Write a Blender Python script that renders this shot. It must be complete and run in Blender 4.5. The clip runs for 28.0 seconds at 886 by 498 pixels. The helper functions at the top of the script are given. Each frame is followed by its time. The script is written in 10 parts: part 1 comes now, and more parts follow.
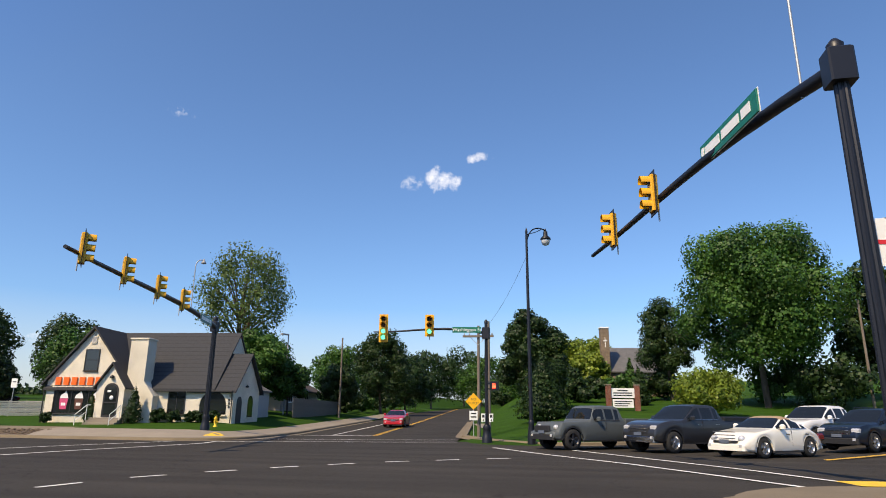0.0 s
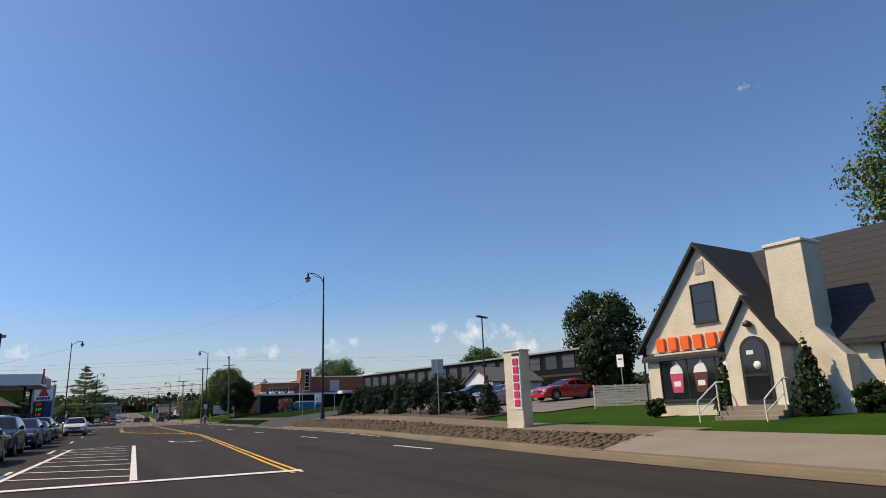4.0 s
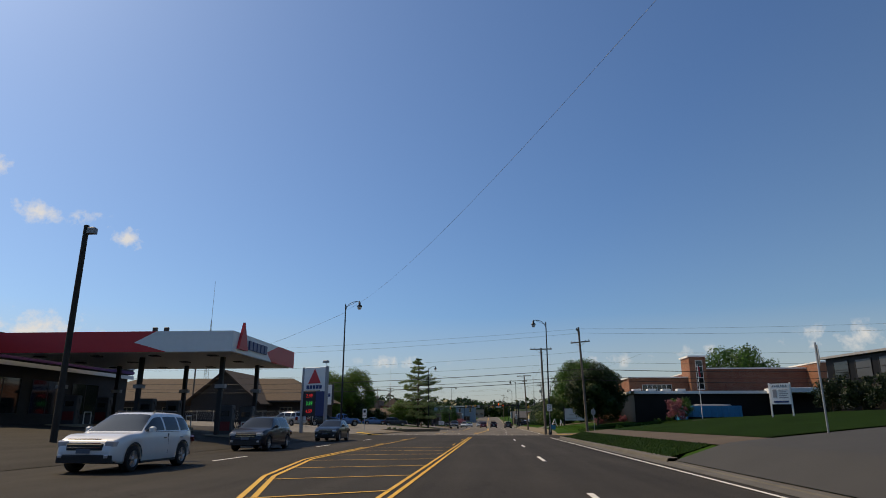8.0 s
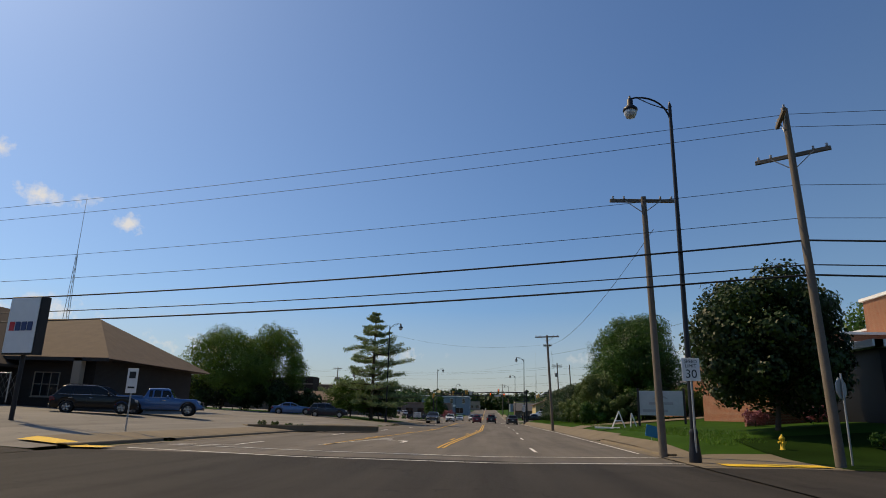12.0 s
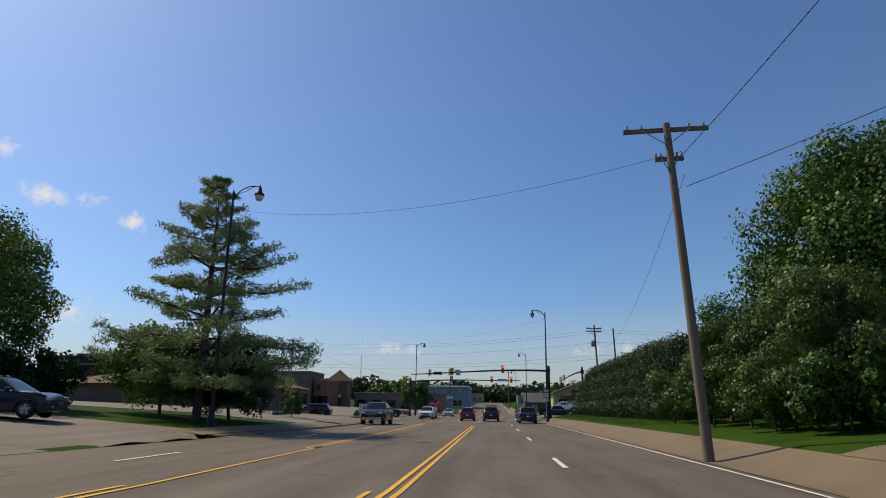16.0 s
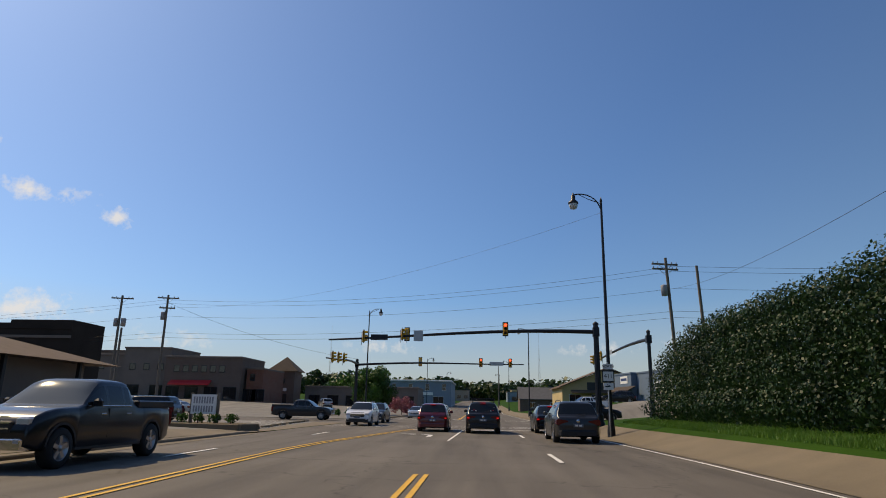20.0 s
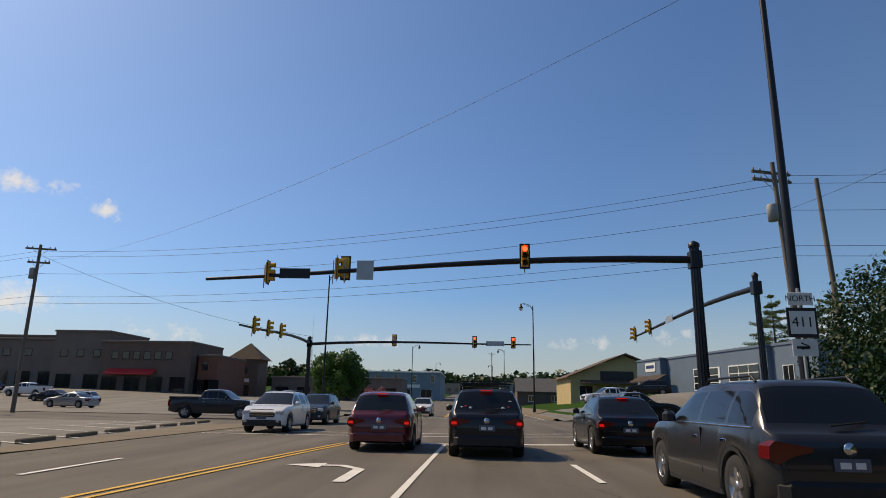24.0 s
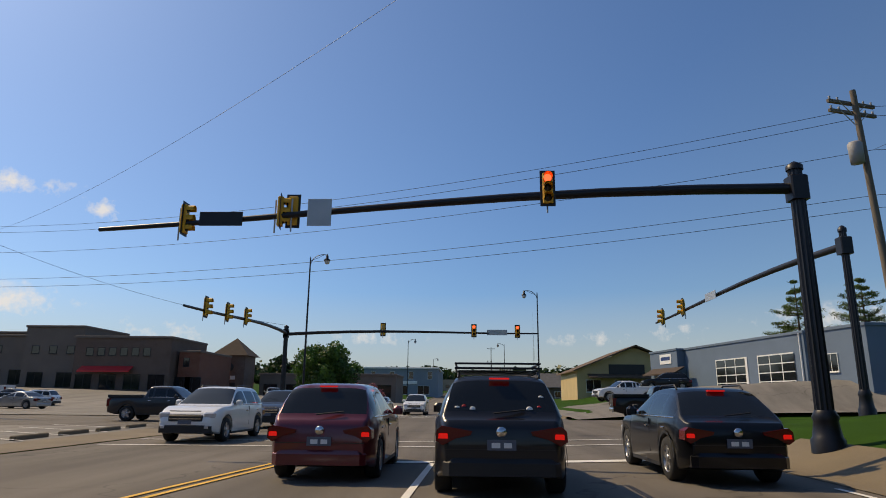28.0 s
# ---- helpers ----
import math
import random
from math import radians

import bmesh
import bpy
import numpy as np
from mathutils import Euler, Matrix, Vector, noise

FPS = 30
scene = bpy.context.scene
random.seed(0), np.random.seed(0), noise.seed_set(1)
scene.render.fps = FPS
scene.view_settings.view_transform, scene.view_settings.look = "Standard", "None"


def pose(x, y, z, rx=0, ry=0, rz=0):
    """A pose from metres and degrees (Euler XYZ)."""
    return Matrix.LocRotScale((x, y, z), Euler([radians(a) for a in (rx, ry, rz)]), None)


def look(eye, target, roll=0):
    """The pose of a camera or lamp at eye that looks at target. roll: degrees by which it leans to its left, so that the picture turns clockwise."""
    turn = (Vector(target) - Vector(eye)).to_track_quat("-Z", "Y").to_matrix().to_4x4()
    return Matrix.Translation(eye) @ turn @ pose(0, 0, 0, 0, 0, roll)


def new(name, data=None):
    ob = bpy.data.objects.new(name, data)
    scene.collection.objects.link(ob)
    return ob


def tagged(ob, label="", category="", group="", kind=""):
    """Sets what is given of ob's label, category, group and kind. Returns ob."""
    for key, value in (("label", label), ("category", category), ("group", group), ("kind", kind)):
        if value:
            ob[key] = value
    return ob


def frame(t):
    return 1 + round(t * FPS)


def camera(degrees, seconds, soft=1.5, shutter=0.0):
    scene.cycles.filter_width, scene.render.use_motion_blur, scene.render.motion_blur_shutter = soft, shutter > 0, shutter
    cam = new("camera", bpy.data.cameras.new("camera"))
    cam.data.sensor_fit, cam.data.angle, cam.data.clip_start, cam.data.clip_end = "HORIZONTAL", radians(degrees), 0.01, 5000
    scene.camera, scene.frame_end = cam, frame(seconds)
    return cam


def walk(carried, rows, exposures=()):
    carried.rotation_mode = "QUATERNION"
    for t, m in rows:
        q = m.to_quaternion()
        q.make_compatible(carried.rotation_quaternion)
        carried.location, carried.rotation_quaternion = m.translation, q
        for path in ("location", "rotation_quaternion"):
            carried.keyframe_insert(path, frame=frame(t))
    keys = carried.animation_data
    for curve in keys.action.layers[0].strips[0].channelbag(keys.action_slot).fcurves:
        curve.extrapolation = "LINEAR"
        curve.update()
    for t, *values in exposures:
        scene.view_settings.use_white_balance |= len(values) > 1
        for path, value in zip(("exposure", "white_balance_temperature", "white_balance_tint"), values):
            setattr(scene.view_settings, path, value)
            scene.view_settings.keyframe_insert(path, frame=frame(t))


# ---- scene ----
import collections

# ---------------------------------------------------------------- camera

LENS = 70.0
cam = camera(LENS, 28.0, soft=0.95)
PATH = [  # seconds, x, y, z, pitch from straight down, roll, yaw
    (0.0, -27.37, -46.54, 1.35, -79.27, 14.73, 0.50),
    (0.5, -25.84, -46.44, 1.35, -77.42, 14.50, 0.74),
    (1.0, -23.80, -45.95, 1.35, -73.80, 14.80, 0.48),
    (1.5, -21.50, -45.25, 1.35, -67.56, 14.95, 0.03),
    (2.0, -18.76, -44.05, 1.35, -59.20, 14.40, -0.10),
    (2.5, -15.75, -41.95, 1.35, -50.20, 13.60, -0.60),
    (3.0, -12.94, -39.05, 1.35, -41.80, 13.25, -1.60),
    (3.5, -10.12, -35.35, 1.35, -34.80, 13.60, -2.10),
    (4.0, -7.70, -31.25, 1.35, -26.90, 14.00, -2.20),
    (4.5, -5.50, -26.40, 1.35, -19.80, 14.20, -1.90),
    (5.0, -3.35, -20.90, 1.35, -11.80, 14.80, -1.20),
    (5.5, -1.65, -14.55, 1.35, -5.31, 15.25, -0.40),
    (6.0, -0.60, -7.45, 1.35, -0.67, 15.45, 0.10),
    (6.5, -0.00, -0.00, 1.35, 2.62, 15.52, 0.15),
    (7.0, 0.07, 6.96, 1.35, 3.56, 15.51, 0.04),
    (7.5, -0.02, 13.85, 1.35, 4.00, 15.52, 0.03),
    (8.0, -0.20, 20.87, 1.35, 4.17, 15.37, 0.03),
    (8.5, -0.38, 28.03, 1.35, 4.21, 15.41, 0.14),
    (9.0, -0.53, 35.37, 1.35, 4.05, 15.34, 0.44),
    (9.5, -0.64, 42.54, 1.35, 3.69, 15.33, 0.66),
    (10.0, -0.69, 49.41, 1.35, 3.28, 15.22, 0.83),
    (10.5, -0.67, 56.11, 1.35, 3.17, 15.13, 1.09),
    (11.0, -0.59, 62.47, 1.35, 3.41, 15.11, 1.37),
    (11.5, -0.44, 68.85, 1.35, 3.76, 14.97, 1.41),
    (12.0, -0.23, 75.10, 1.35, 4.22, 14.72, 1.44),
    (12.5, -0.02, 81.31, 1.35, 4.69, 14.60, 1.43),
    (13.0, 0.17, 88.16, 1.35, 4.93, 14.51, 1.33),
    (13.5, 0.34, 95.35, 1.35, 5.00, 14.44, 1.22),
    (14.0, 0.50, 102.60, 1.35, 4.96, 14.38, 1.12),
    (14.5, 0.63, 109.60, 1.35, 4.88, 14.35, 1.01),
    (15.0, 0.74, 116.06, 1.35, 4.82, 14.33, 0.86),
    (15.5, 0.82, 122.14, 1.35, 4.72, 14.27, 0.81),
    (16.0, 0.85, 127.98, 1.35, 4.59, 14.20, 0.81),
    (16.5, 0.90, 133.60, 1.35, 4.54, 14.20, 0.82),
    (17.0, 0.88, 139.72, 1.35, 4.52, 14.22, 0.75),
    (17.5, 0.82, 145.86, 1.35, 4.33, 14.19, 0.71),
    (18.0, 0.73, 151.56, 1.35, 4.10, 14.15, 0.74),
    (18.5, 0.63, 156.66, 1.35, 3.96, 14.12, 0.84),
    (19.0, 0.51, 161.21, 1.35, 3.77, 14.09, 0.92),
    (19.5, 0.43, 165.36, 1.35, 3.60, 14.09, 0.99),
    (20.0, 0.38, 169.28, 1.35, 3.38, 14.08, 1.00),
    (20.5, 0.34, 172.56, 1.35, 3.30, 14.02, 1.00),
    (21.0, 0.33, 175.59, 1.35, 3.19, 14.00, 1.05),
    (21.5, 0.31, 178.35, 1.35, 3.13, 14.03, 1.12),
    (22.0, 0.26, 180.91, 1.35, 2.97, 13.96, 1.13),
    (22.5, 0.21, 183.25, 1.35, 2.79, 13.85, 1.10),
    (23.0, 0.16, 185.38, 1.35, 2.62, 13.72, 1.07),
    (23.5, 0.15, 187.30, 1.35, 2.53, 13.61, 1.04),
    (24.0, 0.19, 189.01, 1.35, 2.58, 13.56, 1.02),
    (24.5, 0.21, 190.51, 1.35, 2.58, 13.48, 0.96),
    (25.0, 0.26, 191.77, 1.35, 2.61, 13.41, 0.92),
    (25.5, 0.27, 192.84, 1.35, 2.57, 13.40, 0.86),
    (26.0, 0.22, 193.65, 1.35, 2.45, 13.37, 0.76),
    (26.5, 0.19, 194.39, 1.35, 2.38, 13.32, 0.70),
    (27.0, 0.18, 195.01, 1.35, 2.36, 13.31, 0.65),
    (27.5, 0.16, 195.54, 1.35, 2.36, 13.33, 0.62),
    (28.0, 0.16, 196.09, 1.35, 2.36, 13.29, 0.55),
]


def path_pose(x, y, z, yaw, pitch, roll):
    """Yaw to the left of +y, pitch up, roll as look() counts it."""
    m = Euler((radians(90 + pitch), 0, radians(yaw))).to_matrix().to_4x4()
    return Matrix.Translation((x, y, z)) @ m @ pose(0, 0, 0, 0, 0, roll)


walk(cam, [(r[0], path_pose(*r[1:])) for r in PATH],
     exposures=[(0.0, 0.44, 7100, 12), (3.0, 0.39, 7300, 12), (4.0, 0.06, 7250, 12), (4.5, 0.0, 7400, 11), (6.5, -0.31, 7650, 9), (12.0, -0.26, 7850, 9), (15.0, -0.28, 7350, 10), (17.0, -0.10, 7450, 10), (20.0, -0.22, 7550, 10), (28.0, -0.20, 7750, 10)])

# ---------------------------------------------------------------- daylight
SUN_EL, SUN_AZ = 48.0, -62.0   # azimuth from +y, positive towards +x
world = bpy.data.worlds.new("sky")
scene.world = world
world.use_nodes = True
nt = world.node_tree
sky = nt.nodes.new("ShaderNodeTexSky")
sky.sky_type = "NISHITA"
sky.sun_disc = False
sky.sun_elevation = radians(SUN_EL)
sky.sun_rotation = radians(SUN_AZ)
sky.air_density, sky.dust_density, sky.ozone_density = 1.0, 1.4, 6.0
sky.altitude = 300
bg = nt.nodes["Background"]


def sky_node(kind, op=None, **vals):
    n = nt.nodes.new(kind)
    if op:
        n.operation = op
    for k, v in vals.items():
        n.inputs[int(k[1:])].default_value = v
    return n


# fair-weather clouds: azimuth, elevation, half width and half height in degrees, density
CLOUDS = [(79.2, 21.0, 1.2, 1.1, 0.95), (76.0, 20.6, 1.3, 0.5, 0.3), (82.6, 22.8, 1.0, 0.45, 0.5), (55.2, 25.1, 1.2, 0.7, 0.25),
          (-38.4, 15.7, 1.6, 0.75, 0.75), (-34.4, 15.6, 1.5, 0.6, 0.5), (-31.6, 14.5, 1.0, 0.8, 0.85), (-41.2, 18.6, 0.9, 0.7, 0.7),
          (-38.0, 6.9, 5.0, 1.3, 0.8), (-28.0, 5.2, 4.5, 0.8, 0.5), (-8.0, 5.2, 3.2, 0.5, 0.45), (18.5, 5.6, 3.0, 0.6, 0.4), (29.5, 6.4, 4.6, 0.9, 0.5),
          (11.0, 5.2, 3.8, 0.5, 0.35), (36.5, 5.0, 5.0, 0.6, 0.35), (48.0, 5.6, 4.4, 0.7, 0.35)]
tc = nt.nodes.new("ShaderNodeTexCoord")
nrm = sky_node("ShaderNodeVectorMath", "NORMALIZE")
nt.links.new(tc.outputs["Generated"], nrm.inputs[0])
puff = sky_node("ShaderNodeTexNoise")
puff.inputs["Scale"].default_value, puff.inputs["Detail"].default_value, puff.inputs["Roughness"].default_value = 38.0, 7.0, 0.62
nt.links.new(nrm.outputs[0], puff.inputs["Vector"])
cover, lift = None, None
for az, el, w, h, dens in CLOUDS:
    a, e = radians(az), radians(el)
    side = Vector((math.cos(a), -math.sin(a), 0)) / radians(w)
    upw = Vector((-math.sin(a) * math.sin(e), -math.cos(a) * math.sin(e), math.cos(e))) / radians(h)
    mid = Vector((math.sin(a) * math.cos(e), math.cos(a) * math.cos(e), math.sin(e)))
    off = sky_node("ShaderNodeVectorMath", "SUBTRACT", _1=mid)
    du = sky_node("ShaderNodeVectorMath", "DOT_PRODUCT", _1=side)
    dv = sky_node("ShaderNodeVectorMath", "DOT_PRODUCT", _1=upw)
    cb = nt.nodes.new("ShaderNodeCombineXYZ")
    ln = sky_node("ShaderNodeVectorMath", "LENGTH")
    nt.links.new(nrm.outputs[0], off.inputs[0])
    for n, k in ((du, 0), (dv, 1)):
        nt.links.new(off.outputs[0], n.inputs[0])
        nt.links.new(n.outputs["Value"], cb.inputs[k])
    nt.links.new(cb.outputs[0], ln.inputs[0])
    inside = sky_node("ShaderNodeMapRange", _1=1.5, _2=0.0, _3=0.0, _4=dens)
    nt.links.new(ln.outputs["Value"], inside.inputs[0])
    if cover is None:
        cover = inside.outputs[0]
    else:
        mx = sky_node("ShaderNodeMath", "MAXIMUM")
        nt.links.new(cover, mx.inputs[0])
        nt.links.new(inside.outputs[0], mx.inputs[1])
        cover = mx.outputs[0]
body = sky_node("ShaderNodeMath", "MULTIPLY_ADD", _1=3.0, _2=-1.72)
nt.links.new(puff.outputs[0], body.inputs[0])
summed = sky_node("ShaderNodeMath", "ADD")
nt.links.new(cover, summed.inputs[0])
nt.links.new(body.outputs[0], summed.inputs[1])
alpha = sky_node("ShaderNodeMapRange", _1=0.0, _2=0.75, _3=0.0, _4=0.88)
nt.links.new(summed.outputs[0], alpha.inputs[0])
gate = sky_node("ShaderNodeMapRange", _1=0.0, _2=0.15, _3=0.0, _4=1.0)
nt.links.new(cover, gate.inputs[0])
am = sky_node("ShaderNodeMath", "MULTIPLY")
nt.links.new(alpha.outputs[0], am.inputs[0])
nt.links.new(gate.outputs[0], am.inputs[1])
cmix = nt.nodes.new("ShaderNodeMix")
cmix.data_type = "RGBA"
cmix.inputs[7].default_value = (6.6, 6.8, 7.3, 1)
nt.links.new(am.outputs[0], cmix.inputs[0])
deep = nt.nodes.new("ShaderNodeMix")   # clear dry air: a purer blue
deep.data_type, deep.blend_type = "RGBA", "MULTIPLY"
deep.inputs[0].default_value = 1.0
sunward = sky_node("ShaderNodeVectorMath", "DOT_PRODUCT", _1=Vector((math.sin(radians(SUN_AZ)) * math.cos(radians(SUN_EL)), math.cos(radians(SUN_AZ)) * math.cos(radians(SUN_EL)), math.sin(radians(SUN_EL)))))
nt.links.new(nrm.outputs[0], sunward.inputs[0])
veil = sky_node("ShaderNodeMapRange", _1=0.45, _2=0.95, _3=0.0, _4=1.0)
nt.links.new(sunward.outputs["Value"], veil.inputs[0])
tint = nt.nodes.new("ShaderNodeMix")   # the blue pales towards the sun
tint.data_type = "RGBA"
tint.inputs[7].default_value = (0.78, 0.95, 1.16, 1)
arch = sky_node("ShaderNodeMapRange", _1=0.15, _2=0.42, _3=0.0, _4=1.0)
nt.links.new(sunward.outputs["Value"], arch.inputs[0])
side_tint = nt.nodes.new("ShaderNodeMix")   # deepest at about a right angle to the sun
side_tint.data_type = "RGBA"
side_tint.inputs[6].default_value, side_tint.inputs[7].default_value = (0.80, 0.965, 1.10, 1), (0.66, 0.89, 1.13, 1)
nt.links.new(arch.outputs[0], side_tint.inputs[0])
nt.links.new(side_tint.outputs[2], tint.inputs[6])
nt.links.new(veil.outputs[0], tint.inputs[0])
nt.links.new(tint.outputs[2], deep.inputs[7])
nt.links.new(sky.outputs[0], deep.inputs[6])
sepz = nt.nodes.new("ShaderNodeSeparateXYZ")
nt.links.new(nrm.outputs[0], sepz.inputs[0])
low = sky_node("ShaderNodeMapRange", _1=0.0, _2=0.16, _3=0.7, _4=0.0)
nt.links.new(sepz.outputs[2], low.inputs[0])
haze = nt.nodes.new("ShaderNodeMix")   # milky haze along the horizon
haze.data_type = "RGBA"
haze.inputs[7].default_value = (4.35, 4.5, 4.7, 1)
nt.links.new(low.outputs[0], haze.inputs[0])
nt.links.new(deep.outputs[2], haze.inputs[6])
nt.links.new(haze.outputs[2], cmix.inputs[6])
nt.links.new(cmix.outputs[2], bg.inputs[0])
bg.inputs[1].default_value = 0.13

sun_data = bpy.data.lights.new("sun", "SUN")
sun_data.energy, sun_data.angle, sun_data.color = 4.2, radians(0.53), (1.0, 0.83, 0.58)
sun = new("sun", sun_data)
_d = Vector((math.sin(radians(SUN_AZ)) * math.cos(radians(SUN_EL)), math.cos(radians(SUN_AZ)) * math.cos(radians(SUN_EL)), math.sin(radians(SUN_EL))))
sun.matrix_world = look(_d * 200, (0, 0, 0))

# ---------------------------------------------------------------- materials
def mat(name, col, rough=0.6, metal=0.0, vary=0.15, scale=3.0, fine=40.0, bump=0.0, spec=0.5, coat=0.0, rand=0.0, emit=None, power=0.0, trans=0.0):
    """A surface with variation at two scales, fine relief and, with rand, a change from piece to piece."""
    m = bpy.data.materials.new(name)
    m.use_nodes = True
    t = m.node_tree
    b = t.nodes["Principled BSDF"]
    b.inputs["Roughness"].default_value = rough
    b.inputs["Metallic"].default_value = metal
    b.inputs["Specular IOR Level"].default_value = spec
    b.inputs["Coat Weight"].default_value = coat
    b.inputs["Coat Roughness"].default_value = 0.06
    b.inputs["Transmission Weight"].default_value = trans
    c = (*col[:3], 1.0)
    b.inputs["Base Color"].default_value = c
    if emit:
        b.inputs["Emission Color"].default_value = (*emit[:3], 1.0)
        b.inputs["Emission Strength"].default_value = power
    if vary or bump or rand:
        co = t.nodes.new("ShaderNodeTexCoord")
        n1 = t.nodes.new("ShaderNodeTexNoise")
        n1.inputs["Scale"].default_value, n1.inputs["Detail"].default_value = scale, 4
        n2 = t.nodes.new("ShaderNodeTexNoise")
        n2.inputs["Scale"].default_value, n2.inputs["Detail"].default_value = fine, 3
        t.links.new(co.outputs["Object"], n1.inputs["Vector"])
        t.links.new(co.outputs["Object"], n2.inputs["Vector"])
        add = t.nodes.new("ShaderNodeMath")
        add.operation = "MULTIPLY_ADD"
        t.links.new(n2.outputs[0], add.inputs[0])
        add.inputs[1].default_value = 0.6
        t.links.new(n1.outputs[0], add.inputs[2])
        last = add.outputs[0]
        if rand:
            info = t.nodes.new("ShaderNodeObjectInfo")
            ad2 = t.nodes.new("ShaderNodeMath")
            ad2.operation = "MULTIPLY_ADD"
            t.links.new(info.outputs["Random"], ad2.inputs[0])
            ad2.inputs[1].default_value = rand
            t.links.new(last, ad2.inputs[2])
            last = ad2.outputs[0]
        ramp = t.nodes.new("ShaderNodeMapRange")
        ramp.inputs[1].default_value, ramp.inputs[2].default_value = 0.4, 1.2 + rand
        ramp.inputs[3].default_value, ramp.inputs[4].default_value = 1 - vary, 1 + vary
        t.links.new(last, ramp.inputs[0])
        mul = t.nodes.new("ShaderNodeMix")
        mul.data_type, mul.blend_type = "RGBA", "MULTIPLY"
        mul.inputs[0].default_value = 1.0
        mul.inputs[6].default_value = c
        t.links.new(ramp.outputs[0], mul.inputs[7])
        t.links.new(mul.outputs[2], b.inputs["Base Color"])
        if bump:
            bp = t.nodes.new("ShaderNodeBump")
            bp.inputs["Strength"].default_value, bp.inputs["Distance"].default_value = bump, 0.02
            t.links.new(n2.outputs[0], bp.inputs["Height"])
            t.links.new(bp.outputs[0], b.inputs["Normal"])
    return m


def leaf_mat(name, c1, c2, rough=0.5):
    """Leaves: two greens mixed leaf by leaf and over the crown, with some light through."""
    m = bpy.data.materials.new(name)
    m.use_nodes = True
    t = m.node_tree
    b = t.nodes["Principled BSDF"]
    b.inputs["Roughness"].default_value = rough
    b.inputs["Specular IOR Level"].default_value = 0.3
    geo = t.nodes.new("ShaderNodeNewGeometry")
    co = t.nodes.new("ShaderNodeTexCoord")
    n1 = t.nodes.new("ShaderNodeTexNoise")
    n1.inputs["Scale"].default_value = 0.35
    t.links.new(co.outputs["Object"], n1.inputs["Vector"])
    ad = t.nodes.new("ShaderNodeMath")
    ad.operation = "MULTIPLY_ADD"
    t.links.new(geo.outputs["Random Per Island"], ad.inputs[0])
    ad.inputs[1].default_value = 0.38
    t.links.new(n1.outputs[0], ad.inputs[2])
    mr = t.nodes.new("ShaderNodeMapRange")
    mr.inputs[1].default_value, mr.inputs[2].default_value = 0.35, 1.0
    t.links.new(ad.outputs[0], mr.inputs[0])
    mix = t.nodes.new("ShaderNodeMix")
    mix.data_type = "RGBA"
    mix.inputs[6].default_value, mix.inputs[7].default_value = (*c1, 1), (*c2, 1)
    t.links.new(mr.outputs[0], mix.inputs[0])
    t.links.new(mix.outputs[2], b.inputs["Base Color"])
    tr = t.nodes.new("ShaderNodeBsdfTranslucent")
    t.links.new(mix.outputs[2], tr.inputs[0])
    ms = t.nodes.new("ShaderNodeMixShader")
    ms.inputs[0].default_value = 0.25
    out = t.nodes["Material Output"]
    t.links.new(b.outputs[0], ms.inputs[1])
    t.links.new(tr.outputs[0], ms.inputs[2])
    t.links.new(ms.outputs[0], out.inputs[0])
    return m


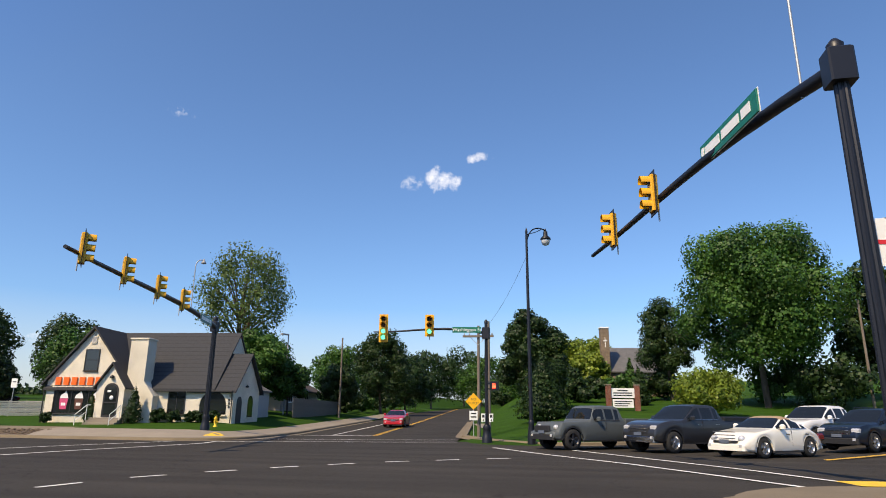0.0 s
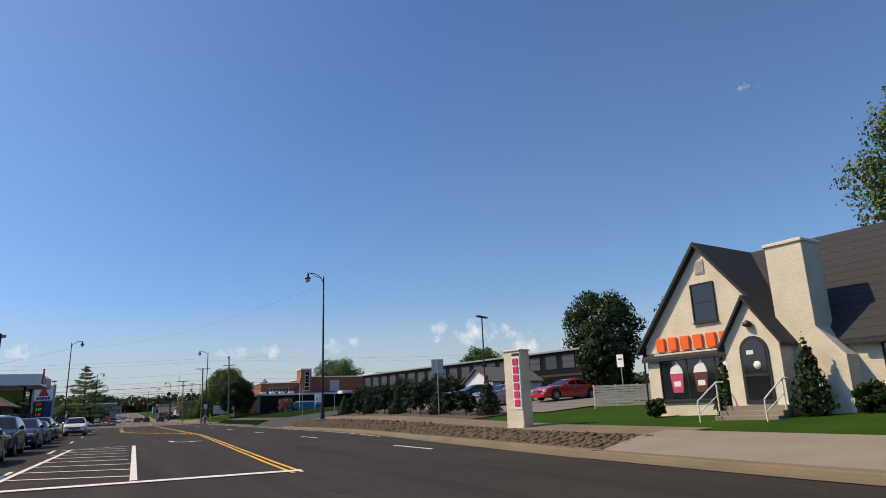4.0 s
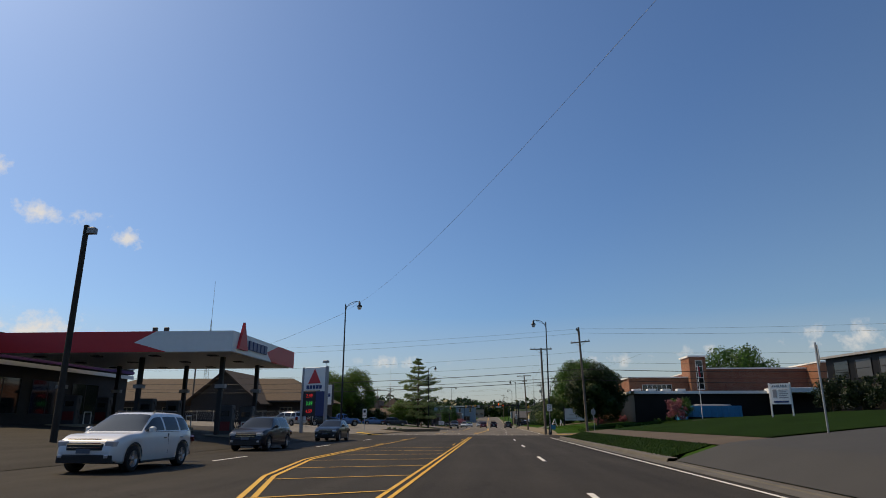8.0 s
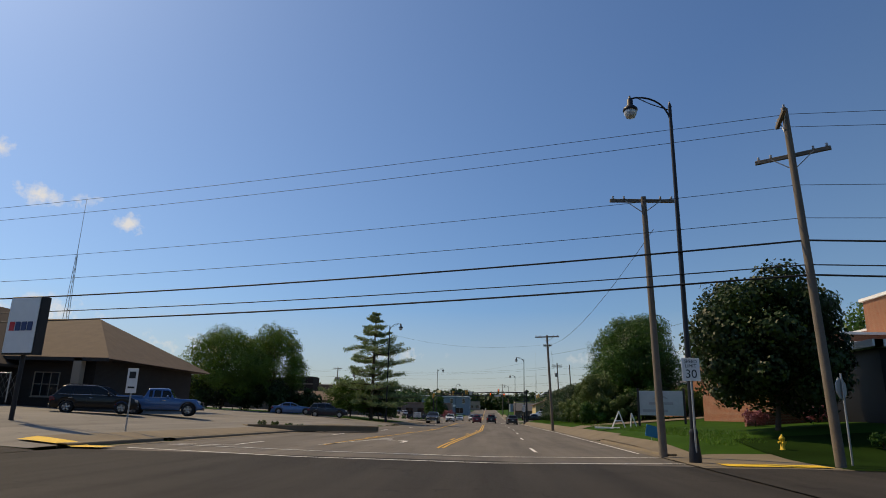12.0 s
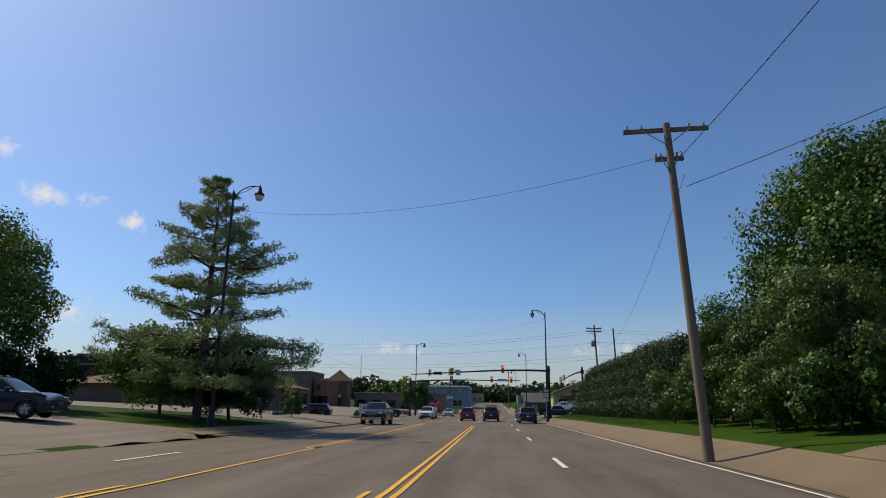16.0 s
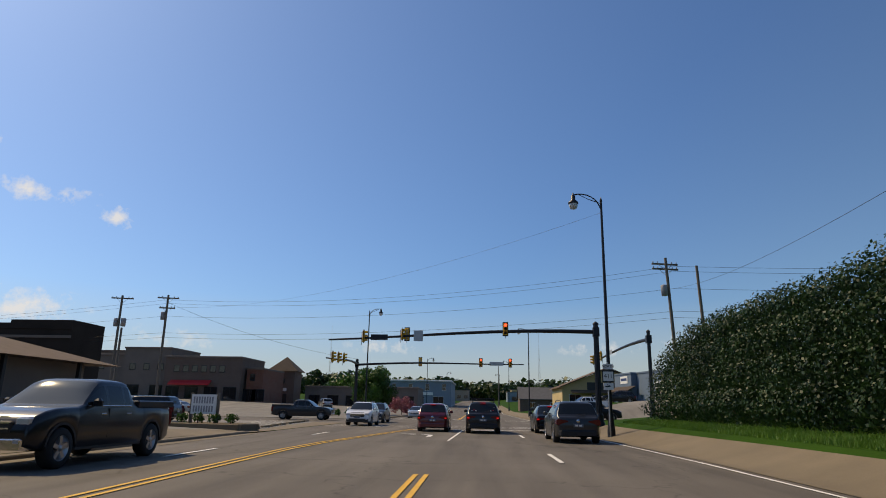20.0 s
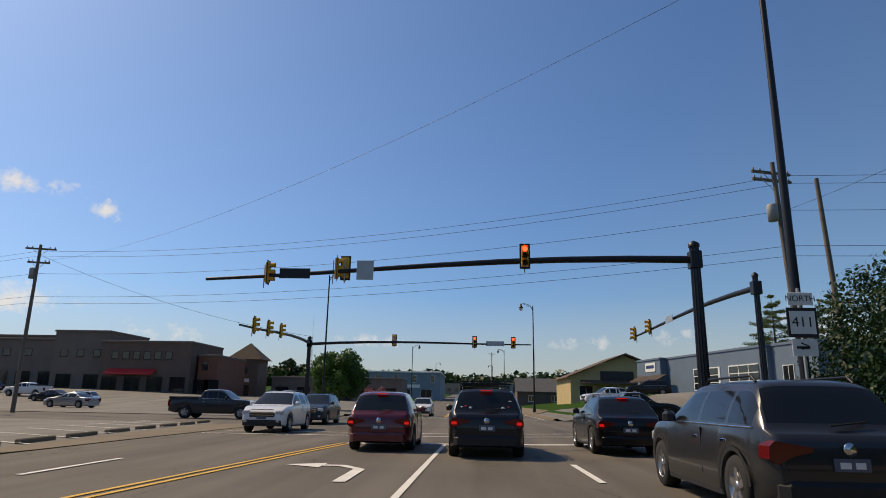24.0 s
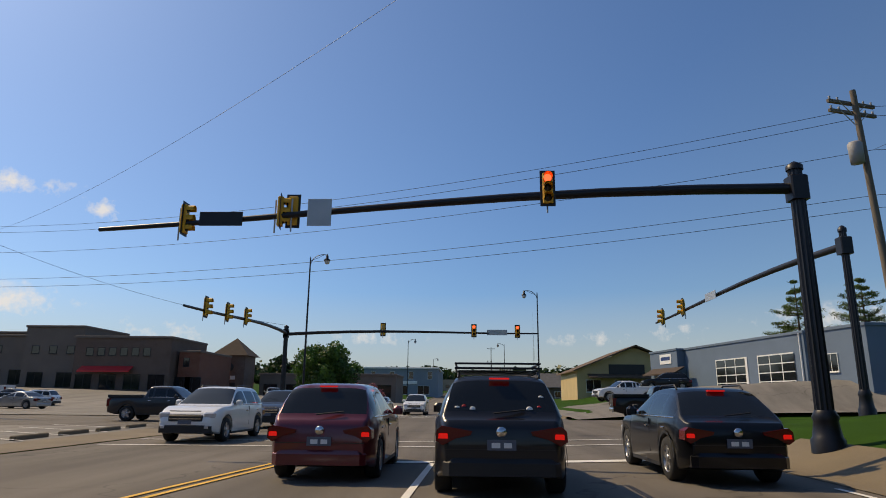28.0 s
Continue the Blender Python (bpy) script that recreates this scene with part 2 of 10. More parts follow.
def asphalt_mat(name, col, patch=0.25, spec=0.3):
    """Asphalt with fine stones, worn wheel tracks' mottling and thin dark cracks."""
    m = mat(name, col, 0.85, vary=0.22, scale=0.25, fine=55, bump=0.35, spec=spec)
    t = m.node_tree
    b = t.nodes["Principled BSDF"]
    src = b.inputs["Base Color"].links[0].from_socket
    co = t.nodes.new("ShaderNodeTexCoord")
    mp = t.nodes.new("ShaderNodeMapping")
    mp.inputs["Scale"].default_value = (1.1, 0.06, 1)
    t.links.new(co.outputs["Object"], mp.inputs[0])
    n = t.nodes.new("ShaderNodeTexNoise")
    n.inputs["Scale"].default_value, n.inputs["Detail"].default_value = 1.0, 5
    t.links.new(mp.outputs[0], n.inputs["Vector"])
    mr = t.nodes.new("ShaderNodeMapRange")
    mr.inputs[1].default_value, mr.inputs[2].default_value = 0.3, 0.7
    mr.inputs[3].default_value, mr.inputs[4].default_value = 1 - patch, 1 + patch
    t.links.new(n.outputs[0], mr.inputs[0])
    vor = t.nodes.new("ShaderNodeTexVoronoi")
    vor.feature = "DISTANCE_TO_EDGE"
    vor.inputs["Scale"].default_value = 0.16
    n3 = t.nodes.new("ShaderNodeTexNoise")
    n3.inputs["Scale"].default_value = 0.9
    t.links.new(co.outputs["Object"], n3.inputs["Vector"])
    vm = t.nodes.new("ShaderNodeVectorMath")
    vm.operation = "MULTIPLY_ADD"
    t.links.new(n3.outputs[1], vm.inputs[0])
    vm.inputs[1].default_value = (2.5, 2.5, 0)
    t.links.new(co.outputs["Object"], vm.inputs[2])
    t.links.new(vm.outputs[0], vor.inputs["Vector"])
    cr = t.nodes.new("ShaderNodeMapRange")
    cr.inputs[1].default_value, cr.inputs[2].default_value = 0.0, 0.006
    cr.inputs[3].default_value, cr.inputs[4].default_value = 0.6, 1.0
    t.links.new(vor.outputs[0], cr.inputs[0])
    m1 = t.nodes.new("ShaderNodeMath")
    m1.operation = "MULTIPLY"
    t.links.new(mr.outputs[0], m1.inputs[0])
    t.links.new(cr.outputs[0], m1.inputs[1])
    mul = t.nodes.new("ShaderNodeMix")
    mul.data_type, mul.blend_type = "RGBA", "MULTIPLY"
    mul.inputs[0].default_value = 1.0
    t.links.new(src, mul.inputs[6])
    t.links.new(m1.outputs[0], mul.inputs[7])
    t.links.new(mul.outputs[2], b.inputs["Base Color"])
    return m


def brick_mat(name, c1, c2, mortar, sx=4.2, row=0.085, bump=0.5, rough=0.85):
    """Bricks laid in courses, too far off to be told apart singly; on upright faces."""
    m = bpy.data.materials.new(name)
    m.use_nodes = True
    t = m.node_tree
    b = t.nodes["Principled BSDF"]
    b.inputs["Roughness"].default_value = rough
    co = t.nodes.new("ShaderNodeTexCoord")
    sep = t.nodes.new("ShaderNodeSeparateXYZ")
    t.links.new(co.outputs["Object"], sep.inputs[0])
    ad = t.nodes.new("ShaderNodeMath")
    t.links.new(sep.outputs[0], ad.inputs[0])
    t.links.new(sep.outputs[1], ad.inputs[1])
    cb = t.nodes.new("ShaderNodeCombineXYZ")
    t.links.new(ad.outputs[0], cb.inputs[0])
    t.links.new(sep.outputs[2], cb.inputs[1])
    br = t.nodes.new("ShaderNodeTexBrick")
    br.inputs["Color1"].default_value, br.inputs["Color2"].default_value, br.inputs["Mortar"].default_value = (*c1, 1), (*c2, 1), (*mortar, 1)
    br.inputs["Scale"].default_value = 1.0
    br.inputs["Brick Width"].default_value, br.inputs["Row Height"].default_value = 0.23, row
    br.inputs["Mortar Size"].default_value = 0.012
    t.links.new(cb.outputs[0], br.inputs["Vector"])
    n1 = t.nodes.new("ShaderNodeTexNoise")
    n1.inputs["Scale"].default_value, n1.inputs["Detail"].default_value = 0.8, 5
    t.links.new(co.outputs["Object"], n1.inputs["Vector"])
    mr = t.nodes.new("ShaderNodeMapRange")
    mr.inputs[3].default_value, mr.inputs[4].default_value = 0.75, 1.25
    t.links.new(n1.outputs[0], mr.inputs[0])
    mul = t.nodes.new("ShaderNodeMix")
    mul.data_type, mul.blend_type = "RGBA", "MULTIPLY"
    mul.inputs[0].default_value = 1.0
    t.links.new(br.outputs[0], mul.inputs[6])
    t.links.new(mr.outputs[0], mul.inputs[7])
    t.links.new(mul.outputs[2], b.inputs["Base Color"])
    bp = t.nodes.new("ShaderNodeBump")
    bp.inputs["Strength"].default_value, bp.inputs["Distance"].default_value = bump, 0.01
    bp.invert = True
    t.links.new(br.outputs[1], bp.inputs["Height"])
    t.links.new(bp.outputs[0], b.inputs["Normal"])
    return m


ASPHALT = asphalt_mat("asphalt", (0.0395, 0.0355, 0.0305), 0.25, 0.12)
ASPHALT_WORN = asphalt_mat("asphalt_worn", (0.125, 0.110, 0.092))
ASPHALT_OLD = asphalt_mat("asphalt_old", (0.185, 0.172, 0.152), 0.2)
CONCRETE = mat("concrete", (0.166, 0.131, 0.083), 0.9, vary=0.28, scale=0.6, fine=30, bump=0.2)
CONCRETE_PALE = mat("concrete_pale", (0.235, 0.20, 0.155), 0.9, vary=0.18, scale=0.8, fine=30, bump=0.2)
DRIVE_GREY = mat("grey_concrete", (0.038, 0.037, 0.035), 0.9, vary=0.2, scale=0.5, fine=30, bump=0.2)
GRASS_BLADE = leaf_mat("grass_blade", (0.05, 0.12, 0.014), (0.12, 0.24, 0.03))
# darker copy of the blades, dim light put into the colour
GRASS_BLADE_DIM = leaf_mat("grass_blade_dim", (0.012, 0.036, 0.005), (0.035, 0.075, 0.010))
KERB_GREY = mat("kerb_concrete", (0.105, 0.096, 0.080), 0.9, vary=0.3, scale=0.7, fine=30, bump=0.25)
WALK_TAN = mat("walk_concrete", (0.08, 0.057, 0.035), 0.9, vary=0.28, scale=0.6, fine=30, bump=0.2)
# darker copy of the grass: the school side's dimmer light is in its colour
TURF_DIM = mat("dim_turf", (0.012, 0.028, 0.005), 0.95, vary=0.4, scale=0.4, fine=18, bump=0.8, spec=0.02)
GRASS = mat("grass", (0.028, 0.068, 0.008), 0.9, vary=0.35, scale=0.5, fine=18, bump=0.8, spec=0.04)
SOIL = mat("soil", (0.09, 0.06, 0.04), 0.95, vary=0.3, scale=1, fine=25, bump=0.8)
WHITE_LINE = mat("white_line", (0.72, 0.70, 0.65), 0.7, vary=0.22, scale=1.5, fine=35)
YELLOW_LINE = mat("yellow_line", (0.70, 0.40, 0.035), 0.7, vary=0.2, scale=1.5, fine=35)
TACTILE = mat("tactile_yellow", (0.75, 0.48, 0.03), 0.7, vary=0.15, scale=2, fine=30)
BLACK_METAL = mat("black_metal", (0.012, 0.013, 0.018), 0.42, 0.3, vary=0.2, scale=2, fine=30)
GALV = mat("galvanised", (0.42, 0.43, 0.43), 0.5, 0.7, vary=0.15, scale=3, fine=40)
STEEL = mat("steel", (0.55, 0.55, 0.55), 0.35, 0.9, vary=0.1)
WOOD_POLE = mat("weathered_pole", (0.155, 0.128, 0.102), 0.9, vary=0.3, scale=1.2, fine=20, bump=0.5)
SIGNAL_YELLOW = mat("signal_yellow", (0.72, 0.37, 0.015), 0.5, vary=0.08)
LENS_DARK = mat("lens_dark", (0.03, 0.022, 0.015), 0.25, vary=0.0)
RED_LIT = mat("red_lit", (0.5, 0.02, 0.01), 0.3, vary=0.0, emit=(1.0, 0.07, 0.03), power=4)
GREEN_LIT = mat("green_lit", (0.1, 0.5, 0.3), 0.3, vary=0.0, emit=(0.12, 1.0, 0.55), power=1.2)
SIGN_GREEN = mat("sign_green", (0.0, 0.14, 0.085), 0.4, vary=0.06)
SIGN_WHITE = mat("sign_white", (0.78, 0.78, 0.76), 0.45, vary=0.05)
SIGN_BACK = mat("sign_back", (0.42, 0.44, 0.45), 0.45, 0.6, vary=0.1)
SIGN_YELLOW = mat("sign_yellow", (0.8, 0.42, 0.01), 0.45, vary=0.05)
SIGN_BLACK = mat("sign_black", (0.02, 0.02, 0.02), 0.5, vary=0.05)
SIGN_RED = mat("sign_red", (0.6, 0.02, 0.025), 0.45, vary=0.06)
CREAM = brick_mat("cream_painted_brick", (0.70, 0.645, 0.53), (0.665, 0.61, 0.50), (0.60, 0.545, 0.44), bump=0.6)
CREAM_TRIM = mat("cream_trim", (0.66, 0.60, 0.48), 0.6, vary=0.08)
SHINGLE = mat("dark_shingle", (0.028, 0.029, 0.033), 0.85, vary=0.35, scale=6, fine=25, bump=0.6)
BRICK_RED = brick_mat("red_brick", (0.20, 0.055, 0.029), (0.16, 0.042, 0.022), (0.22, 0.15, 0.11))
BRICK_ORANGE = brick_mat("orange_brick", (0.25, 0.082, 0.036), (0.20, 0.062, 0.027), (0.27, 0.18, 0.12))
BRICK_BROWN = brick_mat("brown_brick", (0.14, 0.092, 0.070), (0.115, 0.075, 0.057), (0.16, 0.12, 0.10))
STONE = brick_mat("rubble_stone", (0.22, 0.16, 0.10), (0.14, 0.10, 0.07), (0.17, 0.14, 0.11), row=0.22)
STUCCO = mat("beige_stucco", (0.32, 0.26, 0.20), 0.9, vary=0.12, scale=0.7, fine=30, bump=0.15)
STUCCO_DARK = mat("dark_stucco", (0.16, 0.13, 0.11), 0.9, vary=0.15, scale=0.7, fine=30, bump=0.15)
BLUE_WALL = mat("blue_painted_wall", (0.115, 0.165, 0.235), 0.75, vary=0.12, scale=0.6, fine=25, bump=0.1)
YELLOW_WALL = mat("pale_yellow_wall", (0.50, 0.38, 0.19), 0.8, vary=0.12, scale=0.6, fine=25)
ROOF_TAN = mat("tan_shingle", (0.115, 0.074, 0.047), 0.9, vary=0.22, scale=1.5, fine=14, bump=0.5)
ROOF_BROWN = mat("brown_shingle", (0.058, 0.039, 0.028), 0.9, vary=0.25, scale=1.5, fine=14, bump=0.5)
ROOF_GREY = mat("grey_shingle", (0.10, 0.10, 0.105), 0.9, vary=0.25, scale=1.5, fine=14, bump=0.5)
DARK_WALL = mat("dark_wall", (0.035, 0.03, 0.028), 0.8, vary=0.2)
WHITE_PAINT = mat("white_paint", (0.75, 0.75, 0.73), 0.5, vary=0.07, scale=1)
GREY_PAINT = mat("grey_paint", (0.3, 0.3, 0.31), 0.6, vary=0.1)
ORANGE_SIGN = mat("orange_letters", (0.88, 0.14, 0.012), 0.4, vary=0.03)
PINK_SIGN = mat("pink_letters", (0.62, 0.035, 0.13), 0.4, vary=0.03)
NAVY_SIGN = mat("navy_letters", (0.015, 0.035, 0.14), 0.4, vary=0.05)
GLASS_DARK = mat("dark_glass", (0.012, 0.015, 0.018), 0.06, vary=0.0, spec=0.8)
GLASS_CAR = mat("car_glass", (0.010, 0.012, 0.013), 0.05, vary=0.0, spec=0.42)
TYRE = mat("tyre", (0.014, 0.014, 0.014), 0.85, vary=0.2)
RIM = mat("rim", (0.42, 0.42, 0.43), 0.3, 0.85, vary=0.05)
RIM_DARK = mat("dark_rim", (0.05, 0.05, 0.055), 0.35, 0.7, vary=0.05)
TRIM_BLACK = mat("black_trim", (0.014, 0.014, 0.015), 0.6, vary=0.08)
CHROME = mat("chrome", (0.65, 0.65, 0.66), 0.15, 1.0, vary=0.0)
HEADLAMP = mat("headlamp", (0.55, 0.56, 0.58), 0.1, 0.3, vary=0.0)
TAIL = mat("tail_lamp", (0.12, 0.006, 0.007), 0.15, vary=0.0)
TAIL_LIT = mat("tail_lamp_lit", (0.4, 0.01, 0.008), 0.2, vary=0.0, emit=(1.0, 0.015, 0.012), power=0.5)
PLATE = mat("plate", (0.10, 0.12, 0.16), 0.5, vary=0.05)
BARK = mat("bark", (0.085, 0.06, 0.042), 0.95, vary=0.3, scale=2, fine=16, bump=0.8)
LEAF_GREEN = leaf_mat("leaf_green", (0.012, 0.036, 0.008), (0.080, 0.185, 0.028))
LEAF_DARK = leaf_mat("leaf_dark", (0.007, 0.019, 0.006), (0.038, 0.078, 0.016))
LEAF_SUN = leaf_mat("leaf_sunny", (0.035, 0.080, 0.012), (0.14, 0.24, 0.030))
LEAF_BRIGHT = leaf_mat("leaf_bright", (0.085, 0.14, 0.015), (0.22, 0.28, 0.03))
LEAF_OLIVE = leaf_mat("leaf_olive", (0.030, 0.062, 0.018), (0.145, 0.21, 0.055))
LEAF_PINE = leaf_mat("pine_needles", (0.09, 0.14, 0.055), (0.26, 0.34, 0.14), 0.6)
LEAF_HOLLY = leaf_mat("holly_leaves", (0.006, 0.020, 0.006), (0.030, 0.072, 0.019), 0.5)
LEAF_EVERGREEN = leaf_mat("evergreen_needles", (0.004, 0.012, 0.005), (0.020, 0.045, 0.014), 0.55)
BLOSSOM = leaf_mat("pink_blossom", (0.16, 0.05, 0.07), (0.42, 0.16, 0.19), 0.7)
STONES = mat("river_stone", (0.093, 0.067, 0.041), 0.85, vary=0.25, scale=3, fine=20, rand=0.7)

# ---------------------------------------------------------------- building blocks
class Shape:
    """Collects faces for one mesh."""

    def __init__(self):
        self.v, self.f, self.smooth = [], [], []

    def add(self, verts, faces, smooth=False):
        o = len(self.v)
        self.v += [tuple(p) for p in verts]
        self.f += [tuple(o + i for i in q) for q in faces]
        self.smooth += [smooth] * len(faces)
        return self

    def box(self, x0, x1, y0, y1, z0, z1, c=0.0, m=None):
        """A box, with its upright and top edges cut by c."""
        if c:
            b = [(x0 + c, y0), (x1 - c, y0), (x1, y0 + c), (x1, y1 - c), (x1 - c, y1), (x0 + c, y1), (x0, y1 - c), (x0, y0 + c)]
            cx, cy = (x0 + x1) / 2, (y0 + y1) / 2
            kx, ky = 1 - 2 * c / max(x1 - x0, 1e-6), 1 - 2 * c / max(y1 - y0, 1e-6)
            ring = [(x, y, z0) for x, y in b] + [(x, y, z1 - c) for x, y in b] + [(cx + (x - cx) * kx, cy + (y - cy) * ky, z1) for x, y in b]
            f = [(i, (i + 1) % 8, 8 + (i + 1) % 8, 8 + i) for i in range(8)] + [(8 + i, 8 + (i + 1) % 8, 16 + (i + 1) % 8, 16 + i) for i in range(8)]
            f += [tuple(range(16, 24)), tuple(range(7, -1, -1))]
            v = ring
        else:
            v = [(x, y, z) for z in (z0, z1) for x, y in ((x0, y0), (x1, y0), (x1, y1), (x0, y1))]
            f = [(3, 2, 1, 0), (4, 5, 6, 7), (0, 1, 5, 4), (1, 2, 6, 5), (2, 3, 7, 6), (3, 0, 4, 7)]
        if m:
            v = [tuple(m @ Vector(p)) for p in v]
        return self.add(v, f)

    def tube(self, p0, p1, r0, r1=None, n=10, caps=True):
        r1 = r0 if r1 is None else r1
        a, b = Vector(p0), Vector(p1)
        d = (b - a).normalized()
        s = d.cross(Vector((0, 0, 1)) if abs(d.z) < 0.9 else Vector((1, 0, 0))).normalized()
        u = s.cross(d)
        ring = [s * math.cos(2 * math.pi * i / n) + u * math.sin(2 * math.pi * i / n) for i in range(n)]
        v = [a + q * r0 for q in ring] + [b + q * r1 for q in ring]
        self.add(v, [(i, (i + 1) % n, n + (i + 1) % n, n + i) for i in range(n)], True)
        if caps:
            self.add(v, [tuple(range(n - 1, -1, -1)), tuple(range(n, 2 * n))])
        return self

    def path(self, pts, r, n=8):
        for a, b in zip(pts[:-1], pts[1:]):
            self.tube(a, b, r, r, n)
        return self

    def lathe(self, prof, centre=(0, 0, 0), n=16, axis="z"):
        """prof: (radius, height) pairs, turned about the axis."""
        cx, cy, cz = centre
        v = []
        for r, h in prof:
            for i in range(n):
                a = 2 * math.pi * i / n
                p = (r * math.cos(a), r * math.sin(a), h)
                if axis == "x":
                    p = (h, r * math.cos(a), r * math.sin(a))
                elif axis == "y":
                    p = (r * math.cos(a), h, r * math.sin(a))
                v.append((cx + p[0], cy + p[1], cz + p[2]))
        k = len(prof)
        f = [(j * n + i, j * n + (i + 1) % n, (j + 1) * n + (i + 1) % n, (j + 1) * n + i) for j in range(k - 1) for i in range(n)]
        return self.add(v, f, True)

    def prism(self, poly, d0, d1, plane="xz"):
        """A polygon pushed from d0 to d1 along the third axis."""
        def at(p, d):
            return (p[0], d, p[1]) if plane == "xz" else (d, p[0], p[1]) if plane == "yz" else (p[0], p[1], d)
        n = len(poly)
        v = [at(p, d0) for p in poly] + [at(p, d1) for p in poly]
        return self.add(v, [(i, (i + 1) % n, n + (i + 1) % n, n + i) for i in range(n)] + [tuple(range(n - 1, -1, -1)), tuple(range(n, 2 * n))])

    def mesh(self, name):
        me = bpy.data.meshes.new(name)
        me.from_pydata(self.v, [], self.f)
        if any(self.smooth):
            me.polygons.foreach_set("use_smooth", self.smooth)
        me.update()
        return me


def fix_normals(me):
    bm = bmesh.new()
    bm.from_mesh(me)
    bmesh.ops.recalc_face_normals(bm, faces=bm.faces)
    bm.to_mesh(me)
    bm.free()


def part(name, shape, material, parent=None, label="", at=None, fix=True):
    me = shape.mesh(name) if isinstance(shape, Shape) else shape
    if fix and len(me.polygons) < 20000 and isinstance(shape, Shape):
        fix_normals(me)
    if material and not me.materials:
        me.materials.append(material)
    ob = new(name, me)
    if parent is not None:
        ob.parent = parent
    if at is not None:
        ob.matrix_basis = at
    if label:
        ob["label"] = label
    return ob


def thing(name, label, category, group="", m=None):
    ob = new(name)
    ob.empty_display_size = 0.2
    if m is not None:
        ob.matrix_basis = m
    return tagged(ob, label, category, group)


def letters(name, words, size, material, parent, m, depth=0.01, align="CENTER"):
    cu = bpy.data.curves.new(name, "FONT")
    cu.body, cu.size, cu.extrude, cu.align_x, cu.align_y = words, size, depth, align, "CENTER"
    tmp = bpy.data.objects.new(name, cu)
    scene.collection.objects.link(tmp)
    me = bpy.data.meshes.new_from_object(tmp)
    bpy.data.objects.remove(tmp)
    me.materials.clear()
    me.materials.append(material)
    ob = new(name, me)
    ob.parent = parent
    ob.matrix_basis = m
    return ob


FACE_S = pose(0, 0, 0, 90, 0, 0)      # upright, read from -y


# ---------------------------------------------------------------- the lie of the land
def jn(x, y, z=0.0):
    """Along and across the side street of the first crossing, laid into the world."""
    return (0.9925 * x - 0.1219 * y, 0.1219 * x + 0.9925 * y, z)


def nj(X, Y):
    return (0.9925 * X + 0.1219 * Y, 0.9925 * Y - 0.1219 * X)


def RE(y):
    return np.interp(y, [-140, -60, -47.6, -45, -42, -23, -17, -7, 4, 10, 80, 105, 140, 188, 203, 232, 700], [79, 15.2, 5.2, 3.6, 2.6, 2.6, 3.0, 4.1, 5.4, 5.9, 6.1, 6.7, 7.1, 7.1, 6.6, 7.1, 7.1])


def LE(y):
    return np.interp(y, [-140, -60, -54.2, -51, -45, -20, 20, 90, 140, 150, 170, 210, 240, 700], [56, -7.8, -12.6, -14, -17, -15.5, -14.4, -14.2, -12.4, -11.7, -10.2, -10.6, -10.4, -10])


def yellow_x(y):
    return np.interp(y, [-140, -30, -15, 5, 20, 105, 138, 700], [-4.0, -4.0, -3.9, -2.9, -2.2, -2.2, -0.8, -0.8])


def rise(x, y):
    return 0.022 * np.maximum(0, y - 330) + 0.06 * np.clip(-57 - y, 0, 60) + 0.021 * np.maximum(0, x - 14) * np.interp(y, [-20, 0], [1, 0]) + 0.016 * np.maximum(0, x - 45) * np.interp(y, [-20, 0], [0.2, 1])


def smooth01(t):
    t = np.clip(t, 0, 1)
    return t * t * (3 - 2 * t)


def hz(x, y):
    x, y = np.asarray(x, float), np.asarray(y, float)
    dr, dl = x - RE(y), LE(y) - x
    h = np.where(dr > 0, np.interp(dr, [0, 0.5, 1.2, 2, 7, 14, 24, 60, 250], [0.10, 0.14, 0.34, 0.6, 1.1, 1.75, 2.3, 3.2, 6]),
                 np.where(dl > 0, np.interp(dl, [0, 1.5, 5, 10, 20, 50, 250], [0.08, 0.25, 0.5, 0.9, 1.3, 2.2, 6]), 0.0))
    h = h * np.interp(y, [-10, 15], [0.55, 1.0]) * np.where(x < 0, np.interp(y, [194, 205, 262, 292], [1.0, 0.1, 0.1, 1.0]), 1.0)
    jx, jy = nj(x, y)
    strip = np.maximum(jy + np.interp(jx, [-4, 4], [27.0, 30.2]), (np.interp(jx, [-16, 0], [-46.6, -41.4]) - jy) * 0.35)
    north = jy + 30.2
    h = np.where((jx > 0) & (jy > -36) & (y < 5), np.minimum(h, 0.14 + 0.13 * np.maximum(north, 0)), h)
    w = smooth01(strip / 3.5 + 0.08)
    cross = np.abs(y - 231) - 9.0
    w = np.minimum(w, np.where(x > 0, 0.35, 0.1) + smooth01(cross / 8))
    w = np.minimum(w, np.where(x > 0, 0.06 + np.maximum(smooth01(np.where(y > 90, (y - 98.5) / 11, (85 - y) / 6)), 0.85 * smooth01((x - 15) / 8)), 0.45 + smooth01((np.abs(y - 90) - 4) / 6)))
    hill = 0.03 * np.maximum(0, x - 14) * smooth01((-43.5 - jy) / 8) * smooth01((200 - x) / 100)
    bank = 0.85 * smooth01((x - 13) / 9) * smooth01((y - 241) / 6) * smooth01((305 - y) / 20)
    return h * np.clip(w, 0, 1) + rise(x, y) + hill + bank


def in_road(x, y):
    """True on the carriageways."""
    jx, jy = nj(x, y)
    return ((x > LE(y)) & (x < RE(y))) | ((jy < -np.interp(jx, [0, 2], [27, 30.2])) & (jy > np.interp(jx, [-16, 0], [-46.6, -41.4]))) | (np.abs(y - 231) < 9)


